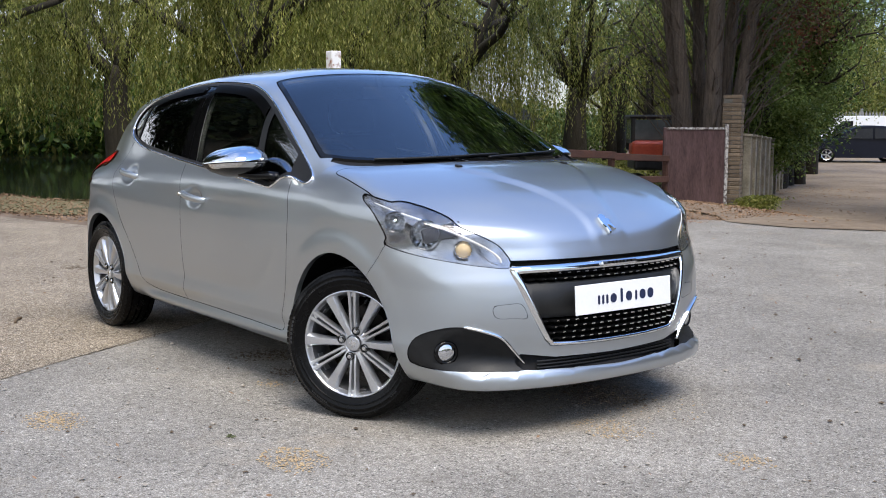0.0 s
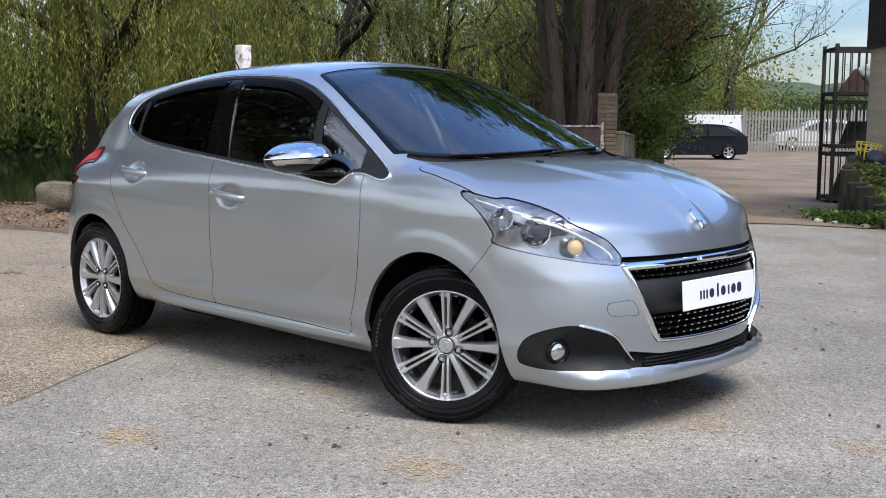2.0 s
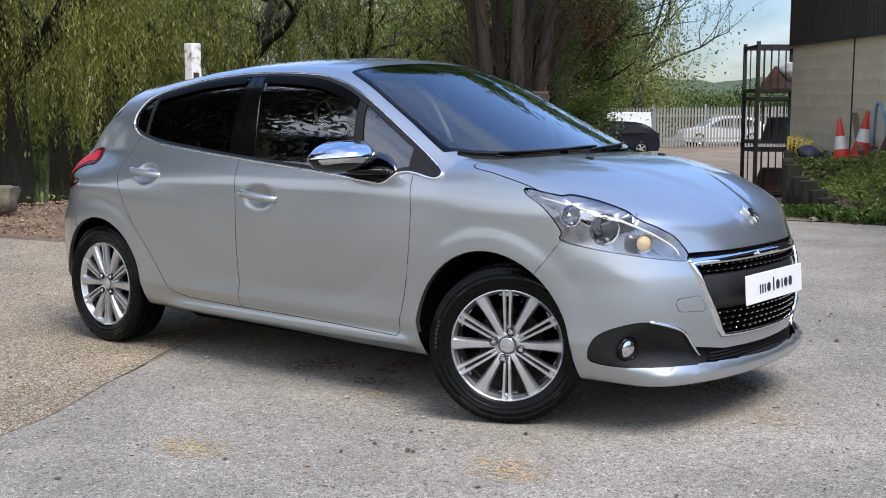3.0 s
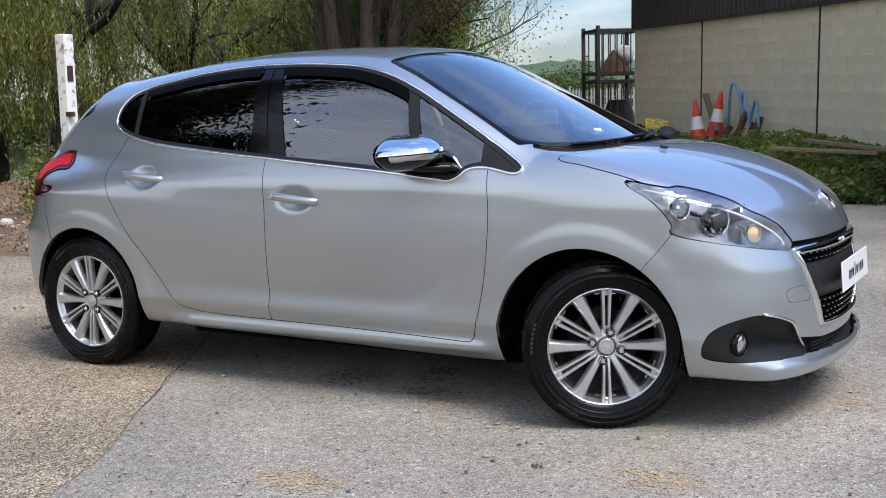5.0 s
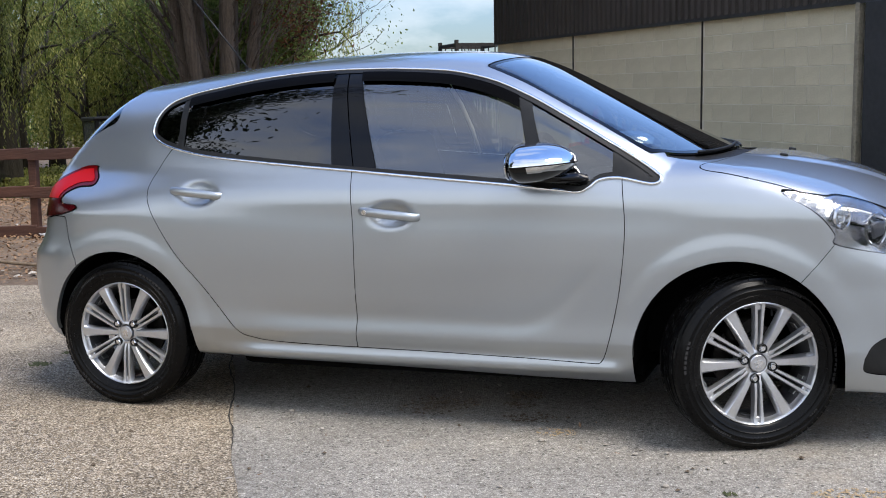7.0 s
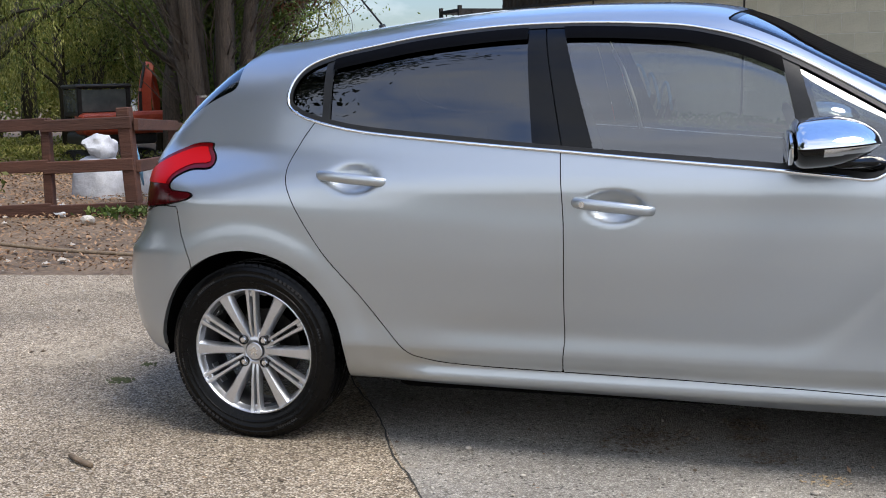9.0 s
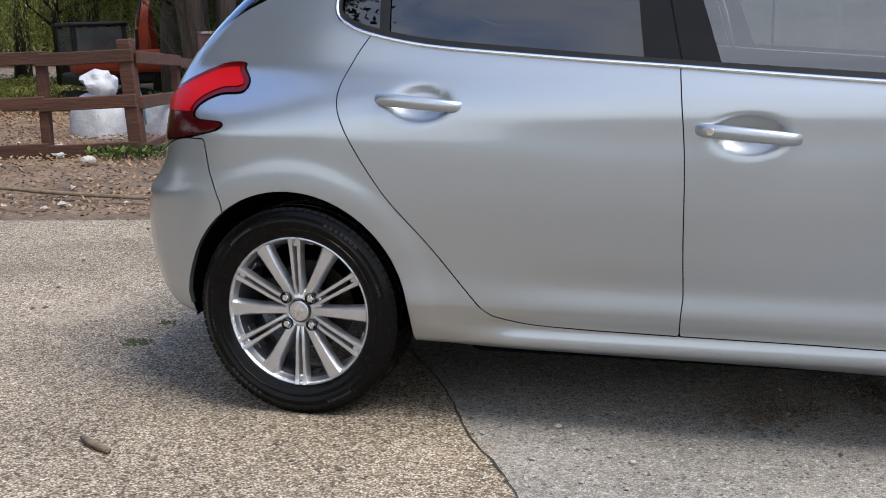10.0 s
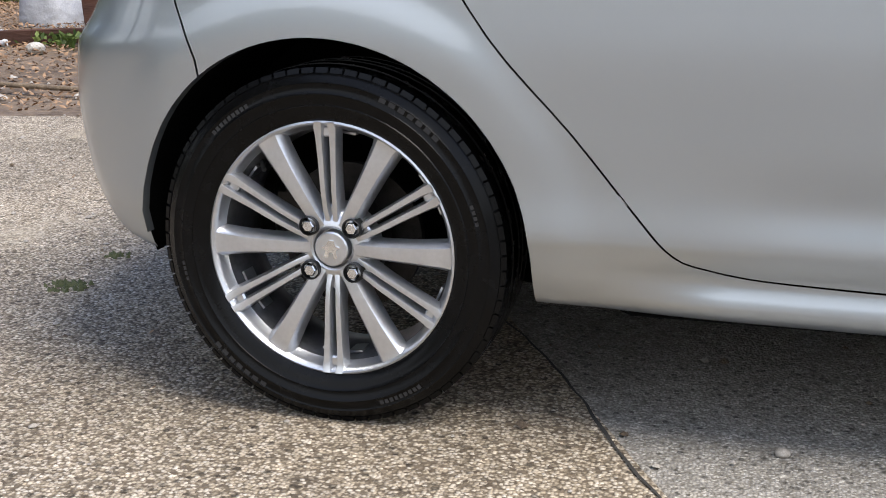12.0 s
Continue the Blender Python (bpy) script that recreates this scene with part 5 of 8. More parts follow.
# wheels
def wheel_parts(parent):
    """A sixteen-inch alloy wheel about its own centre; the outer face looks along -y."""
    tau = 2 * math.pi
    bm = bmesh.new()
    lathe(bm, [(0.02, 0.02), (0.128, 0.02), (0.128, 0.035), (0.02, 0.035)], 48)
    lathe(bm, [(0.0, -0.02), (0.07, -0.02), (0.075, 0.02)], 32)
    box(bm, (0.07, 0.06, 0.12), (-0.105, 0.03, 0.03), bevel=0.015)
    hub = part("wheel", bm, M["disc"], parent, "alloy wheel", angle=40)
    # tyre with shoulder blocks
    bm = bmesh.new()
    prof = [(0.208, -0.070), (0.214, -0.083), (0.222, -0.089), (0.232, -0.0935), (0.240, -0.0955), (0.2412, -0.0972), (0.2425, -0.0958), (0.256, -0.0972), (0.2575, -0.0993), (0.2595, -0.0995), (0.261, -0.0972), (0.275, -0.0955), (0.2765, -0.0968), (0.2782, -0.0948), (0.286, -0.091), (0.294, -0.084), (0.299, -0.076), (0.301, -0.068),
            (0.3025, -0.056), (0.296, -0.055), (0.296, -0.048), (0.303, -0.047), (0.3035, -0.018), (0.296, -0.017), (0.296, -0.009), (0.3035, -0.008)]
    prof = prof + [(r, -y) for r, y in prof[::-1]]
    lathe(bm, prof, 96)
    tyre = part("tyre", bm, M["tyre"], hub, "black road tyre", angle=50)
    bm = bmesh.new()
    for i in range(76):
        a = tau * i / 76
        for sy in (-1, 1):
            m = Matrix.Rotation(-a, 4, "Y") @ pose(0.2912, sy * 0.0755, 0, 0, 0, 0) @ pose(0, 0, 0, 0, 0, -sy * 24)
            box(bm, (0.009, 0.022, 0.0205), m=m)
    tagged(part("tread_block", bm, M["tyre"], tyre), "small tread blocks", kind="stuff")
    bm = bmesh.new()
    # raised sidewall marks, plain bars in place of the lettering
    for a0, count, r0, hh, ww in ((1.18, 7, 0.272, 0.011, 0.011), (-2.05, 7, 0.272, 0.011, 0.011), (2.35, 9, 0.268, 0.007, 0.006), (-0.95, 9, 0.268, 0.007, 0.006), (0.35, 4, 0.262, 0.007, 0.006), (-2.9, 4, 0.262, 0.007, 0.006)):
        for i in range(count):
            m = Matrix.Rotation(-(a0 - i * ww * 1.55 / r0), 4, "Y") @ Matrix.Translation((r0, -0.0970 + (r0 - 0.262) * 0.16, 0))
            box(bm, (hh, 0.0018, ww), m=m)
    tagged(part("sidewall_mark", bm, M["tyre_mark"], tyre), "raised sidewall marks", kind="stuff")
    # rim
    bm = bmesh.new()
    lathe(bm, [(0.2135, -0.0745), (0.2155, -0.080), (0.2150, -0.0845), (0.2120, -0.0860), (0.2085, -0.083), (0.2055, -0.074), (0.2030, -0.066), (0.1985, -0.058)], 96)
    barrel = bmesh.new()
    lathe(barrel, [(0.1985, -0.058), (0.1955, -0.045), (0.190, 0.02), (0.197, 0.07), (0.211, 0.082)], 64)

    def spoke(ang, rows):
        """rows: radius, lateral centre, half width, top, foot."""
        m = Matrix.Rotation(-ang, 4, "Y")
        prev = None
        for r, lat, hw, top, foot in rows:
            ring = [m @ Vector(p) for p in ((r, foot, lat - hw * 1.25), (r, top + 0.006, lat - hw), (r, top, lat - hw * 0.72), (r, top - 0.0006, lat), (r, top, lat + hw * 0.72), (r, top + 0.006, lat + hw), (r, foot, lat + hw * 1.25))]
            ring = [bm.verts.new(p) for p in ring]
            if prev:
                for i in range(6):
                    bm.faces.new((prev[i], ring[i], ring[i + 1], prev[i + 1]))
            prev = ring
        bm.faces.new(prev)
    for k in range(6):
        a = tau * k / 6
        spoke(a, [(0.040, 0, 0.012, -0.068, -0.03), (0.062, 0, 0.0125, -0.073, -0.035), (0.10, 0, 0.0142, -0.0775, -0.044), (0.15, 0, 0.0172, -0.080, -0.052), (0.192, 0, 0.0212, -0.080, -0.056), (0.205, 0, 0.0235, -0.0795, -0.062), (0.2105, 0, 0.0245, -0.0815, -0.07)])
        b = a + tau / 12
        for s in (-1, 1):
            spoke(b, [(0.044, s * 0.006, 0.006, -0.066, -0.03), (0.066, s * 0.0085, 0.0056, -0.072, -0.04), (0.10, s * 0.0095, 0.0056, -0.077, -0.048), (0.15, s * 0.0108, 0.0062, -0.079, -0.055), (0.190, s * 0.0122, 0.0072, -0.0815, -0.058), (0.203, s * 0.0125, 0.0088, -0.0835, -0.064), (0.2130, s * 0.0105, 0.0085, -0.0870, -0.072), (0.2145, s * 0.0105, 0.008, -0.082, -0.075)])
        m = Matrix.Rotation(-b, 4, "Y")
        box(bm, (0.018, 0.012, 0.014), (0.196, -0.070, 0), m=m, bevel=0.003)
        box(bm, (0.030, 0.012, 0.020), (0.058, -0.055, 0), m=m, bevel=0.003)
        # bright blocks on the barrel behind the spokes
        for off in (-0.13, 0.13):
            box(bm, (0.004, 0.035, 0.024), (0.1905, -0.022, 0), m=Matrix.Rotation(-(b + off), 4, "Y"))
    lathe(bm, [(0.0, -0.050), (0.031, -0.052), (0.0345, -0.066), (0.038, -0.0685), (0.046, -0.067), (0.060, -0.058), (0.070, -0.040), (0.072, -0.02)], 48)
    rim = part("rim", bm, M["alloy"], hub, "silver multi-spoke alloy rim", angle=35)
    part("barrel", barrel, M["alloy_dark"], rim, "inner barrel of the wheel", smooth=True)
    for k in range(4):
        a = tau * (k + 0.5) / 4
        bm = bmesh.new()
        c = (0.0535 * math.cos(a), 0, 0.0535 * math.sin(a))
        lathe(bm, [(0.0175, -0.060), (0.0165, -0.0775), (0.0150, -0.079), (0.0135, -0.074), (0.0125, -0.060)], 20, at=c)
        part("bolt_seat", bm, M["black_satin"], rim, angle=40)
        bm = bmesh.new()
        lathe(bm, [(0.0112, -0.055), (0.0112, -0.0775), (0.0088, -0.0805), (0.0, -0.0810)], 6, at=c)
        part("wheel_nut", bm, M["satin_chrome"], rim, "bright wheel nut", angle=30)
    bm = bmesh.new()
    lathe(bm, [(0.030, -0.052), (0.0295, -0.0725), (0.027, -0.0745), (0.0, -0.0752)], 40)
    cap = part("centre_cap", bm, M["alloy"], rim, "round metal centre cap", angle=30)
    bm = bmesh.new()
    prism(bm, [(-0.012, -0.014), (-0.004, -0.013), (-0.003, -0.005), (0.004, -0.006), (0.006, -0.015), (0.012, -0.014), (0.010, -0.002), (0.016, 0.004), (0.009, 0.006), (0.007, 0.015), (-0.003, 0.016), (-0.008, 0.008), (-0.016, 0.003), (-0.009, -0.001)], -0.0740, -0.0775)
    part("cap_emblem", bm, M["chrome"], rim, "plain bright emblem")
    bm = bmesh.new()
    rod(bm, Matrix.Rotation(-2.32, 4, "Y") @ Vector((0.188, -0.05, 0)), Matrix.Rotation(-2.32, 4, "Y") @ Vector((0.172, -0.066, 0)), 0.004)
    part("tyre_valve", bm, M["black_satin"], rim)
    return hub


FRONT_STEER = 28.5
rear_hub = wheel_parts(car)
rear_hub.matrix_basis = pose(-1.269, -0.720, 0.303)
for m in (pose(-1.269, 0.720, 0.303, 0, 0, 180), pose(1.258, -0.720, 0.303) @ pose(0, 0, 0, 0, 0, FRONT_STEER) @ pose(0, 0, 0, 0, 60, 0), pose(1.258, 0.720, 0.303, 0, 0, 180 + FRONT_STEER)):
    copy_thing(rear_hub, m)


# grille details
def grille_mesh(z0, z1, rows, name):
    bm, tips = bmesh.new(), bmesh.new()
    for i in range(rows):
        z = z0 + (z1 - z0) * (i + 0.5) / rows
        hw = float(np.interp(z, [0.36, 0.40, 0.48, 0.58, 0.62], [0.30, 0.34, 0.385, 0.425, 0.425]))
        n = int(hw * 2 / 0.042)
        for j in range(n + 1):
            y = -hw + 2 * hw * (j + (0.5 if i % 2 else 0.0)) / (n + 0.5)
            x = float(nose_x(z) - nose_c(abs(y))) - 0.030
            yaw = math.degrees(math.atan2(float(nose_c(abs(y) + 0.02) - nose_c(max(abs(y) - 0.02, 0))), 0.04)) * (1 if y < 0 else -1)
            m = pose(x, y, z, 0, 0, yaw)
            box(bm, (0.030, 0.043, 0.006), m=m)
            box(bm, (0.024, 0.004, (z1 - z0) / rows), (-0.005, 0.021, 0), m=m)
            box(tips, (0.004, 0.019, 0.0040), (0.0185, 0, 0.001), m=m)
    g = part(name, bm, M["gap"], car, "gloss black grille mesh with bright flecks")
    tagged(part("fleck", tips, M["chrome"], g), "small bright chrome dashes", kind="stuff")


grille_mesh(0.588, 0.628, 2, "upper_grille")
grille_mesh(0.360, 0.452, 4, "lower_grille")
bm = bmesh.new()
rows = []
for y in np.linspace(-0.435, 0.435, 41):
    hw = 0.0
    ring = []
    for z, inset in ((0.452, 0.030), (0.456, 0.018), (0.52, 0.012), (0.580, 0.018), (0.586, 0.030)):
        lim = float(np.interp(z, [0.40, 0.48, 0.58], [0.335, 0.385, 0.43]))
        yy = max(-lim, min(lim, y))
        ring.append(bm.verts.new((float(nose_x(z) - nose_c(abs(yy))) - inset, yy, z)))
    rows.append(ring)
for a, b in zip(rows, rows[1:]):
    for i in range(4):
        bm.faces.new((a[i], b[i], b[i + 1], a[i + 1]))
part("grille_bar", bm, M["black_satin"], car, "satin black plate bar", smooth=True)
bm = bmesh.new()
for i in range(3):
    z = 0.262 + 0.013 * i
    tube(bm, [(float(nose_x(0.28) - lip_c(abs(y))) - 0.016, y, z) for y in np.linspace(-0.37, 0.37, 25)], 0.004, 6)
part("intake_slat", bm, M["black_satin"], car)

# number plate with plain marks
plate_m = pose(2.010, 0, 0.518, 0, -4, 0)
bm = bmesh.new()
box(bm, (0.006, 0.52, 0.112), m=plate_m, bevel=0.002)
plate = part("number_plate", bm, M["plate"], car, "white show plate with plain dark blue marks")
bm = bmesh.new()
for y, z, w, h in ((-0.140, -0.006, 0.012, 0.036), (-0.118, -0.006, 0.012, 0.036), (-0.096, -0.006, 0.012, 0.036), (-0.062, -0.005, 0.034, 0.036), (-0.018, 0.002, 0.013, 0.054), (0.022, -0.004, 0.034, 0.038), (0.062, -0.004, 0.012, 0.038), (0.098, -0.003, 0.034, 0.038), (0.142, -0.002, 0.034, 0.040)):
    k = min(w, h) * 0.48
    pts = [(w / 2 - k + k * math.cos(q), h / 2 - k + k * math.sin(q)) for q in np.linspace(0, math.pi / 2, 5)]
    pts = pts + [(-u, v) for u, v in pts[::-1]] + [(-u, -v) for u, v in pts] + [(u, -v) for u, v in pts[::-1]]
    fa = [bm.verts.new(plate_m @ Vector((0.0042, y + u, z + v))) for u, v in pts]
    bm.faces.new(fa)
tagged(part("plate_mark", bm, M["plate_ink"], plate), "dark blue plain marks", kind="stuff")
# badge on the bonnet's nose, name strip on the grille top
def on_hood(x, y):
    return float(top_height(np.array([x]), np.array([abs(y)]))[0])


bm = bmesh.new()
outline = [(0.045, -0.012), (0.052, 0.004), (0.040, 0.018), (0.026, 0.012), (0.018, 0.030), (0.006, 0.034), (0.004, 0.018), (-0.012, 0.030), (-0.034, 0.040), (-0.036, 0.030), (-0.016, 0.014), (-0.014, -0.002), (-0.038, 0.006), (-0.050, 0.002), (-0.048, -0.008), (-0.026, -0.012), (-0.010, -0.022), (0.008, -0.026), (0.030, -0.026)]
def badge_at(u, v, d):
    x = 1.893 - u * 0.66
    return (x + 0.75 * d, v * 0.95, on_hood(x, v) + 0.66 * d)


va = [bm.verts.new(badge_at(u, v, 0.001)) for u, v in outline]
vc = [bm.verts.new(badge_at(u, v, 0.009)) for u, v in outline]
mid = np.array(outline).mean(0)
vb = [bm.verts.new(badge_at(u + (mid[0] - u) * 0.10, v + (mid[1] - v) * 0.10, 0.013)) for u, v in outline]
for i in range(len(va)):
    bm.faces.new((vc[i], vc[(i + 1) % len(va)], vb[(i + 1) % len(va)], vb[i]))
for i in range(len(va)):
    bm.faces.new((va[i], va[(i + 1) % len(va)], vc[(i + 1) % len(va)], vc[i]))
bm.faces.new(vb)
bmesh.ops.triangulate(bm, faces=[f for f in bm.faces if len(f.verts) > 4])
part("bonnet_badge", bm, M["chrome"], car, "plain bright emblem on the bonnet")
bm = bmesh.new()
box(bm, (0.012, 0.19, 0.018), m=pose(1.978, 0, 0.645, 0, -20, 0), bevel=0.004)
strip = part("grille_name_strip", bm, M["satin_chrome"], car, "bright strip with plain marks")
bm = bmesh.new()
for i in range(7):
    box(bm, (0.003, 0.010, 0.010), (0.007, -0.06 + i * 0.020, 0), m=pose(1.978, 0, 0.645, 0, -20, 0))
part("strip_mark", bm, M["black_gloss"], strip)

for sy in (-1, 1):
    # bonnet washer jet
    bm = bmesh.new()
    z = on_hood(1.342, 0.295)
    box(bm, (0.030, 0.022, 0.012), m=pose(1.342, sy * 0.295, z + 0.002, 0, 8, 0), bevel=0.004, seg=2)
    part("washer_jet", bm, M["black_satin"], car, smooth=True)
    # fog lamp
    bm = bmesh.new()
    lathe(bm, [(0.046, 0.0), (0.046, 0.012), (0.036, 0.016), (0.034, 0.012)], 28, axis="X")
    fl = part("fog_lamp", bm, M["black_gloss"], car, "round clear fog lamp", smooth=True)
    fl.matrix_basis = pose(1.740, sy * 0.662, 0.327, 0, 0, -sy * -18)
    bm = bmesh.new()
    lathe(bm, [(0.036, 0.008), (0.030, 0.012), (0.018, 0.015), (0.0, 0.016)], 28, axis="X")
    part("fog_lens", bm, M["lamp_bowl"], fl, "clear fog lens", smooth=True)
    # bright strip over the fog lamp recess
    bm = bmesh.new()
    line = smooth_loop([(0.64, 0.432), (0.575, 0.414), (0.515, 0.388), (0.468, 0.340), (0.418, 0.283)], 4, False)
    tube(bm, [(float(nose_x(z) - nose_c(a)) + 0.002, sy * a, z) for a, z in line], [0.004 + 0.007 * math.sin(math.pi * (i + 1) / (len(line) + 1)) ** 0.5 for i in range(len(line))], 8, flat=0.7)
    part("fog_trim_strip", bm, M["chrome"], car, "bright chrome trim over the fog lamp", smooth=True)
    # headlamp insides
    unit = lamp_units[0 if sy < 0 else 1]
    for nm, (px, py, pz), r, mm in (("main_reflector", (1.648, 0.690, 0.764), 0.056, M["lamp_bowl"]), ("side_reflector", (1.540, 0.752, 0.808), 0.040, M["lamp_bowl"]), ("indicator", (1.754, 0.592, 0.712), 0.033, M["lamp_bowl"])):
        bm = bmesh.new()
        lathe(bm, [(r * 1.05, 0.018), (r, 0.026), (r * 0.93, 0.024), (r * 0.85, 0.008), (r * 0.55, -0.014), (r * 0.2, -0.024)], 12, axis="X")
        if nm != "indicator":
            lathe(bm, [(r * 0.24, -0.02), (r * 0.24, 0.012), (0.0, 0.018)], 16, axis="X")
        ob = part(nm, bm, mm, unit, angle=12)
        ob.matrix_basis = pose(px, sy * py, pz, 0, 0, sy * 36)
        if nm == "indicator":
            bm = bmesh.new()
            lathe(bm, [(r * 0.90, 0.010), (r * 0.84, 0.018), (r * 0.5, 0.023), (0.0, 0.025)], 28, axis="X")
            lens = part("amber_lens", bm, M["amber"], unit, "amber indicator lens", smooth=True)
            lens.matrix_basis = ob.matrix_basis.copy()
    # the black shroud between the bowls
    bm = bmesh.new()
    box(bm, (0.012, 0.15, 0.055), m=pose(1.695, sy * 0.648, 0.772, 0, 0, sy * 38) @ pose(0, 0, 0, sy * -14, 0, 0), bevel=0.005)
    part("lamp_shroud", bm, M["lamp_shade"], unit, "dark shroud between the reflectors")
    bm = bmesh.new()
    pts = smooth_loop([(1.440, 0.778, 0.879), (1.555, 0.760, 0.852), (1.644, 0.719, 0.827), (1.731, 0.653, 0.790), (1.786, 0.590, 0.755), (1.826, 0.529, 0.717), (1.850, 0.498, 0.687), (1.858, 0.492, 0.668)], 5, False)
    pts = [(p[0] - 0.012, sy * (p[1] - 0.008), p[2] - 0.007) for p in pts]
    tube(bm, pts, [0.0022 + 0.0022 * min(1.0, i / 8) for i in range(len(pts))], 8)
    part("light_guide", bm, M["disc_glow"], unit, "white daytime running light guide", smooth=True)
    # door mirror
    bm = bmesh.new()
    head = bmesh.new()
    cap_rows = []
    bmesh.ops.create_uvsphere(head, u_segments=40, v_segments=40, radius=1.0)
    for v in head.verts:
        x, y, z = v.co
        x, y = math.copysign(abs(x) ** 0.86, x), math.copysign(abs(y) ** 0.86, y)
        out = y * sy
        low = 0.058 * (1 - 0.2 * out) if z < 0 else 0.076 * (1 - 0.30 * out)
        if z < 0:
            x, y = x * (1 + 0.22 * z), y * (1 + 0.22 * z)
        v.co = Vector((x * 0.165 if x > 0 else -0.078 * abs(x) ** 0.42, y * 0.132, z * low))
    mirror_m = pose(0.525, sy * 0.905, 0.994, 0, -4, sy * -8)
    bmesh.ops.transform(head, matrix=mirror_m, verts=head.verts[:])
    hv = [v.co.copy() for v in head.verts]
    head.faces.ensure_lookup_table()
    mats = [M["chrome"], M["black_gloss"], M["satin_chrome"]]
    for f in head.faces:
        c = mirror_m.inverted() @ f.calc_center_median()
        f.material_index = 0 if c.z > 0.006 else (1 if c.z > 0.000 else (2 if c.z > -0.020 and c.x > -0.01 and c.y * sy > -0.07 else 1))
    mo = part("door_mirror", head, mats, car, "chrome-capped door mirror with a black base", smooth=True)
    bm = bmesh.new()
    tube(bm, [(0.57, sy * 0.90, 0.955), (0.61, sy * 0.85, 0.946), (0.655, sy * 0.80, 0.945), (0.68, sy * 0.775, 0.935)], [0.030, 0.028, 0.032, 0.040], 12, flat=0.62)
    part("mirror_arm", bm, M["black_gloss"], mo, "black mirror arm", smooth=True)
    bm = bmesh.new()
    lathe(bm, [(0.0, 0), (0.072, 0.0), (0.074, 0.006)], 28, axis="X")
    mg = part("mirror_glass", bm, M["chrome"], mo, smooth=True)
    mg.matrix_basis = mirror_m @ pose(-0.0805, 0, 0.004) @ Matrix.Diagonal((1, 1.35, 0.66, 1))
    # door handles
    for d, xh, zh in ((rear_doors, -0.885, 0.889), (front_doors, -0.045, 0.813)):
        bm = bmesh.new()
        w = float(body_width(np.array([xh - 0.13]), np.array([zh]))[0])
        pts = [(xh - 0.118, w - 0.004, zh + 0.012), (xh - 0.105, w + 0.014, zh + 0.011), (xh - 0.06, w + 0.026, zh + 0.008), (xh + 0.0, w + 0.029, zh + 0.002), (xh + 0.06, w + 0.026, zh - 0.004), (xh + 0.100, w + 0.016, zh - 0.009), (xh + 0.116, w - 0.002, zh - 0.011)]
        line = smooth_loop([(p[0], sy * p[1], p[2]) for p in pts], 4, False)
        tube(bm, line, [0.0078 + 0.0046 * math.sin(math.pi * min(1, 0.12 + 0.85 * i / len(line))) ** 0.6 for i in range(len(line))], 12, flat=1.4)
        h = part("door_handle", bm, M["paint"], d[0 if sy < 0 else 1], "body-coloured pull handle", smooth=True)
        if d is front_doors and sy < 0:
            bm = bmesh.new()
            lathe(bm, [(0.0, -0.004), (0.009, -0.004), (0.010, 0.0)], 20)
            k = part("key_lock", bm, M["satin_chrome"], h)
            k.matrix_basis = pose(xh - 0.088, -(w + 0.0365), zh + 0.010)

# wipers, aerial
for pts in (((1.055, -0.52, 0), (1.105, -0.36, 0), (1.135, -0.14, 0), (1.125, 0.10, 0)), ((1.155, 0.02, 0), (1.12, 0.22, 0), (1.06, 0.42, 0), (1.0, 0.55, 0))):
    bm = bmesh.new()
    path = smooth_loop(pts, 6, False)
    path = [(p[0], p[1], on_hood(p[0], p[1]) + 0.010) for p in path]
    tube(bm, path, 0.0055, 6)
    tube(bm, [(p[0] - 0.008, p[1], p[2] - 0.006) for p in path], 0.0035, 6)
    part("wiper", bm, M["black_satin"], car, smooth=True)
bm = bmesh.new()
tube(bm, [(-1.07, 0, on_hood(-1.07, 0) - 0.005), (-1.075, 0, on_hood(-1.07, 0) + 0.022)], [0.022, 0.011], 12)
tube(bm, [(-1.07, 0, on_hood(-1.07, 0) + 0.015), (-1.40, 0, on_hood(-1.07, 0) + 0.41)], [0.0042, 0.0028], 6)
part("roof_aerial", bm, M["black_satin"], car, smooth=True)


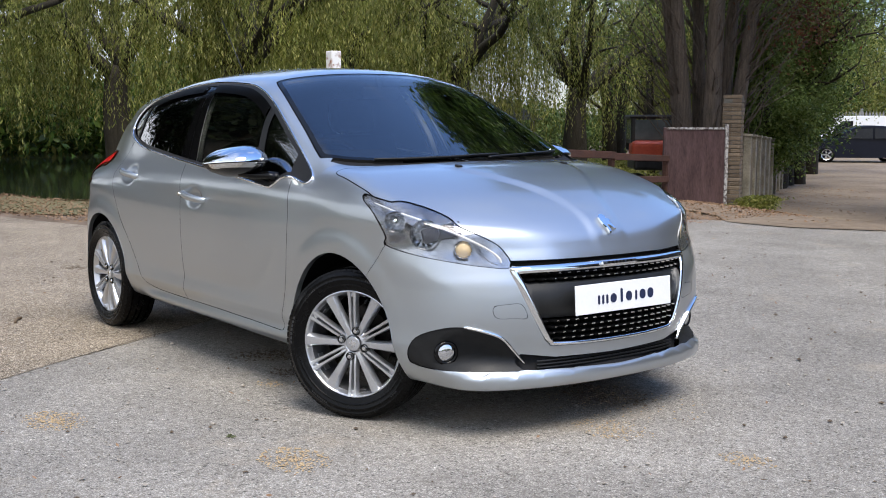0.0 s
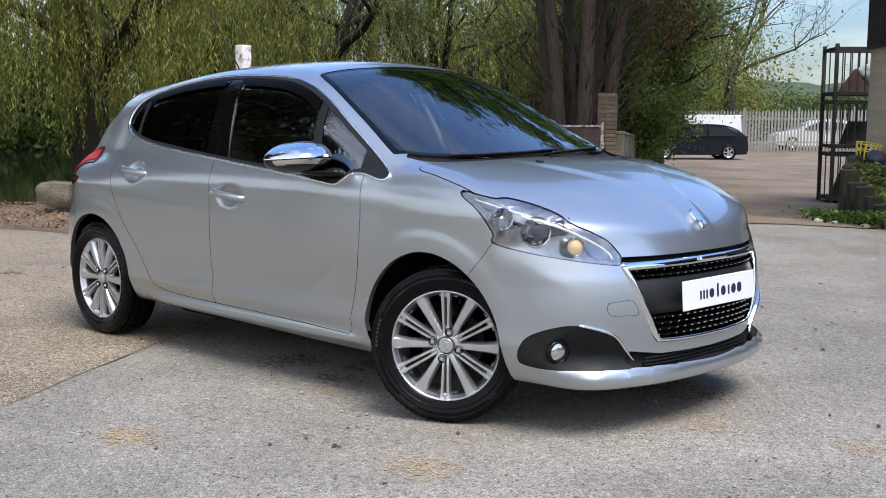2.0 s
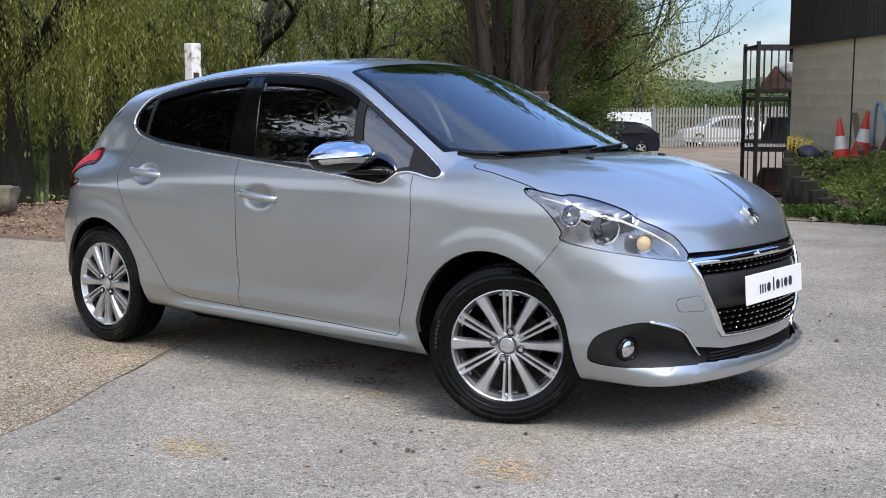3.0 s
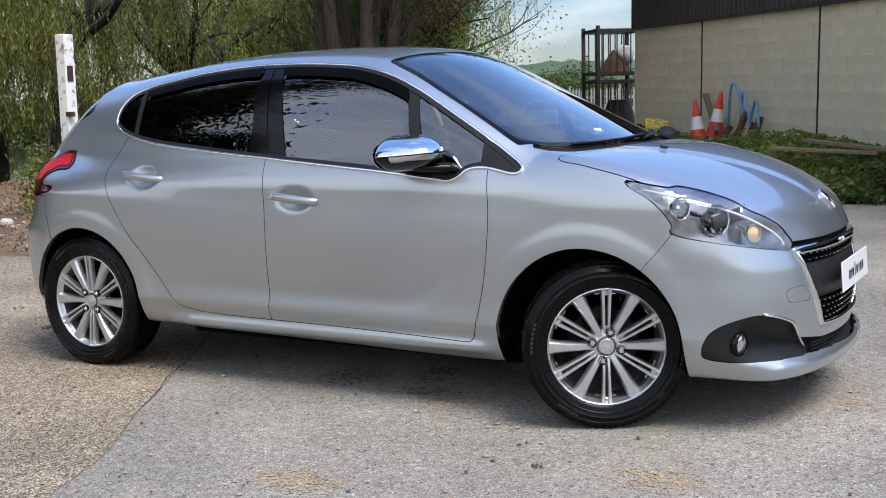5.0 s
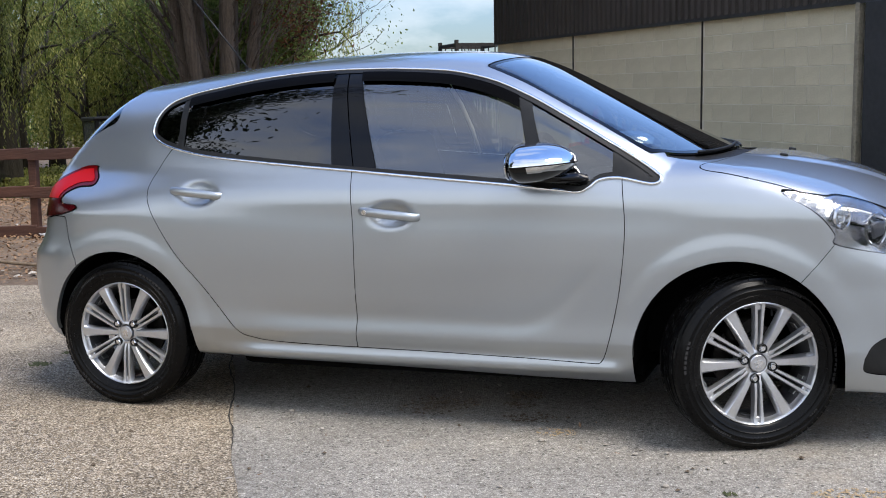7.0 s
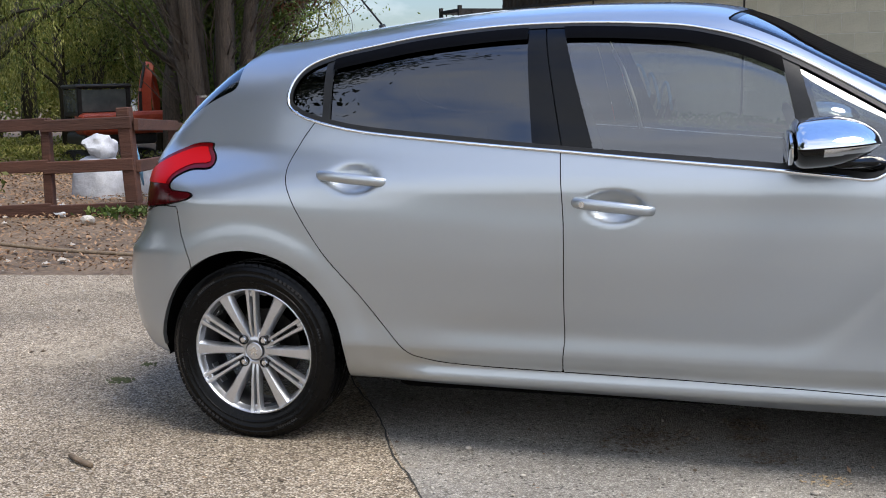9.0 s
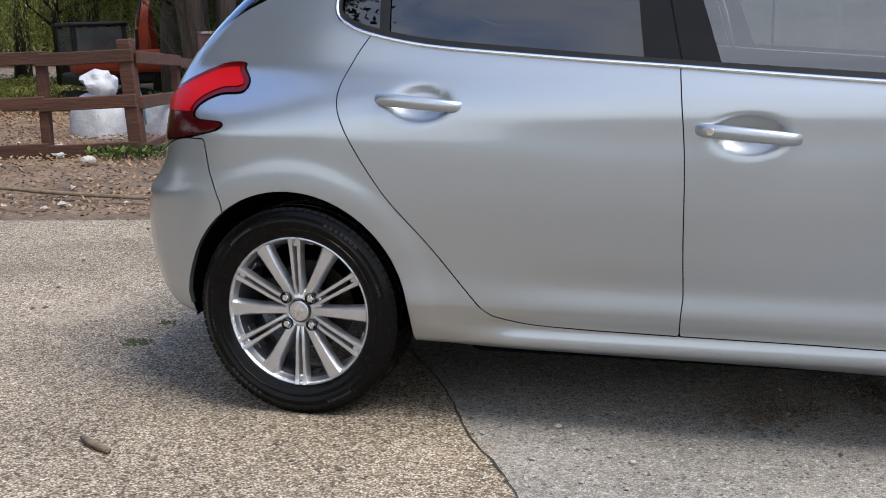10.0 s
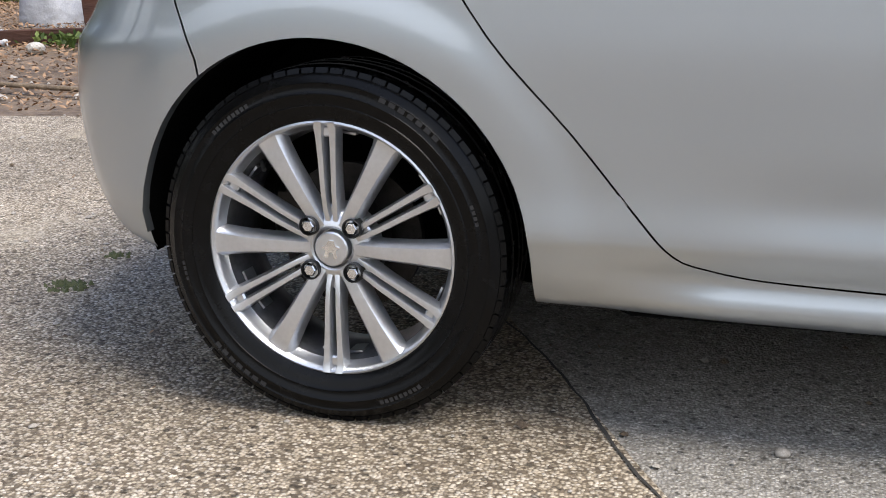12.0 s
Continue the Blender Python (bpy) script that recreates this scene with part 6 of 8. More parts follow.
# ---- trees ----
def leaf_mat(name, tones, translucent=0.35, rough=0.55):
    """Leaf colours that change from leaf to leaf; some light comes through."""
    m, nt, b = node_mat(name)
    N, L = nt.nodes, nt.links
    ge = N.new("ShaderNodeNewGeometry")
    ramp = N.new("ShaderNodeValToRGB")
    e = ramp.color_ramp.elements
    e[0].position, e[0].color = 0.0, (*tones[0], 1)
    e[1].position, e[1].color = 1.0, (*tones[-1], 1)
    for i, t in enumerate(tones[1:-1]):
        k = ramp.color_ramp.elements.new((i + 1) / (len(tones) - 1))
        k.color = (*t, 1)
    L.new(ge.outputs["Random Per Island"], ramp.inputs["Fac"])
    co = N.new("ShaderNodeTexCoord")
    no = N.new("ShaderNodeTexNoise")
    no.inputs["Scale"].default_value, no.inputs["Detail"].default_value = 1.1, 3
    L.new(co.outputs["Object"], no.inputs["Vector"])
    rm = N.new("ShaderNodeMapRange")
    rm.inputs["From Min"].default_value, rm.inputs["From Max"].default_value = 0.3, 0.7
    rm.inputs["To Min"].default_value, rm.inputs["To Max"].default_value = 0.5, 1.5
    L.new(no.outputs["Fac"], rm.inputs["Value"])
    hs = N.new("ShaderNodeHueSaturation")
    L.new(ramp.outputs["Color"], hs.inputs["Color"])
    L.new(rm.outputs["Result"], hs.inputs["Value"])
    L.new(hs.outputs["Color"], b.inputs["Base Color"])
    setp(b, Roughness=rough)
    b.inputs["Specular IOR Level"].default_value = 0.3
    tl = N.new("ShaderNodeBsdfTranslucent")
    L.new(hs.outputs["Color"], tl.inputs["Color"])
    mx = N.new("ShaderNodeMixShader")
    mx.inputs["Fac"].default_value = translucent
    L.new(b.outputs[0], mx.inputs[1])
    L.new(tl.outputs[0], mx.inputs[2])
    L.new(mx.outputs[0], N["Material Output"].inputs["Surface"])
    return m


M["willow"] = leaf_mat("willow_leaves", [(0.09, 0.115, 0.022), (0.18, 0.20, 0.04), (0.26, 0.265, 0.065), (0.42, 0.40, 0.14)], 0.5)
M["green"] = leaf_mat("green_leaves", [(0.03, 0.05, 0.012), (0.055, 0.09, 0.02), (0.09, 0.13, 0.03), (0.14, 0.18, 0.05)])
M["ivy"] = leaf_mat("ivy_leaves", [(0.02, 0.042, 0.010), (0.06, 0.11, 0.02), (0.15, 0.23, 0.05)], 0.45, 0.4)
M["copper"] = leaf_mat("copper_leaves", [(0.05, 0.018, 0.010), (0.11, 0.035, 0.018), (0.16, 0.07, 0.03), (0.07, 0.09, 0.02)])
M["dark_green"] = leaf_mat("dark_conifer_leaves", [(0.006, 0.012, 0.004), (0.014, 0.024, 0.008), (0.03, 0.045, 0.014)], 0.1)
M["light_green"] = leaf_mat("light_green_leaves", [(0.06, 0.09, 0.02), (0.10, 0.145, 0.03), (0.15, 0.20, 0.05), (0.20, 0.24, 0.07)], 0.45)
M["yellow"] = leaf_mat("yellow_green_leaves", [(0.09, 0.11, 0.02), (0.17, 0.19, 0.05), (0.24, 0.24, 0.08)])
M["bark"] = surface("willow_bark", (0.014, 0.012, 0.008), (0.05, 0.042, 0.028), scale=4, fine=30, stretch=(4, 4, 0.7), rough=0.95, bump=1.0, bump_scale=16)
M["cypress_bark"] = surface("fluted_grey_bark", (0.045, 0.035, 0.028), (0.16, 0.125, 0.10), scale=5, fine=40, stretch=(5, 5, 0.4), rough=0.95, bump=1.0, bump_scale=20)


def limb(bm, start, way, length, r, rng, depth, out, bend=0.25, lift=0.0, owner=None):
    """A tapered, crooked limb with side limbs; collects its tips."""
    p, d = Vector(start), Vector(way).normalized()
    pts, rad = [p.copy()], [r]
    n = 6
    for i in range(n):
        d = (d + Vector((rng.uniform(-bend, bend), rng.uniform(-bend, bend), rng.uniform(-bend, bend) + lift))).normalized()
        p = p + d * (length / n)
        pts.append(p.copy())
        rad.append(max(r * (1 - 0.75 * (i + 1) / n), 0.006))
    if owner is not None:
        bm = bmesh.new()
    tube(bm, pts, rad, 7 if r > 0.05 else 5)
    if owner is not None:
        part("limb", bm, owner[1], owner[0], smooth=True)
    out.extend(pts[2:])
    if depth > 0:
        for i in range(2 + depth):
            k = rng.randint(2, n)
            side = Vector((rng.uniform(-1, 1), rng.uniform(-1, 1), rng.uniform(-0.2, 0.8)))
            limb(bm, pts[k], d * 0.6 + side, length * rng.uniform(0.45, 0.7), rad[k] * 0.7, rng, depth - 1, out, bend, lift, owner)


def hanging_leaves(tips, rng, clumps, drop, floor_z, size):
    """Leaf centres and half-axes on curtains of strands that hang from points near the tips."""
    C, A, B = [], [], []
    T = np.array([tuple(t) for t in tips])
    for _ in range(clumps):
        o = T[rng.integers(len(T))] + rng.normal(0, 0.35, 3)
        base = drop * rng.uniform(0.35, 1.15)
        lean, wide = rng.normal(0, 0.16, 2), rng.uniform(0.10, 0.38)
        for _k in range(rng.integers(7, 18)):
            p = o + rng.normal(0, 1, 3) * (wide, wide, 0.25)
            ln = base * rng.uniform(0.55, 1.1)
            bottom = max(p[2] - ln, floor_z * rng.uniform(0.75, 1.7))
            if bottom > p[2] - 0.4:
                continue
            n = int((p[2] - bottom) / 0.047)
            s = np.linspace(0, 1, n)
            x = p[0] + lean[0] * s + 0.05 * np.sin(s * 9 + rng.uniform(0, 6))
            y = p[1] + lean[1] * s + 0.05 * np.cos(s * 8 + rng.uniform(0, 6))
            z = p[2] + (bottom - p[2]) * s
            c = np.stack([x, y, z], 1) + rng.normal(0, 0.024, (n, 3))
            t = rng.uniform(0, 2 * np.pi, n)
            ln2 = size * rng.uniform(0.6, 1.3, n)[:, None]
            out = rng.uniform(0.2, 0.95, n)
            a = np.stack([out * np.cos(t), out * np.sin(t), -0.9 * np.ones(n)], 1) * ln2
            b = np.stack([-np.sin(t), np.cos(t), np.zeros(n)], 1) * ln2 * 0.27
            C.append(c), A.append(a), B.append(b)
    return np.concatenate(C), np.concatenate(A), np.concatenate(B)


def cloud_leaves(tips, rng, count, spread, size):
    T = np.array([tuple(t) for t in tips])
    C = T[rng.integers(len(T), size=count)] + rng.normal(0, spread, (count, 3))
    d = rng.normal(0, 1, (count, 3))
    d /= np.linalg.norm(d, axis=1)[:, None]
    e = np.cross(d, rng.normal(0, 1, (count, 3)))
    e /= np.linalg.norm(e, axis=1)[:, None]
    s = size * rng.uniform(0.6, 1.4, count)[:, None]
    return C, d * s, e * s * 0.6


def willow(name, seed, label, height=5.6, clumps=88, at=(0, 0, 0)):
    rng, nrg = random.Random(seed), np.random.default_rng(seed)
    tree = empty(name, label, "tree", (0, 0, 0), "willows round the pond")
    bm, tips = bmesh.new(), []
    tube(bm, smooth_loop([(0, 0, -0.5), (0.05, 0.02, 0.5), (0.15, -0.05, 1.5), (0.12, 0.05, 2.6)], 3, False), [0.50, 0.46, 0.43, 0.40, 0.38, 0.36, 0.33, 0.31, 0.29, 0.26], 12)
    trunk = part("trunk", bm, M["bark"], tree, smooth=True)
    for i in range(7):
        a = i * 0.9 + rng.uniform(-0.3, 0.3)
        limb(None, (0.12, 0.03, 2.2 + 0.1 * i), (math.cos(a), math.sin(a), 0.95 + rng.uniform(-0.2, 0.5)), height * 0.75, 0.17, rng, 1, tips, 0.22, 0.03, (trunk, M["bark"]))
    C, A, B = hanging_leaves(tips, nrg, clumps, height * 0.72, 1.0, 0.058)
    ob = new("crown", quads_mesh("crown", C, A, B, M["willow"]))
    ob.parent = tree
    tree.location = at
    return tree


def place_tree(tree, x, y, turn, s=1.0):
    return copy_thing(tree, pose(x, y, gz(x, y), 0, 0, turn) @ Matrix.Diagonal((s, s, s, 1)))


w1 = willow("weeping_willow", 21, "weeping willow with olive-green hanging strands by the pond", at=(-20.5, 12.4, gz(-20.5, 12.4)))
w2 = willow("weeping_willow", 33, "weeping willow with long trailing strands over the water", 5.2, 80, at=(-17.6, 8.2, gz(-17.6, 8.2)))
for tr, x, y, turn, s in ((w1, -21.0, 2.6, 70, 1.0), (w2, -19.8, 16.2, 130, 1.05), (w2, -25.5, 9.0, 250, 1.15), (w1, -27, 15.5, 300, 1.2), (w1, -24, 1.0, 110, 1.1),
                          (w2, -16.4, 24.5, 160, 0.9), (w1, -31, 20, 45, 1.3), (w2, -31, 5.5, 190, 1.3), (w1, -23, 29.5, 260, 1.1)):
    place_tree(tr, x, y, turn, s)


willow("weeping_willow", 45, "thin weeping willow with sky showing between its strands", 5.6, 34, at=(-20.4, 21.0, gz(-20.4, 21.0)))


def leafy_tree(name, seed, label, material, bark, height, leaves, size, at, spread=0.45, trunks=1, lean=0.15, depth=2, start=1.5, fork=0.5):
    rng, nrg = random.Random(seed), np.random.default_rng(seed)
    tree = empty(name, label, "tree")
    bm, tips = bmesh.new(), []
    for t in range(trunks):
        a = 6.28 * t / trunks + 0.4
        o = (math.cos(a) * 0.35, math.sin(a) * 0.35) if trunks > 1 else (0, 0)
        tube(bm, [(o[0], o[1], -0.4), (o[0] * 1.2, o[1] * 1.2, height * 0.22), (o[0] * 2, o[1] * 2 + lean, height * 0.5)], [0.26 * height / 8, 0.18 * height / 8, 0.11 * height / 8], 10)
        for i in range(7):
            a2 = rng.uniform(0, 6.28)
            k = rng.uniform(0.15, 1.0)
            limb(bm, (o[0] * (1 + k), o[1] * (1 + k) + lean * k, start + (height * 0.5 - start) * k), (math.cos(a2), math.sin(a2), fork + rng.random()), height * 0.42, 0.06 * height / 8, rng, depth - 1, tips, 0.25, 0.05)
    part("trunk", bm, bark, tree, smooth=True)
    C, A, B = cloud_leaves(tips, nrg, leaves, spread, size)
    ob = new("crown", quads_mesh("crown", C, A, B, material))
    ob.parent = tree
    tree.location = at
    return tree


# the many-stemmed conifer behind the gate
rng = random.Random(5)
conifer = empty("many_stemmed_conifer", "many-stemmed conifer with fluted grey bark and bare lower twigs", "tree", (-9.75, 14.45, gz(-9.75, 14.45)))
tips = []
for i in range(8):
    a = 6.28 * i / 8 + rng.uniform(-0.2, 0.2)
    r = 0.42 if i else 0.1
    bm = bmesh.new()
    x, y = math.cos(a) * r, math.sin(a) * r
    tube(bm, [(x * 0.9, y * 0.9, -0.3), (x * 1.15, y * 1.1, 0.9), (x * 1.5, y * 1.4, 2.2), (x * 2.1, y * 2.0, 4.2), (x * 3.0, y * 2.8, 8.5)], [0.19, 0.155, 0.135, 0.11, 0.05], 10)
    part("stem", bm, M["cypress_bark"], conifer, smooth=True)
    tips += [(x * 2.4, y * 2.3, 5.5), (x * 2.8, y * 2.6, 7.5)]
bm = bmesh.new()
for i in range(130):
    a = rng.uniform(0, 6.28)
    z = rng.uniform(0.5, 4.5)
    r = 0.5 + 0.10 * z
    p0 = Vector((math.cos(a) * r, math.sin(a) * r, z))
    ln = rng.uniform(0.7, 2.0)
    way = Vector((math.cos(a) * 0.55, math.sin(a) * 0.55, rng.uniform(0.5, 1.1)))
    pts = [p0 + way * (ln * k / 4) + Vector((math.cos(a), math.sin(a), 0.7)) * (0.16 * (k / 4) ** 2) + Vector((rng.uniform(-1, 1), rng.uniform(-1, 1), 0)) * 0.05 * k for k in range(5)]
    tube(bm, pts, [0.016, 0.012, 0.009, 0.006, 0.004], 5)
    if z > 1.8:
        tips.append(tuple(pts[-1]))
part("twig", bm, M["cypress_bark"], conifer, "bare upswept twigs", smooth=True)["kind"] = "stuff"
nrg = np.random.default_rng(6)
tips = []
for k in range(230):
    z = 5.0 + 10.5 * (k / 230)
    a, r = k * 2.4, (4.7 * (1 - (z - 5.0) / 13.5)) * math.sqrt(((k * 37) % 100) / 100)
    tips.append((math.cos(a) * r, math.sin(a) * r, z))
C, A, B = cloud_leaves(tips, nrg, 60000, 0.38, 0.10)
ob = new("crown", quads_mesh("crown", C, A, B, M["ivy"]))
ob.parent = conifer
C, A, B = cloud_leaves([(0.9, 1.6, 3.5), (0.4, 2.6, 4.0), (-0.4, 3.6, 3.9), (1.0, 0.9, 4.5), (0.6, 0.4, 4.6)], nrg, 2400, 0.40, 0.042)
ob = new("dead_foliage", quads_mesh("dead_foliage", C, A, B, M["copper"]))
ob.parent = conifer
ob["label"] = "dead red-brown foliage"

# the ivy-covered hedge along the track, and trees beyond
nrg = np.random.default_rng(7)
for x, y, h, w, mt, n in ((-11.6, 18.4, 4.6, 0.6, "light_green", 32000), (-13.2, 21.4, 5.2, 0.75, "ivy", 36000), (-16.4, 23.4, 5.6, 0.9, "light_green", 26000), (-19.8, 28.2, 6.0, 1.5, "green", 24000)):
    hedge = empty("ivy_clad_tree", "tall tree wholly clad in dark green ivy beside the track", "tree", (x, y, gz(x, y)), "trees along the track")
    bm, tips = bmesh.new(), []
    rr = random.Random(int(h * 100))
    tube(bm, [(0, 0, -0.3), (0.1, 0.1, h * 0.4), (0.0, 0.2, h * 0.85)], [0.22, 0.16, 0.06], 9)
    for i in range(8):
        a = i * 0.8
        limb(bm, (0.05, 0.1, 0.8 + h * 0.08 * i), (math.cos(a), math.sin(a), 0.8), w * 1.6, 0.05, rr, 1, tips, 0.3)
    part("trunk", bm, M["bark"], hedge, smooth=True)
    P = [(nrg.normal(0, w * 0.55), nrg.normal(0, w * 0.55), nrg.uniform(1.2, h)) for _ in range(90)] + [tuple(t) for t in tips]
    C, A, B = cloud_leaves(P, nrg, n, 0.24, 0.042)
    ob = new("crown", quads_mesh("crown", C, A, B, M[mt]))
    ob.parent = hedge
# a broad tree whose green and red-brown crown hangs over the track
over = empty("overhanging_tree", "tree with green and red-brown leaves hanging over the track", "tree", (-12.9, 20.9, gz(-12.9, 20.9)))
bm, tips, rr = bmesh.new(), [], random.Random(15)
tube(bm, [(0, 0, -0.3), (0.15, -0.05, 1.6), (0.45, -0.2, 3.2), (0.7, -0.3, 4.6)], [0.26, 0.20, 0.15, 0.10], 10)
for i in range(9):
    limb(bm, (0.15 + 0.06 * i, -0.05 - 0.03 * i, 1.8 + 0.3 * i), (1.0 + rr.uniform(-0.6, 0.5), rr.uniform(-0.8, 0.6), 0.55), 2.6, 0.07, rr, 1, tips, 0.22, 0.02)
part("trunk", bm, M["bark"], over, smooth=True)
nr2 = np.random.default_rng(16)
P = [(0.55 + nr2.normal(0, 0.75), -0.4 + nr2.normal(0, 0.8), 4.7 + nr2.normal(0, 0.75)) for _ in range(70)] + [(0.6 + nr2.normal(0, 0.6), -0.3 + nr2.normal(0, 0.6), 2.9 + nr2.normal(0, 0.6)) for _ in range(60)] + [tuple(t) for t in tips if t[2] > 2.8 and t[0] < 1.5]
C, A, B = cloud_leaves(P, nr2, 52000, 0.24, 0.040)
ob = new("crown", quads_mesh("crown", C, A, B, M["light_green"]))
ob.parent = over
P = [(0.3 + nr2.normal(0, 0.8), -0.9 + nr2.normal(0, 0.6), 4.3 + nr2.normal(0, 0.5)) for _ in range(26)]
C, A, B = cloud_leaves(P, nr2, 4200, 0.2, 0.040)
ob = new("dead_foliage", quads_mesh("dead_foliage", C, A, B, M["copper"]))
ob.parent = over
ob["label"] = "red-brown leaves"
leafy_tree("spring_tree", 18, "thin-leaved yellow-green tree with bare spreading branches", M["yellow"], M["bark"], 12.5, 2600, 0.03, (-27.0, 49.6, gz(-27.0, 49.6)), 0.5, 1, 0.8, 4)
leafy_tree("spring_tree", 19, "thin-leaved yellow-green tree with bare spreading branches", M["yellow"], M["bark"], 9.0, 9000, 0.04, (-29, 43.5, gz(-29, 43.5)), 0.5, 1, 0.4, 3)
g1 = leafy_tree("young_tree", 23, "slender young tree with light green leaves behind the fence", M["light_green"], M["bark"], 6.5, 10000, 0.04, (-19.0, 23.5, gz(-19.0, 23.5)), 0.5, 2, 0.2, 2, 0.8)
for x, y, turn, s in ((-13.6, 22.5, 80, 1.0), (-17.2, 27.5, 20, 1.3), (-26.5, 19.5, 140, 1.3), (-24.5, 27.5, 200, 1.5), (-28.5, 31.0, 310, 1.6)):
    place_tree(g1, x, y, turn, s)
slim = leafy_tree("slim_tree", 27, "slim bare-stemmed tree with sparse yellow leaves", M["yellow"], M["cypress_bark"], 7.5, 2600, 0.045, (-12.6, 17.6, gz(-12.6, 17.6)), 0.3, 1, 0.6, 2, 1.2)
# the tree whose canopy shows in the side glass
leafy_tree("yard_tree", 41, "broad dark green tree at the yard's other edge", M["dark_green"], M["bark"], 15.0, 60000, 0.13, (-14.6, -6.4, 0), 0.8, 1, 0.3, 2, 4.0)
for x, y, turn, s in ((-20.0, -5.0, 60, 0.9), (-25.0, -9.5, 170, 1.0)):
    place_tree([o for o in scene.objects if o.name == "yard_tree"][0], x, y, turn, s)

# undergrowth beyond the fence and woods that close the distance
def leaf_bank(name, line, width, height, count, size, material, seed, label, category="undergrowth"):
    nr = np.random.default_rng(seed)
    p = np.array(line, float)
    seg = np.linalg.norm(np.diff(p, axis=0), axis=1)
    s = nr.uniform(0, seg.sum(), count)
    cum = np.concatenate([[0], np.cumsum(seg)])
    x, y = np.interp(s, cum, p[:, 0]), np.interp(s, cum, p[:, 1])
    x, y = x + nr.normal(0, width, count), y + nr.normal(0, width, count)
    top = np.array([height * (0.55 + 0.45 * noise.noise((a * 0.35, b * 0.35, seed)) + 0.25 * noise.noise((a * 1.4, b * 1.4, seed))) for a, b in zip(x, y)])
    z = np.array([gz(a, b) for a, b in zip(x, y)]) + np.maximum(top, 0.08) * nr.random(count) ** 0.6
    C = np.stack([x, y, z], 1)
    d = nr.normal(0, 1, (count, 3))
    d /= np.linalg.norm(d, axis=1)[:, None]
    e = np.cross(d, nr.normal(0, 1, (count, 3)))
    e /= np.linalg.norm(e, axis=1)[:, None]
    sz = size * nr.uniform(0.6, 1.4, count)[:, None]
    return tagged(new(name, quads_mesh(name, C, d * sz, e * sz * 0.55, material)), label, category, kind="stuff")


leaf_bank("undergrowth", [(-30, 28), (-22, 25), (-18.5, 20), (-15.5, 17.5)], 1.0, 0.5, 9000, 0.05, M["willow"], 51, "green undergrowth below the trees")
leaf_bank("far_woods", [(-48, -10), (-44, 8), (-43, 24)], 2.2, 5.0, 44000, 0.19, M["ivy"], 52, "dense woods beyond the pond", "woods")
leaf_bank("far_woods", [(-43, 24), (-41, 33), (-38, 41)], 1.6, 3.6, 32000, 0.11, M["green"], 64, "low green bushes beyond the pond", "woods")
leaf_bank("far_woods", [(-39, 44), (-33, 49), (-29, 52)], 2.0, 9.0, 60000, 0.11, M["willow"], 65, "tall olive trees behind the car park", "woods")
leaf_bank("far_woods", [(-46, -8), (-40, 10), (-39, 22)], 1.5, 3.2, 19000, 0.16, M["willow"], 53, "dense olive woods beyond the pond", "woods")
leaf_bank("far_woods", [(-42, -8), (-38, 2), (-36, 10), (-37, 19)], 1.5, 7.0, 34000, 0.16, M["ivy"], 60, "tall dark woods beyond the pond", "woods")
leaf_bank("far_bushes", [(-36, 64), (-26, 68), (-14, 74), (0, 78)], 2.0, 4.6, 80000, 0.10, M["green"], 54, "green bushes beyond the car park", "bushes")
leaf_bank("pond_edge_plants", [(-13.5, 6), (-12.6, 10), (-13.4, 15), (-15, 20)], 0.6, 0.35, 1600, 0.05, M["willow"], 55, "rough plants along the pond's edge", "plants")
leaf_bank("fence_weeds", [(-5.35, 4.3), (-4.9, 4.45)], 0.12, 0.2, 260, 0.035, M["green"], 56, "green weeds at the fence's foot", "weeds")
leaf_bank("gate_weeds", [(-8.15, 13.5), (-8.35, 14.3), (-8.9, 15.4)], 0.11, 0.5, 2600, 0.03, M["willow"], 57, "rough grass and weeds at the gate's foot", "weeds")
# out of view: leaves added so the door panels reflect something dark
leaf_bank("yard_hedge", [(-24, -3.5), (-17, -7), (-15.5, -13), (-13, -21), (-8, -30)], 1.0, 3.4, 24000, 0.2, M["green"], 59, "unseen hedge added to darken the reflections in the doors", "hedge")
leaf_bank("woods_behind", [(-40, -45), (-10, -50), (20, -48), (48, -25), (52, 10), (45, 40), (20, 60)], 2.5, 6.0, 30000, 0.4, M["green"], 58, "distant trees round the yard", "woods")
shrub = np.random.default_rng(9)
C, A, B = cloud_leaves([(shrub.normal(0, 0.18), shrub.normal(0, 0.18), 0.1 + 0.5 * shrub.random()) for _ in range(40)], shrub, 2600, 0.07, 0.028)
sh = tagged(new("shrub", quads_mesh("shrub", C, A, B, M["yellow"])), "small yellow-green shrub beside the fence", "shrub")
sh.location = (-6.72, 4.02, gz(-6.72, 4.02))

# hills on the horizon
M["hill"] = surface("wooded_hills", (0.028, 0.050, 0.02), (0.075, 0.105, 0.042), scale=0.02, fine=0.25, contrast=0.25, rough=1.0)
V, F = [], []
for i in range(121):
    t = i / 120
    a = radians(60 + 64 * t)
    for k, (d, f) in enumerate(((330, 0.0), (380, 0.55), (440, 1.0), (520, 0.6))):
        h = (15 + 5 * noise.noise((t * 9, 0, 0)) + 2.2 * noise.noise((t * 60, 3, 0)) + 1.2 * noise.noise((t * 200, 7, k))) * f
        V.append((math.cos(a) * d, math.sin(a) * d, h - 1))
for i in range(120):
    for k in range(3):
        F.append((i * 4 + k, (i + 1) * 4 + k, (i + 1) * 4 + k + 1, i * 4 + k + 1))
tagged(mesh_object("hills", V, F, M["hill"]), "low wooded hills on the horizon", "hills", kind="structure")


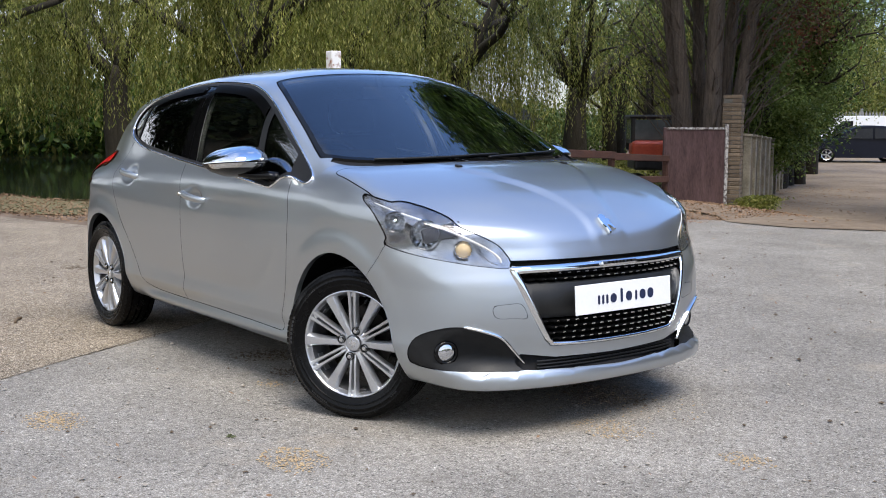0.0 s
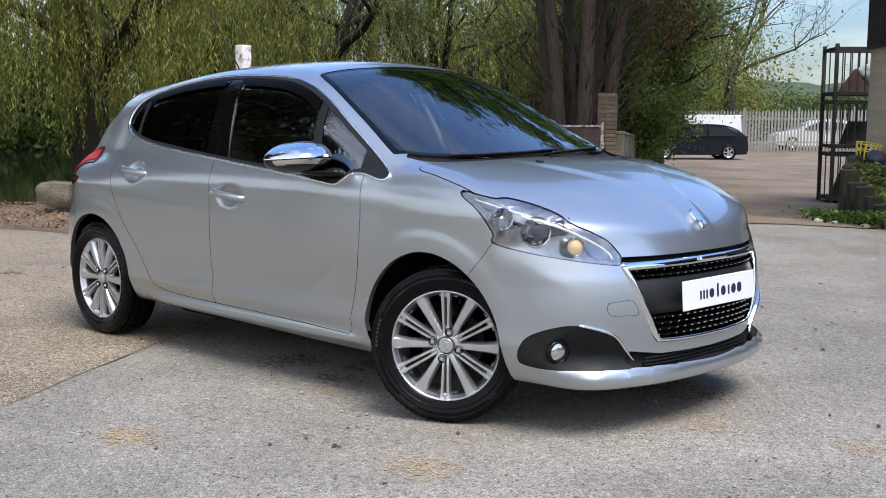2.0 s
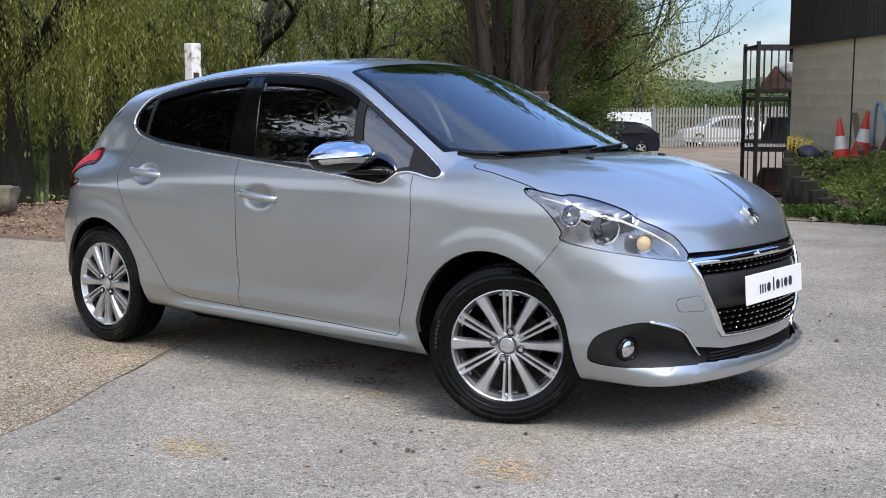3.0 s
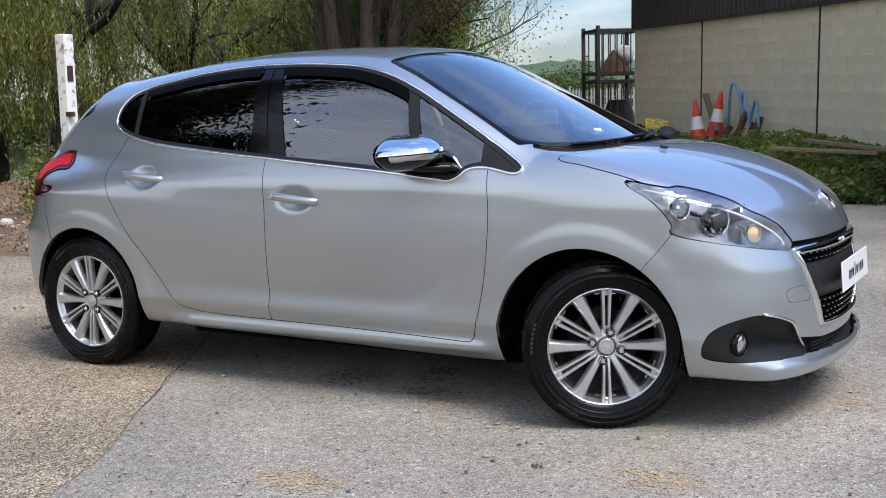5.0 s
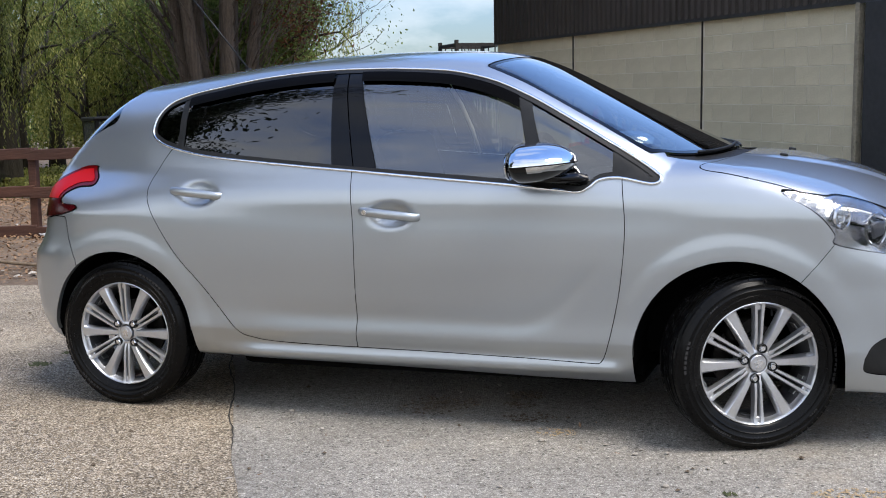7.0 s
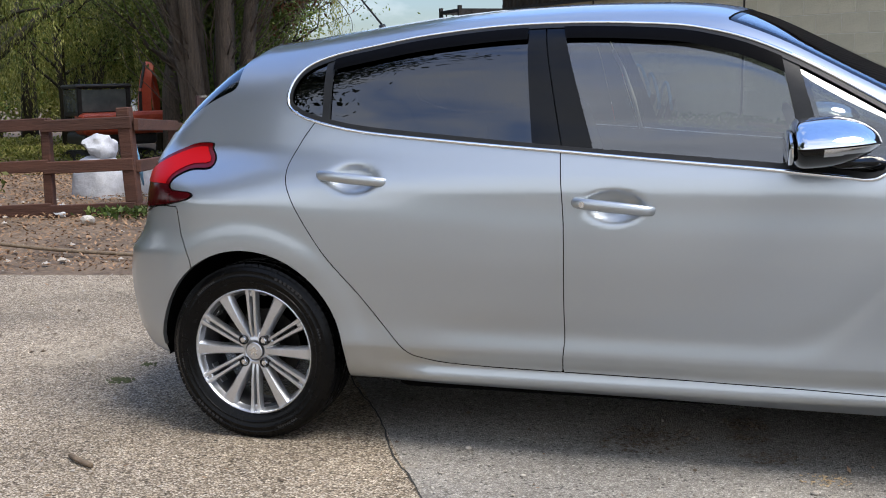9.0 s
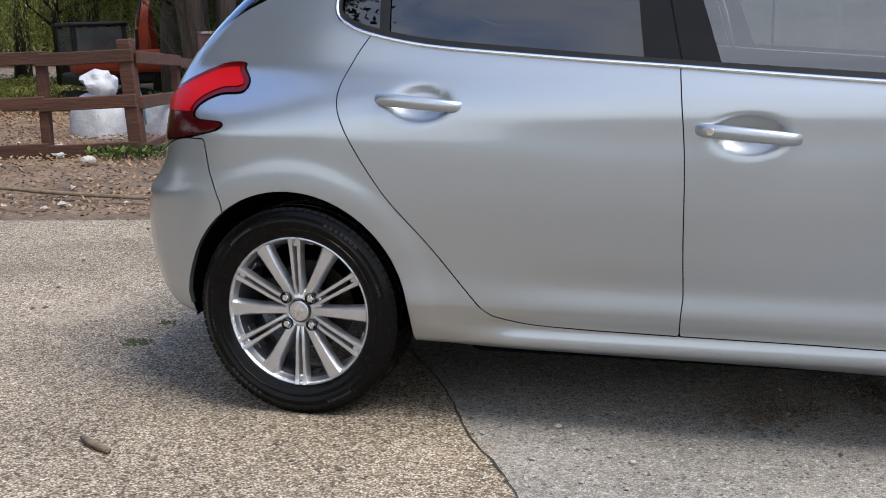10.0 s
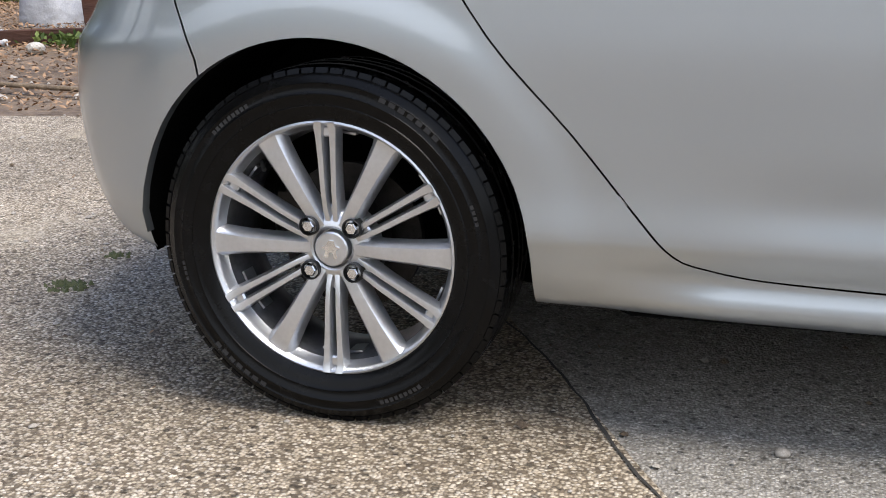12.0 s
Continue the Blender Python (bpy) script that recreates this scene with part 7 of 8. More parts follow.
# ---- barn ----
M["block"] = surface("painted_concrete_block", (0.47, 0.43, 0.31), (0.72, 0.665, 0.50), scale=1.1, fine=60, contrast=0.3, rough=0.9, bump=0.5, bump_scale=120, tint_random=0.05)
M["block_joint"] = surface("block_mortar", (0.58, 0.55, 0.46), (0.74, 0.71, 0.62), scale=8, rough=0.95, bump=0.3)
M["cladding"] = surface("dark_brown_cladding", (0.020, 0.016, 0.014), (0.045, 0.036, 0.032), scale=1.2, fine=20, stretch=(1, 1, 0.3), rough=0.55, rough_var=0.1)
M["dark_door"] = surface("blue_black_door", (0.018, 0.02, 0.024), (0.04, 0.043, 0.05), scale=2, rough=0.5, rough_var=0.1)
U, Nn = Vector((-0.623, 0.782, 0.020)).normalized(), Vector((-0.782, -0.623, 0)).normalized()
Wz = U.cross(Nn).normalized()
Wz = Wz if Wz.z > 0 else -Wz
BARN = Matrix.Translation((1.6, 8.7, 0.0)) @ Matrix((U, Nn, Wz)).transposed().to_4x4()
barn = empty("barn", "long barn with a painted block wall below dark corrugated cladding", "barn", (1.6, 8.7, 0))
b_in = Matrix.Translation((1.6, 8.7, 0)).inverted()
B_ = b_in @ BARN
bm = bmesh.new()
box(bm, (10.75, 0.18, 3.6), (5.38, -0.105, 0.45), m=B_)
part("wall", bm, M["block_joint"], barn, "mortar joints of the block wall")
bm = bmesh.new()
box(bm, (0.2, 9, 5.6), (10.66, -4.7, 1.4), m=B_)
box(bm, (0.2, 9, 5.6), (-7.9, -4.7, 1.4), m=B_)
box(bm, (18.8, 0.2, 5.6), (1.4, -9.3, 1.4), m=B_)
box(bm, (19.4, 9.8, 0.15), (1.4, -4.6, 4.25), m=B_)
part("shell", bm, M["cladding"], barn)
# cladding: waves along the wall
bm = bmesh.new()
prev = None
for i in range(0, 19 * 24 * 1):
    u = -8.0 + i * (18.8 / (19 * 24))
    ph = (i % 4)
    d = 0.050 + (0.024 if ph in (1, 2) else 0.0)
    pr = [bm.verts.new(B_ @ Vector((u, d, z))) for z in (2.28, 4.35)]
    if prev:
        bm.faces.new((prev[0], prev[1], pr[1], pr[0]))
    prev = pr
part("cladding", bm, M["cladding"], barn, "dark brown corrugated sheet")
bm = bmesh.new()
box(bm, (18.7, 0.06, 0.05), (1.4, 0.03, 2.265), m=B_)
part("cladding_foot_rail", bm, M["dark_door"], barn)
bm = bmesh.new()
box(bm, (3.4, 0.10, 3.6), (-1.82, 0.02, 0.45), m=B_, bevel=0.01)
part("sliding_door", bm, M["dark_door"], barn, "blue-black steel sliding door")
bm = bmesh.new()
box(bm, (0.07, 0.08, 3.6), (0.01, 0.03, 0.45), m=B_, bevel=0.01)
part("door_jamb", bm, M["old_conc"], barn)
for u in (3.25, 7.3):
    bm = bmesh.new()
    box(bm, (0.018, 0.02, 3.2), (u, -0.004, 0.66), m=B_)
    part("movement_joint", bm, M["crack"], barn, "dark movement joint")
block_me = {}
rng = random.Random(12)
for c in range(13):
    z = -0.72 + 0.225 * c + 0.1125 + 0.06
    if z + 0.1 > 2.28:
        continue
    u = 0.06 - (0.225 if c % 2 else 0)
    while u < 10.7:
        ends = [(max(u, 0.06), min(u + 0.44, 10.72))]
        for jn in (3.25, 7.3):
            if ends[0][0] < jn < ends[0][1]:
                ends = [(ends[0][0], jn - 0.012), (jn + 0.012, ends[0][1])]
        for a, b in ends:
            w = b - a
            if w < 0.03:
                continue
            key = round(w, 2)
            if key not in block_me:
                bm = bmesh.new()
                box(bm, (w - 0.002, 0.03, 0.217), bevel=0.003)
                ob = part("block", bm, M["block"], barn)
                block_me[key] = ob.data
            else:
                ob = new("block", block_me[key])
                ob.parent = barn
            ob.matrix_basis = B_ @ Matrix.Translation(((a + b) / 2, -0.024 + rng.uniform(-0.001, 0.001), z))
        u += 0.45

# ---- bank with its sleeper wall ----
def along(p, q, n):
    return [Vector(p).lerp(Vector(q), i / (n - 1)) for i in range(n)]


M["sleeper"] = surface("old_sleepers", (0.008, 0.009, 0.006), (0.032, 0.032, 0.02), scale=5, fine=30, stretch=(3, 3, 0.5), rough=0.95, bump=0.7, tint_random=0.25)
retain = empty("sleeper_wall", "old upright timber sleepers holding a weedy bank", "retaining wall", (-2.3, 9.6, gz(-2.3, 9.6)))
inv = Matrix.Translation(retain.location).inverted()
rng = random.Random(14)
line = along((-4.8, 16.6), (-2.0, 9.7), 34) + along((-1.85, 9.45), (-1.0, 8.75), 6)
for i, p in enumerate(line):
    x, y = p.x, p.y
    bm = bmesh.new()
    g = gz(x, y)
    h = (0.62 if i < 34 else 0.62 - 0.09 * (i - 33)) - g + rng.uniform(-0.05, 0.05)
    box(bm, (0.11, 0.205, h + 0.3), (0, 0, (h - 0.3) / 2), m=inv @ pose(x, y, g, rng.uniform(-2, 2), rng.uniform(-2, 2), 22 if i < 34 else -40), bevel=0.012)
    part("sleeper", bm, M["sleeper"], retain)


def bank_z(x, y):
    """The soil behind the sleepers, falling to the yard at its near end."""
    wall_d = (x - 1.6) * -0.782 + (y - 8.7) * -0.623
    near = s01(0.0, 1.9, 0.2 + wall_d * 0 + (y - 8.35 + 0.06 * x) * 1.0)
    return 0.02 + 0.46 * near + 0.06 * noise.noise((x * 2.3, y * 2.3, 0))


p = np.array([(-4.65, 16.6), (-1.95, 9.75), (-1.0, 8.78), (-0.4, 8.35), (1.2, 8.32), (3.0, 8.5), (3.0, 8.6), (1.6, 8.65), (-4.9, 17.0)])
X, Y = np.meshgrid(np.arange(-5.4, 3.1, 0.16), np.arange(8.2, 17.1, 0.16), indexing="ij")
V = np.stack([X.ravel(), Y.ravel(), np.zeros(X.size)], 1)
nx, ny = X.shape
i, j = np.meshgrid(np.arange(nx - 1), np.arange(ny - 1), indexing="ij")
q = (i * ny + j).ravel()
T = np.concatenate([np.stack([q, q + ny, q + ny + 1], 1), np.stack([q, q + ny + 1, q + 1], 1)])
(V, T), _ = split((V, T), loop_distance(V[:, 0], V[:, 1], p))
V[:, 2] = [bank_z(a, b) for a, b in V[:, :2]]
tagged(mesh_object("weedy_bank", V, T, M["soil"]), "dark soil bank along the barn wall", "bank", kind="structure")


def bank_weeds(name, region, count, size, tall, material, seed, label):
    nr = np.random.default_rng(seed)
    x, y = nr.uniform(region[0], region[2], count * 3), nr.uniform(region[1], region[3], count * 3)
    k = (loop_distance(x, y, p) < -0.02)
    x, y = x[k][:count], y[k][:count]
    n = len(x)
    hh = np.array([tall * max(0.15, 0.6 + 0.8 * noise.noise((a * 1.1, b * 1.1, seed))) for a, b in zip(x, y)])
    z = np.array([bank_z(a, b) for a, b in zip(x, y)]) + hh * nr.random(n) ** 0.7
    d = nr.normal(0, 1, (n, 3)) * np.array([1, 1, 0.6])
    d /= np.linalg.norm(d, axis=1)[:, None]
    e = np.cross(d, nr.normal(0, 1, (n, 3)))
    e /= np.linalg.norm(e, axis=1)[:, None]
    s = size * nr.uniform(0.6, 1.5, n)[:, None]
    return tagged(new(name, quads_mesh(name, np.stack([x, y, z], 1), d * s, e * s * 0.6, material)), label, "weeds", kind="stuff")


bank_weeds("bank_weeds", (-2.6, 8.3, 3.0, 10.4), 7500, 0.034, 0.24, M["light_green"], 61, "green nettles and weeds on the bank")
bank_weeds("bank_grass", (-5.3, 9.0, 1.5, 17), 2400, 0.03, 0.12, M["light_green"], 62, "dry grass on the bank")
leaf_bank("kerb_weeds", [(-2.0, 9.1), (-1.2, 8.5), (0.2, 8.25), (1.6, 8.3)], 0.14, 0.24, 4200, 0.032, M["ivy"], 63, "weeds at the foot of the bank", "weeds")
M["pale_stone"] = surface("pale_rubble", (0.30, 0.27, 0.23), (0.58, 0.55, 0.50), scale=9, rough=0.95, bump=0.6, tint_random=0.2)
rng = random.Random(16)
for x, y, r in ((-1.75, 8.5, 0.05), (-1.5, 8.38, 0.04), (-1.1, 8.28, 0.045), (0.9, 8.3, 0.06), (0.45, 8.42, 0.05), (-0.2, 8.3, 0.05), (1.25, 8.42, 0.06), (-5.8, 2.9, 0.10), (-6.6, 3.2, 0.07), (-5.2, 3.9, 0.06)):
    bm = bmesh.new()
    bmesh.ops.create_icosphere(bm, subdivisions=2, radius=r)
    for v in bm.verts:
        v.co *= 1 + 0.35 * noise.noise(v.co * 9 + Vector((x, y, 0)))
        v.co.z *= 0.7
    ob = tagged(part("rubble_stone", bm, M["pale_stone"]), "rough pale lump of stone lying on the ground", "stone", "loose rubble")
    ob.matrix_basis = pose(x, y, gz(x, y) + r * 0.35, rng.uniform(-20, 20), 0, rng.uniform(0, 360))
M["rock"] = surface("brown_boulder", (0.08, 0.07, 0.05), (0.19, 0.165, 0.125), scale=5, fine=40, rough=0.95, bump=0.7)
bm = bmesh.new()
bmesh.ops.create_cube(bm, size=1.0)
bmesh.ops.subdivide_edges(bm, edges=bm.edges[:], cuts=4, use_grid_fill=True)
for v in bm.verts:
    q = v.co.normalized() * 0.62
    v.co = (v.co * 0.55 + q * 0.45) * (1 + 0.16 * noise.noise(v.co * 2.6))
    v.co = Vector((v.co.x * 0.62, v.co.y * 0.5, v.co.z * 0.42 * (1 + 0.25 * v.co.x)))
ob = tagged(part("boulder", bm, M["rock"], angle=50), "squat brown boulder at the pond's edge", "rock")
ob.matrix_basis = pose(-8.50, 2.72, 0.22, 0, 6, 40) @ Matrix.Scale(0.68, 4)
for pts in (((1.9, 8.75, 0.42), (-0.2, 9.6, 0.62)), ((0.7, 9.0, 0.50), (-0.5, 9.1, 0.55)), ((2.6, 8.5, 0.2), (1.3, 8.7, 0.30))):
    bm = bmesh.new()
    a, b = Vector(pts[0]), Vector(pts[1])
    m = Matrix.Translation((a + b) / 2) @ (b - a).to_track_quat("X", "Z").to_matrix().to_4x4()
    box(bm, ((b - a).length, 0.14, 0.04), m=m, bevel=0.004)
    tagged(part("loose_plank", bm, M["twig"]), "weathered plank lying on the weedy bank", "plank", "planks on the bank")

# ---- things against the barn wall ----
M["cone_red"] = surface("faded_orange_cone", (0.50, 0.035, 0.02), (0.64, 0.06, 0.03), scale=8, rough=0.55)
M["cone_white"] = surface("cone_sleeve", (0.6, 0.6, 0.58), (0.75, 0.75, 0.73), scale=12, rough=0.4)
M["hose_blue"] = surface("blue_hose", (0.10, 0.25, 0.42), (0.18, 0.36, 0.55), scale=10, rough=0.4)
M["basket"] = surface("yellow_plastic", (0.55, 0.42, 0.04), (0.7, 0.55, 0.08), scale=10, rough=0.5)
M["bag_blue"] = surface("dark_blue_sack", (0.010, 0.013, 0.028), (0.03, 0.036, 0.065), scale=8, rough=0.6, bump=0.6, bump_scale=12)
M["rust"] = surface("rusty_steel", (0.03, 0.015, 0.010), (0.10, 0.048, 0.028), scale=7, fine=40, rough=0.85, bump=0.4)
M["white_bag"] = surface("woven_white_sack", (0.34, 0.35, 0.38), (0.58, 0.59, 0.62), scale=6, fine=90, rough=0.75, bump=0.6, bump_scale=14)
cone = empty("traffic_cone", "faded red traffic cone with a white sleeve, leaning", "cone", group="traffic cones")
bm = bmesh.new()
lathe(bm, [(0.15, 0.03), (0.14, 0.05), (0.118, 0.16), (0.060, 0.48), (0.025, 0.70), (0.02, 0.705), (0.0, 0.70)], 24, axis="Z")
part("body", bm, M["cone_red"], cone, smooth=True)
bm = bmesh.new()
lathe(bm, [(0.107, 0.24), (0.073, 0.44)], 24, axis="Z")
part("sleeve", bm, M["cone_white"], cone, "white reflective sleeve", smooth=True)
bm = bmesh.new()
box(bm, (0.36, 0.36, 0.035), (0, 0, 0.018), bevel=0.012)
part("base", bm, M["cone_red"], cone)
cone.matrix_basis = pose(-2.57, 13.10, bank_z(-2.57, 13.10) - 0.06, 0, -6, 0)
copy_thing(cone, pose(-2.40, 13.34, bank_z(-2.40, 13.34) + 0.01, 4, 7, 40))
bm = bmesh.new()
for i in range(14):
    a = 6.28 * i / 14
    rod(bm, (0.12 * math.cos(a), 0.12 * math.sin(a), 0), (0.19 * math.cos(a), 0.19 * math.sin(a), 0.34), 0.008, n=6)
for z, r in ((0.0, 0.12), (0.12, 0.145), (0.24, 0.17), (0.34, 0.19)):
    tube(bm, [(r * math.cos(t), r * math.sin(t), z) for t in np.linspace(0, 6.283, 22)[:-1]], 0.009, 6, closed=True)
ob = tagged(part("yellow_basket", bm, M["basket"], smooth=True), "yellow plastic slatted basket on the bank", "basket")
ob.matrix_basis = pose(-3.35, 13.2, bank_z(-3.35, 13.2), 0, 12, 0)
bm = bmesh.new()
bmesh.ops.create_icosphere(bm, subdivisions=3, radius=0.17)
for v in bm.verts:
    v.co *= 1 + 0.3 * noise.noise(v.co * 6)
    v.co.z *= 0.75
ob = tagged(part("blue_sack", bm, M["bag_blue"], smooth=True), "crumpled dark blue sack on the bank", "sack")
ob.matrix_basis = pose(-3.0, 12.85, bank_z(-3, 12.85) + 0.09)
hose = bmesh.new()
def wall_pt(u, off, z):
    return BARN @ Vector((u, off, z))


for k in range(3):
    pts = [wall_pt(5.2 - 0.9 * k * 0.35 + 0.55 * t, 0.16 + 0.06 * math.sin(3 * t + k), 0.62 + (0.62 - 0.12 * k) * math.sin(math.pi * t) ** 0.7) for t in np.linspace(0, 1, 18)]
    tube(hose, pts, 0.022, 8)
tagged(part("blue_hose", hose, M["hose_blue"], smooth=True), "coiled light blue hose hung against the barn wall", "hose")
rng = random.Random(19)
for k in range(7):
    u = 4.6 + 0.34 * k
    bm = bmesh.new()
    a, b = wall_pt(u, 0.35, 0.15), wall_pt(u + rng.uniform(-0.35, 0.35), 0.12, rng.uniform(0.5, 0.82))
    rod(bm, a, b, 0.035 if k % 2 else 0.05, n=8)
    tagged(part("rusty_pipe", bm, M["rust"], smooth=True), "rusty steel pipe leaning on the barn wall", "pipe", "pipes by the wall")
bm = bmesh.new()
a, b = wall_pt(5.9, 0.3, 0.5), wall_pt(6.9, 0.08, 1.05)
m = Matrix.Translation((a + b) / 2) @ (b - a).to_track_quat("X", "Z").to_matrix().to_4x4()
box(bm, ((b - a).length, 0.09, 0.05), m=m, bevel=0.004)
tagged(part("leaning_plank", bm, M["twig"]), "grey plank leaning on the barn wall", "plank")

# steel stillages stacked at the corner
M["cage"] = surface("dark_steel_cage", (0.014, 0.014, 0.015), (0.045, 0.042, 0.04), scale=6, rough=0.7)
base_z = gz(-6.4, 19.2)
for lev in range(3):
    st = empty("steel_stillage", "dark steel stillage cage stacked by the barn corner", "stillage", (-6.35, 19.25, base_z + lev * 1.07), "stacked stillages")
    R = pose(0, 0, 0, 0, 0, 40)
    for sx in (-0.5, 0.5):
        for sy in (-0.5, 0.5):
            bm = bmesh.new()
            box(bm, (0.07, 0.07, 1.10), (sx, sy, 0.55), m=R)
            part("post", bm, M["cage"], st)
    for z in (0.10, 1.0):
        bm = bmesh.new()
        for sx, sy, dx, dy in ((0, -0.5, 1, 0.05), (0, 0.5, 1, 0.05), (-0.5, 0, 0.05, 1), (0.5, 0, 0.05, 1)):
            box(bm, (dx, dy, 0.07), (sx, sy, z), m=R)
        part("rail", bm, M["cage"], st)
    for i in range(6):
        for sy in (-0.5, 0.5):
            bm = bmesh.new()
            box(bm, (0.022, 0.022, 0.92), (-0.38 + i * 0.152, sy, 0.55), m=R)
            part("bar", bm, M["cage"], st)
    bm = bmesh.new()
    box(bm, (0.98, 0.98, 0.03), (0, 0, 0.12), m=R)
    part("deck", bm, M["rust"], st)
for lev, x, y, mt, lb, nm in ((2, 0.05, 0, "rust", "rusty steel hopper lying in a stillage", "steel_hopper"), (1, 0.1, 0.1, "cage", "dark scrap heap in a stillage", "scrap_lump"), (0, 0, 0, "rust", "rusty scrap heap in a stillage", "scrap_lump")):
    bm = bmesh.new()
    bmesh.ops.create_cone(bm, cap_ends=True, segments=14, radius1=0.40, radius2=0.05 if lev == 2 else 0.25, depth=0.48)
    for v in bm.verts:
        v.co += Vector((noise.noise(v.co * 3), noise.noise(v.co * 3 + Vector((5, 0, 0))), 0)) * 0.10
    ob = tagged(part(nm, bm, M[mt]), lb, "scrap")
    ob.matrix_basis = pose(-6.35 + x, 19.25 + y, base_z + lev * 1.07 + 0.37)
bm = bmesh.new()
bmesh.ops.create_icosphere(bm, subdivisions=3, radius=0.2)
for v in bm.verts:
    v.co *= 1 + 0.4 * noise.noise(v.co * 7)
ob = tagged(part("white_sack", bm, M["white_bag"], smooth=True), "crumpled white sack in the top stillage", "sack")
ob.matrix_basis = pose(-6.1, 19.35, base_z + 2.14 + 0.5)

# bulk sacks behind the fence
for x, y, w, h in ((-6.47, 5.95, 0.22, 0.60), (-5.93, 6.28, 0.20, 0.56)):
    bm = bmesh.new()
    n = 20
    rings = []
    for z, r in ((0.0, 0.95), (0.06, 1.08), (0.3, 1.12), (0.5, 1.08), (0.62, 1.04), (0.70, 0.92), (0.75, 0.7), (0.79, 0.42), (0.80, 0.2)):
        ring = []
        for i in range(n):
            a = 6.28318 * i / n
            sq = 1 / max(abs(math.cos(a)), abs(math.sin(a))) ** 0.6
            k = 1 + 0.10 * noise.noise((math.cos(a) * 2 + x, math.sin(a) * 2, z * 5))
            ring.append(bm.verts.new((w * r * sq * k * math.cos(a), w * r * sq * k * math.sin(a), z * h / 0.8)))
        rings.append(ring)
    for a, b in zip(rings, rings[1:]):
        for i in range(n):
            bm.faces.new((a[i], a[(i + 1) % n], b[(i + 1) % n], b[i]))
    bm.faces.new(rings[-1])
    ob = tagged(part("bulk_sack", bm, M["white_bag"], smooth=True), "full white woven bulk sack tied at the top", "sack", "sacks behind the fence")
    ob.location = (x, y, gz(x, y) - 0.18)
bm = bmesh.new()
bmesh.ops.create_icosphere(bm, subdivisions=3, radius=0.16)
for v in bm.verts:
    v.co *= 1 + 0.45 * noise.noise(v.co * 9)
    v.co.z *= 0.8
ob = tagged(part("tied_white_bag", bm, M["white_bag"], angle=35), "small knotted white bag lying on a bulk sack", "sack", "sacks behind the fence")
ob.location = (-6.42, 5.95, gz(-6.42, 5.95) + 0.50)
bm = bmesh.new()
rod(bm, (-6.04, 6.10, gz(-6, 6.1) + 0.10), (-6.12, 6.04, gz(-6, 6.1) + 0.62), 0.022, n=8)
tagged(part("blue_pipe_offcut", bm, M["hose_blue"], smooth=True), "blue pipe offcut standing among the sacks", "pipe")
bm = bmesh.new()
bmesh.ops.create_icosphere(bm, subdivisions=3, radius=0.10)
for v in bm.verts:
    v.co *= 1 + 0.5 * noise.noise(v.co * 14)
    v.co.z *= 0.6
ob = tagged(part("plastic_scrap", bm, M["white_bag"]), "crumpled white plastic scrap below the fence", "litter")
ob.location = (-5.75, 4.35, gz(-5.75, 4.35) + 0.03)


# ---- excavator ----
M["dig_red"] = surface("orange_red_paint", (0.42, 0.055, 0.025), (0.56, 0.09, 0.04), scale=4, fine=30, rough=0.45, rough_var=0.1)
M["dig_black"] = surface("dark_machine_paint", (0.012, 0.012, 0.013), (0.03, 0.03, 0.032), scale=6, rough=0.5)
M["dig_glass"] = surface("machine_glass", (0.07, 0.082, 0.088), (0.15, 0.17, 0.175), scale=1.5, fine=5, rough=0.12, spec=0.6)
M["track_rubber"] = surface("track_rubber", (0.02, 0.018, 0.016), (0.05, 0.045, 0.04), scale=12, rough=0.9, bump=0.5)
dg = (-15.19, 19.27)
digger = empty("mini_excavator", "orange-red mini excavator with a black cab, parked", "excavator", (dg[0], dg[1], gz(*dg) - 0.08))
D = pose(0, 0, 0, 0, 0, 50) @ Matrix.Diagonal((1.12, 1.12, 0.90, 1))
for sx in (-0.62, 0.62):
    bm = bmesh.new()
    prism(bm, [(0.75 * math.cos(a) + (0.2 if math.cos(a) > 0 else -0.2), 0.22 + 0.2 * math.sin(a)) for a in np.linspace(0, 6.283, 20)[:-1]], -0.15, 0.15)
    bmesh.ops.transform(bm, matrix=D @ pose(sx, 0.3, 0, 0, 0, 90), verts=bm.verts[:])
    part("crawler_track", bm, M["track_rubber"], digger, angle=40)
bm = bmesh.new()
box(bm, (1.5, 1.5, 0.30), (0, 0.1, 0.72), m=D, bevel=0.08, seg=3)
part("undercarriage_cover", bm, M["dig_black"], digger)
bm = bmesh.new()
box(bm, (2.05, 0.75, 0.56), (0.20, -0.42, 1.12), m=D, bevel=0.14, seg=3)
box(bm, (0.75, 1.2, 0.40), (0.42, 0.2, 1.12), m=D, bevel=0.08, seg=2)
part("engine_cover", bm, M["dig_red"], digger, "orange-red counterweight", smooth=False)
cab = bmesh.new()
for sx in (-0.78, 0.24):
    for sy in (-0.42, 0.62):
        box(cab, (0.11, 0.11, 0.95), (sx * 0.97, sy * 0.97, 1.58), m=D, bevel=0.025)
box(cab, (1.16, 1.18, 0.11), (-0.27, 0.1, 2.06), m=D, bevel=0.045, seg=2)
box(cab, (1.08, 1.10, 0.12), (-0.27, 0.1, 1.36), m=D, bevel=0.02)
cabo = part("cab", cab, M["dig_black"], digger, "black-framed glazed cab")
bm = bmesh.new()
box(bm, (0.90, 0.02, 0.56), (-0.27, -0.455, 1.70), m=D)
box(bm, (0.02, 0.90, 0.56), (0.285, 0.1, 1.70), m=D)
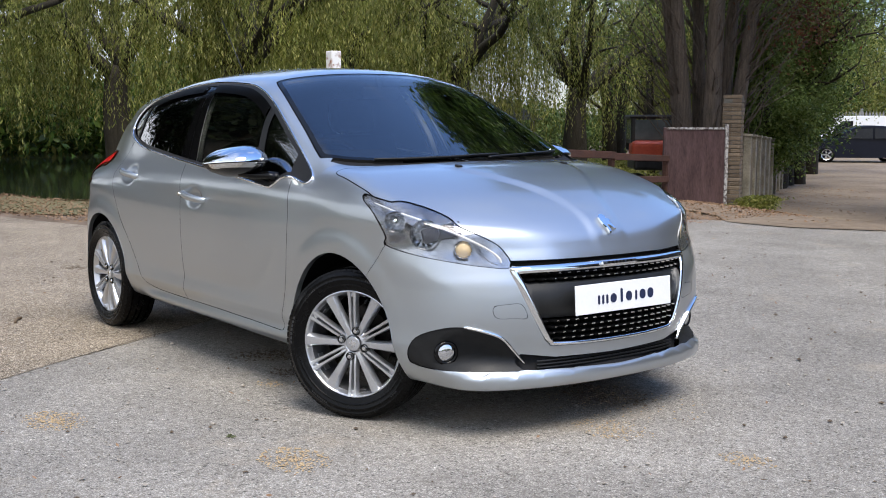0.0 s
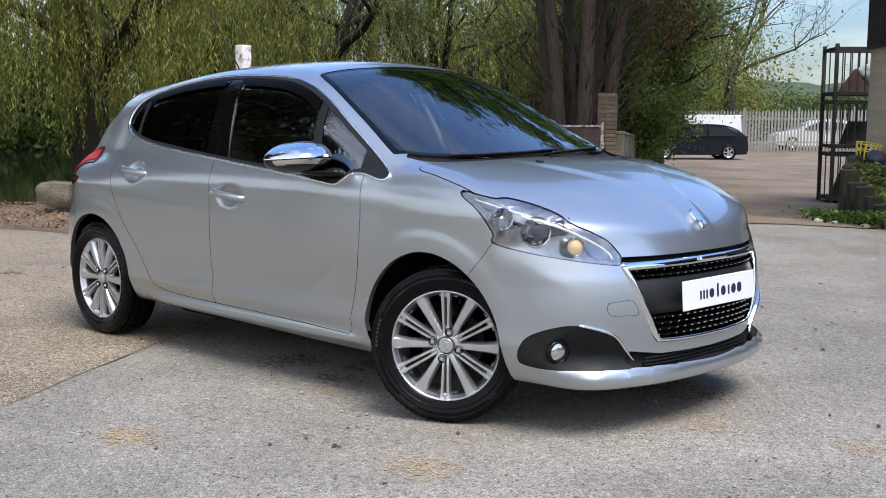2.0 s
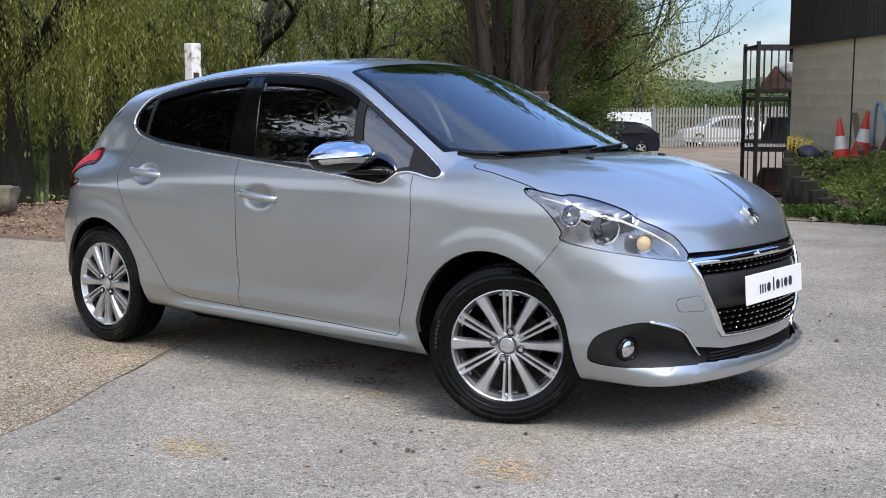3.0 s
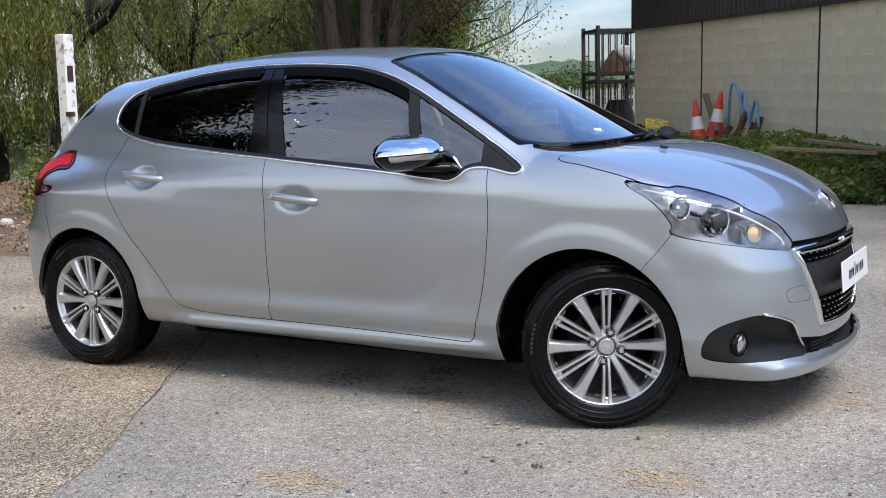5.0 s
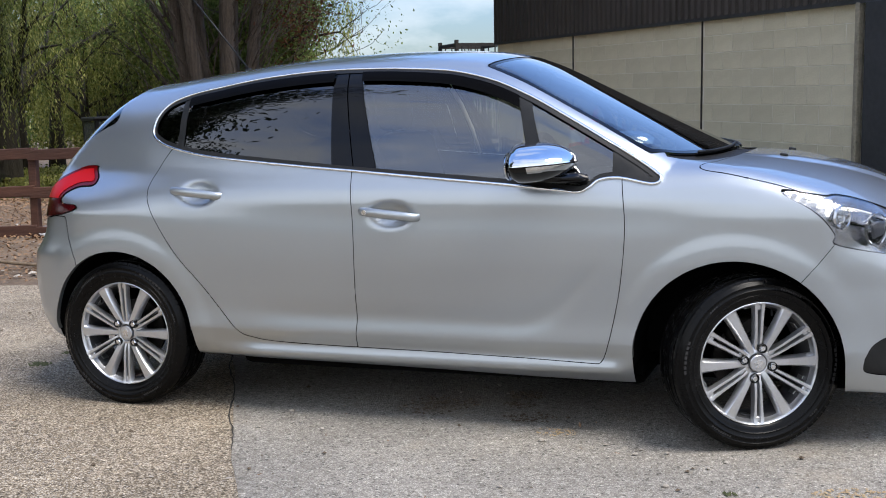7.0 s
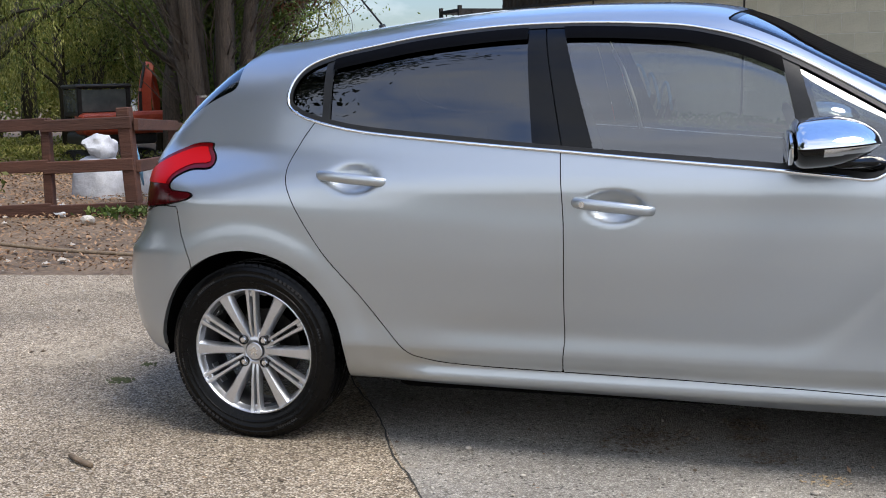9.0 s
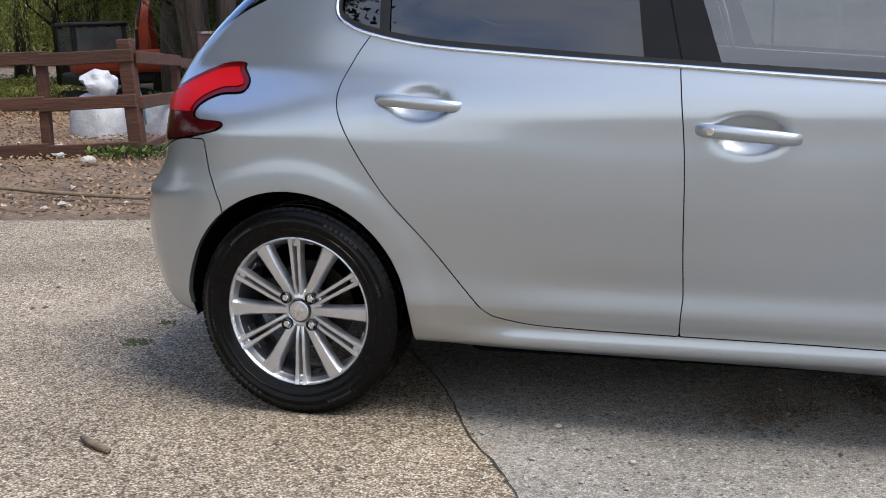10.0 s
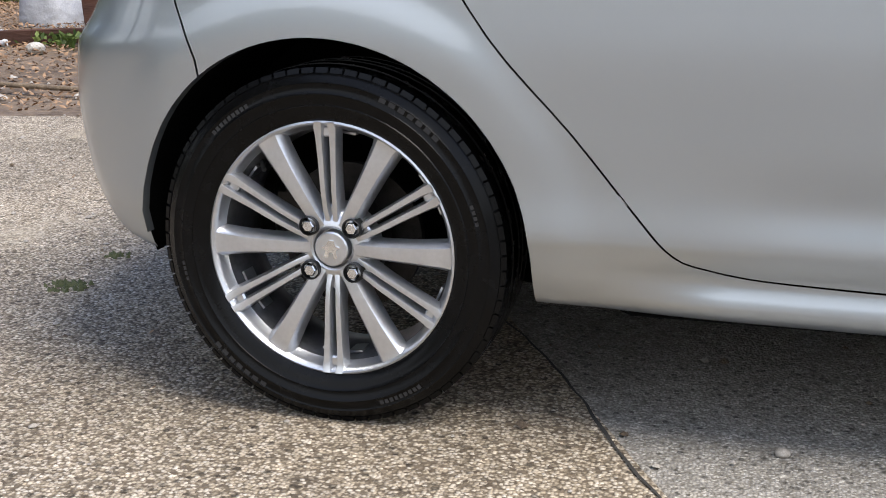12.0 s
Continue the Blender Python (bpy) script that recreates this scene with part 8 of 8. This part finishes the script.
box(bm, (0.02, 0.90, 0.56), (-0.80, 0.1, 1.70), m=D)
part("cab_glass", bm, M["dig_glass"], cabo, "dark cab glass")
bm = bmesh.new()
box(bm, (0.45, 0.2, 0.7), (-0.27, 0.1, 1.55), m=D, bevel=0.05)
part("seat", bm, M["dig_black"], cabo)
bm = bmesh.new()
pts = [D @ Vector(q) for q in ((0.80, 0.30, 0.95), (0.84, 0.40, 1.6), (0.93, 0.50, 2.25), (1.06, 0.65, 2.62))]
tube(bm, smooth_loop(pts, 5, False), [0.19 - 0.004 * i for i in range(16)], 4, flat=1.1)
part("boom", bm, M["dig_red"], digger)
bm = bmesh.new()
tube(bm, [D @ Vector(q) for q in ((1.08, 0.65, 2.64), (1.22, 0.80, 1.8), (1.28, 0.90, 0.9))], [0.11, 0.12, 0.08], 4)
part("dipper_arm", bm, M["dig_red"], digger)
bm = bmesh.new()
rod(bm, D @ Vector((0.68, 0.20, 0.9)), D @ Vector((0.72, 0.28, 1.9)), 0.04, n=8)
rod(bm, D @ Vector((0.76, 0.35, 2.0)), D @ Vector((0.92, 0.50, 2.66)), 0.035, n=8)
part("ram", bm, M["dig_black"], digger)
bm = bmesh.new()
rod(bm, D @ Vector((-0.72, -0.35, 2.08)), D @ Vector((-0.72, -0.35, 2.25)), 0.02, n=8)
part("exhaust_stub", bm, M["dig_black"], cabo)
bm = bmesh.new()
rod(bm, D @ Vector((-0.3, -0.3, 2.08)), D @ Vector((-0.3, -0.3, 2.16)), 0.035, n=10)
part("beacon", bm, M["dig_black"], cabo)


# ---- parked cars and the palisade fence ----
M["navy"] = surface("dark_navy_paint", (0.004, 0.005, 0.010), (0.007, 0.008, 0.015), scale=3, rough=0.2, spec=0.15)
M["silver2"] = car_paint("plain_silver_paint", (0.45, 0.46, 0.47), 0.8, 0.35)
M["white2"] = car_paint("white_paint", (0.72, 0.73, 0.74), 0.0, 0.35)
M["far_glass"] = surface("dark_car_window", (0.008, 0.009, 0.011), (0.014, 0.016, 0.019), rough=0.2, spec=0.06)


def parked_car(label, paint, at, heading, scale=1.0, van=False):
    """A plain hatchback or van seen from afar; x is forward."""
    c = empty("parked_car" if not van else "parked_van", label, "van" if van else "car", (0, 0, 0), "parked vehicles")
    prof = [(-2.1, 0.30), (-2.15, 0.55), (-2.08, 0.88), (-1.75, 1.22), (-1.35, 1.40), (-0.6, 1.47), (0.1, 1.43), (0.55, 1.25), (1.05, 0.98), (1.75, 0.84), (2.05, 0.68), (2.12, 0.42), (2.02, 0.24), (1.0, 0.20), (-1.8, 0.22)]
    if van:
        prof = [(-2.4, 0.35), (-2.45, 1.0), (-2.40, 1.85), (-2.2, 1.95), (0.6, 1.95), (1.0, 1.80), (1.55, 1.22), (2.2, 1.02), (2.42, 0.75), (2.42, 0.35), (-2.2, 0.25)]
    loop = smooth_loop(prof, 4)
    bm = bmesh.new()
    rings = []
    for y, inset in ((-0.90, 0.10), (-0.86, 0.03), (-0.6, 0.0), (0.6, 0.0), (0.86, 0.03), (0.90, 0.10)):
        ring = []
        for px, pz in loop:
            tum = 1 - 0.22 * min(max((pz - 0.95) / 0.5, 0.0), 1.0) * (0.4 if van else 1)
            ring.append(bm.verts.new((px * (1 - inset * 0.25), y * tum, max(pz - inset * 0.3 * (pz > 0.8), 0.2))))
        rings.append(ring)
    n = len(loop)
    for a, b in zip(rings, rings[1:]):
        for i in range(n):
            bm.faces.new((a[i], a[(i + 1) % n], b[(i + 1) % n], b[i]))
    bm.faces.new(rings[0])
    bm.faces.new(rings[-1][::-1])
    bmesh.ops.recalc_face_normals(bm, faces=bm.faces[:])
    part("body", bm, paint, c, angle=45)
    if not van:
        panes = ([(-1.62, 0.98), (-1.32, 1.26), (-0.62, 1.36), (-0.50, 1.36), (-0.48, 0.96)], [(-0.42, 0.96), (-0.44, 1.36), (0.08, 1.32), (0.46, 1.16), (0.80, 0.96)])
    else:
        panes = ([(0.35, 1.15), (0.35, 1.72), (0.85, 1.70), (1.25, 1.28), (1.28, 1.15)],)
    for sy in (-1, 1):
        for pn in panes:
            bm = bmesh.new()
            vs = [bm.verts.new((px, sy * (0.905 * (1 - 0.22 * min(max((pz - 0.95) / 0.5, 0.0), 1.0) * (0.4 if van else 1)) + 0.004), pz)) for px, pz in pn]
            bm.faces.new(vs if sy > 0 else vs[::-1])
            part("side_window", bm, M["far_glass"], c)
    bm = bmesh.new()
    f = [(0.66, 1.22), (1.06, 1.0)] if not van else [(1.08, 1.78), (1.56, 1.26)]
    g = [(-2.06, 0.98), (-1.74, 1.26)] if not van else [(-2.43, 1.2), (-2.42, 1.7)]
    vs = [bm.verts.new((f[0][0], -0.6, f[0][1] + 0.012)), bm.verts.new((f[1][0], -0.68, f[1][1] + 0.012)), bm.verts.new((f[1][0], 0.68, f[1][1] + 0.012)), bm.verts.new((f[0][0], 0.6, f[0][1] + 0.012))]
    bm.faces.new(vs)
    part("windscreen", bm, M["far_glass"], c)
    bm = bmesh.new()
    vs = [bm.verts.new((g[0][0] - 0.02, -0.6, g[0][1])), bm.verts.new((g[1][0] - 0.02, -0.55, g[1][1])), bm.verts.new((g[1][0] - 0.02, 0.55, g[1][1])), bm.verts.new((g[0][0] - 0.02, 0.6, g[0][1]))]
    bm.faces.new(vs)
    part("rear_window", bm, M["far_glass"], c)
    for sx in (-1.32, 1.30):
        for sy in (-1, 1):
            bm = bmesh.new()
            lathe(bm, [(0.20, 0.90), (0.30, 0.915), (0.325, 0.88), (0.325, 0.72)], 24)
            if sy < 0:
                bmesh.ops.transform(bm, matrix=Matrix.Rotation(math.pi, 4, "Z"), verts=bm.verts[:])
            w = part("wheel", bm, M["tyre"], c, smooth=True)
            w.location = (sx, 0, 0.32)
            bm = bmesh.new()
            for k in range(5):
                box(bm, (0.20, 0.02, 0.055), (0.10, sy * 0.905, 0), m=Matrix.Rotation(1.2566 * k, 4, "Y"))
            lathe(bm, [(0.19, sy * 0.90), (0.215, sy * 0.918)], 24)
            part("rim", bm, M["alloy"], w)
    for sy in (-1, 1):
        bm = bmesh.new()
        box(bm, (0.10, 0.30, 0.14), (-2.06, sy * 0.68, 0.92), bevel=0.02)
        part("tail_lamp", bm, M["red"], c)
        bm = bmesh.new()
        box(bm, (0.26, 0.28, 0.10), (1.93, sy * 0.64, 0.70), bevel=0.03)
        part("headlamp", bm, M["lamp_bowl"], c)
    c.matrix_basis = pose(at[0], at[1], gz(*at), 0, 0, heading) @ Matrix.Diagonal((scale, scale, scale, 1))
    return c


parked_car("dark navy hatchback parked across the yard", M["navy"], (-21.9, 38.0), 225, 1.0)
parked_car("silver hatchback parked behind a dark one", M["silver2"], (-26.8, 39.3), 222, 1.0)
parked_car("white panel van parked by the palisade fence", M["white2"], (-25.6, 43.6), 226, 0.95, van=True)
parked_car("white hatchback parked beyond the palisade fence", M["white2"], (-23.4, 52.0), 222, 1.05)
parked_car("silver hatchback parked beyond the palisade fence", M["silver2"], (-19.3, 54.2), 205, 1.05)
M["galv"] = surface("galvanised_steel", (0.25, 0.25, 0.235), (0.40, 0.40, 0.375), scale=5, rough=0.55, metal=0.3, tint_random=0.08)
pal = empty("palisade_fence", "tall grey galvanised palisade fence round the car park", "fence", (-29.5, 45.9, gz(-29.5, 45.9)))
pal_in = Matrix.Translation(pal.location).inverted()
slat_me = None
for i in range(118):
    s = -3.0 + i * 0.155
    x, y = -29.5 + s * 0.877, 45.9 + s * 0.48
    if slat_me is None:
        bm = bmesh.new()
        prism(bm, [(-0.045, 0.05), (0.045, 0.05), (0.045, 1.95), (0.0, 2.08), (-0.045, 1.95)], -0.015, 0.015)
        ob = part("pale", bm, M["galv"], pal)
        slat_me = ob.data
    else:
        ob = new("pale", slat_me)
        ob.parent = pal
    ob.matrix_basis = pal_in @ pose(x, y, gz(x, y), 0, 0, 28.7)
for i in range(8):
    s = -3.0 + i * 2.6
    x, y = -29.5 + s * 0.877, 45.9 + s * 0.48
    bm = bmesh.new()
    box(bm, (0.10, 0.08, 2.2), (0, 0.06, 1.1), m=pal_in @ pose(x, y, gz(x, y), 0, 0, 28.7))
    part("post", bm, M["galv"], pal)
for z in (0.45, 1.6):
    bm = bmesh.new()
    a, b = Vector((-32.1, 44.46, gz(-30, 45) + z)), Vector((-13.9, 54.4, gz(-15, 54) + z))
    m = Matrix.Translation((a + b) / 2) @ (b - a).to_track_quat("X", "Z").to_matrix().to_4x4()
    box(bm, ((b - a).length, 0.05, 0.06), (0, 0.035, 0), m=pal_in @ m)
    part("rail", bm, M["galv"], pal)
# garden pavilion beyond the pond
gx, gy = -29.0, 25.5
pav = empty("garden_pavilion", "small dark timber pavilion beyond the pond", "pavilion", (gx, gy, gz(gx, gy)))
for sx in (-0.8, 0.8):
    for sy in (-0.8, 0.8):
        bm = bmesh.new()
        box(bm, (0.12, 0.12, 1.7), (sx, sy, 0.85))
        part("post", bm, M["flake"], pav)
bm = bmesh.new()
bmesh.ops.create_cone(bm, cap_ends=True, segments=4, radius1=1.6, radius2=0.1, depth=0.8, matrix=pose(0, 0, 2.05, 0, 0, 45))
part("roof", bm, M["sleeper"], pav)
bm = bmesh.new()
box(bm, (1.7, 0.05, 0.08), (0, -0.8, 0.7))
box(bm, (0.05, 1.7, 0.08), (-0.8, 0, 0.7))
part("rail", bm, M["sleeper"], pav)
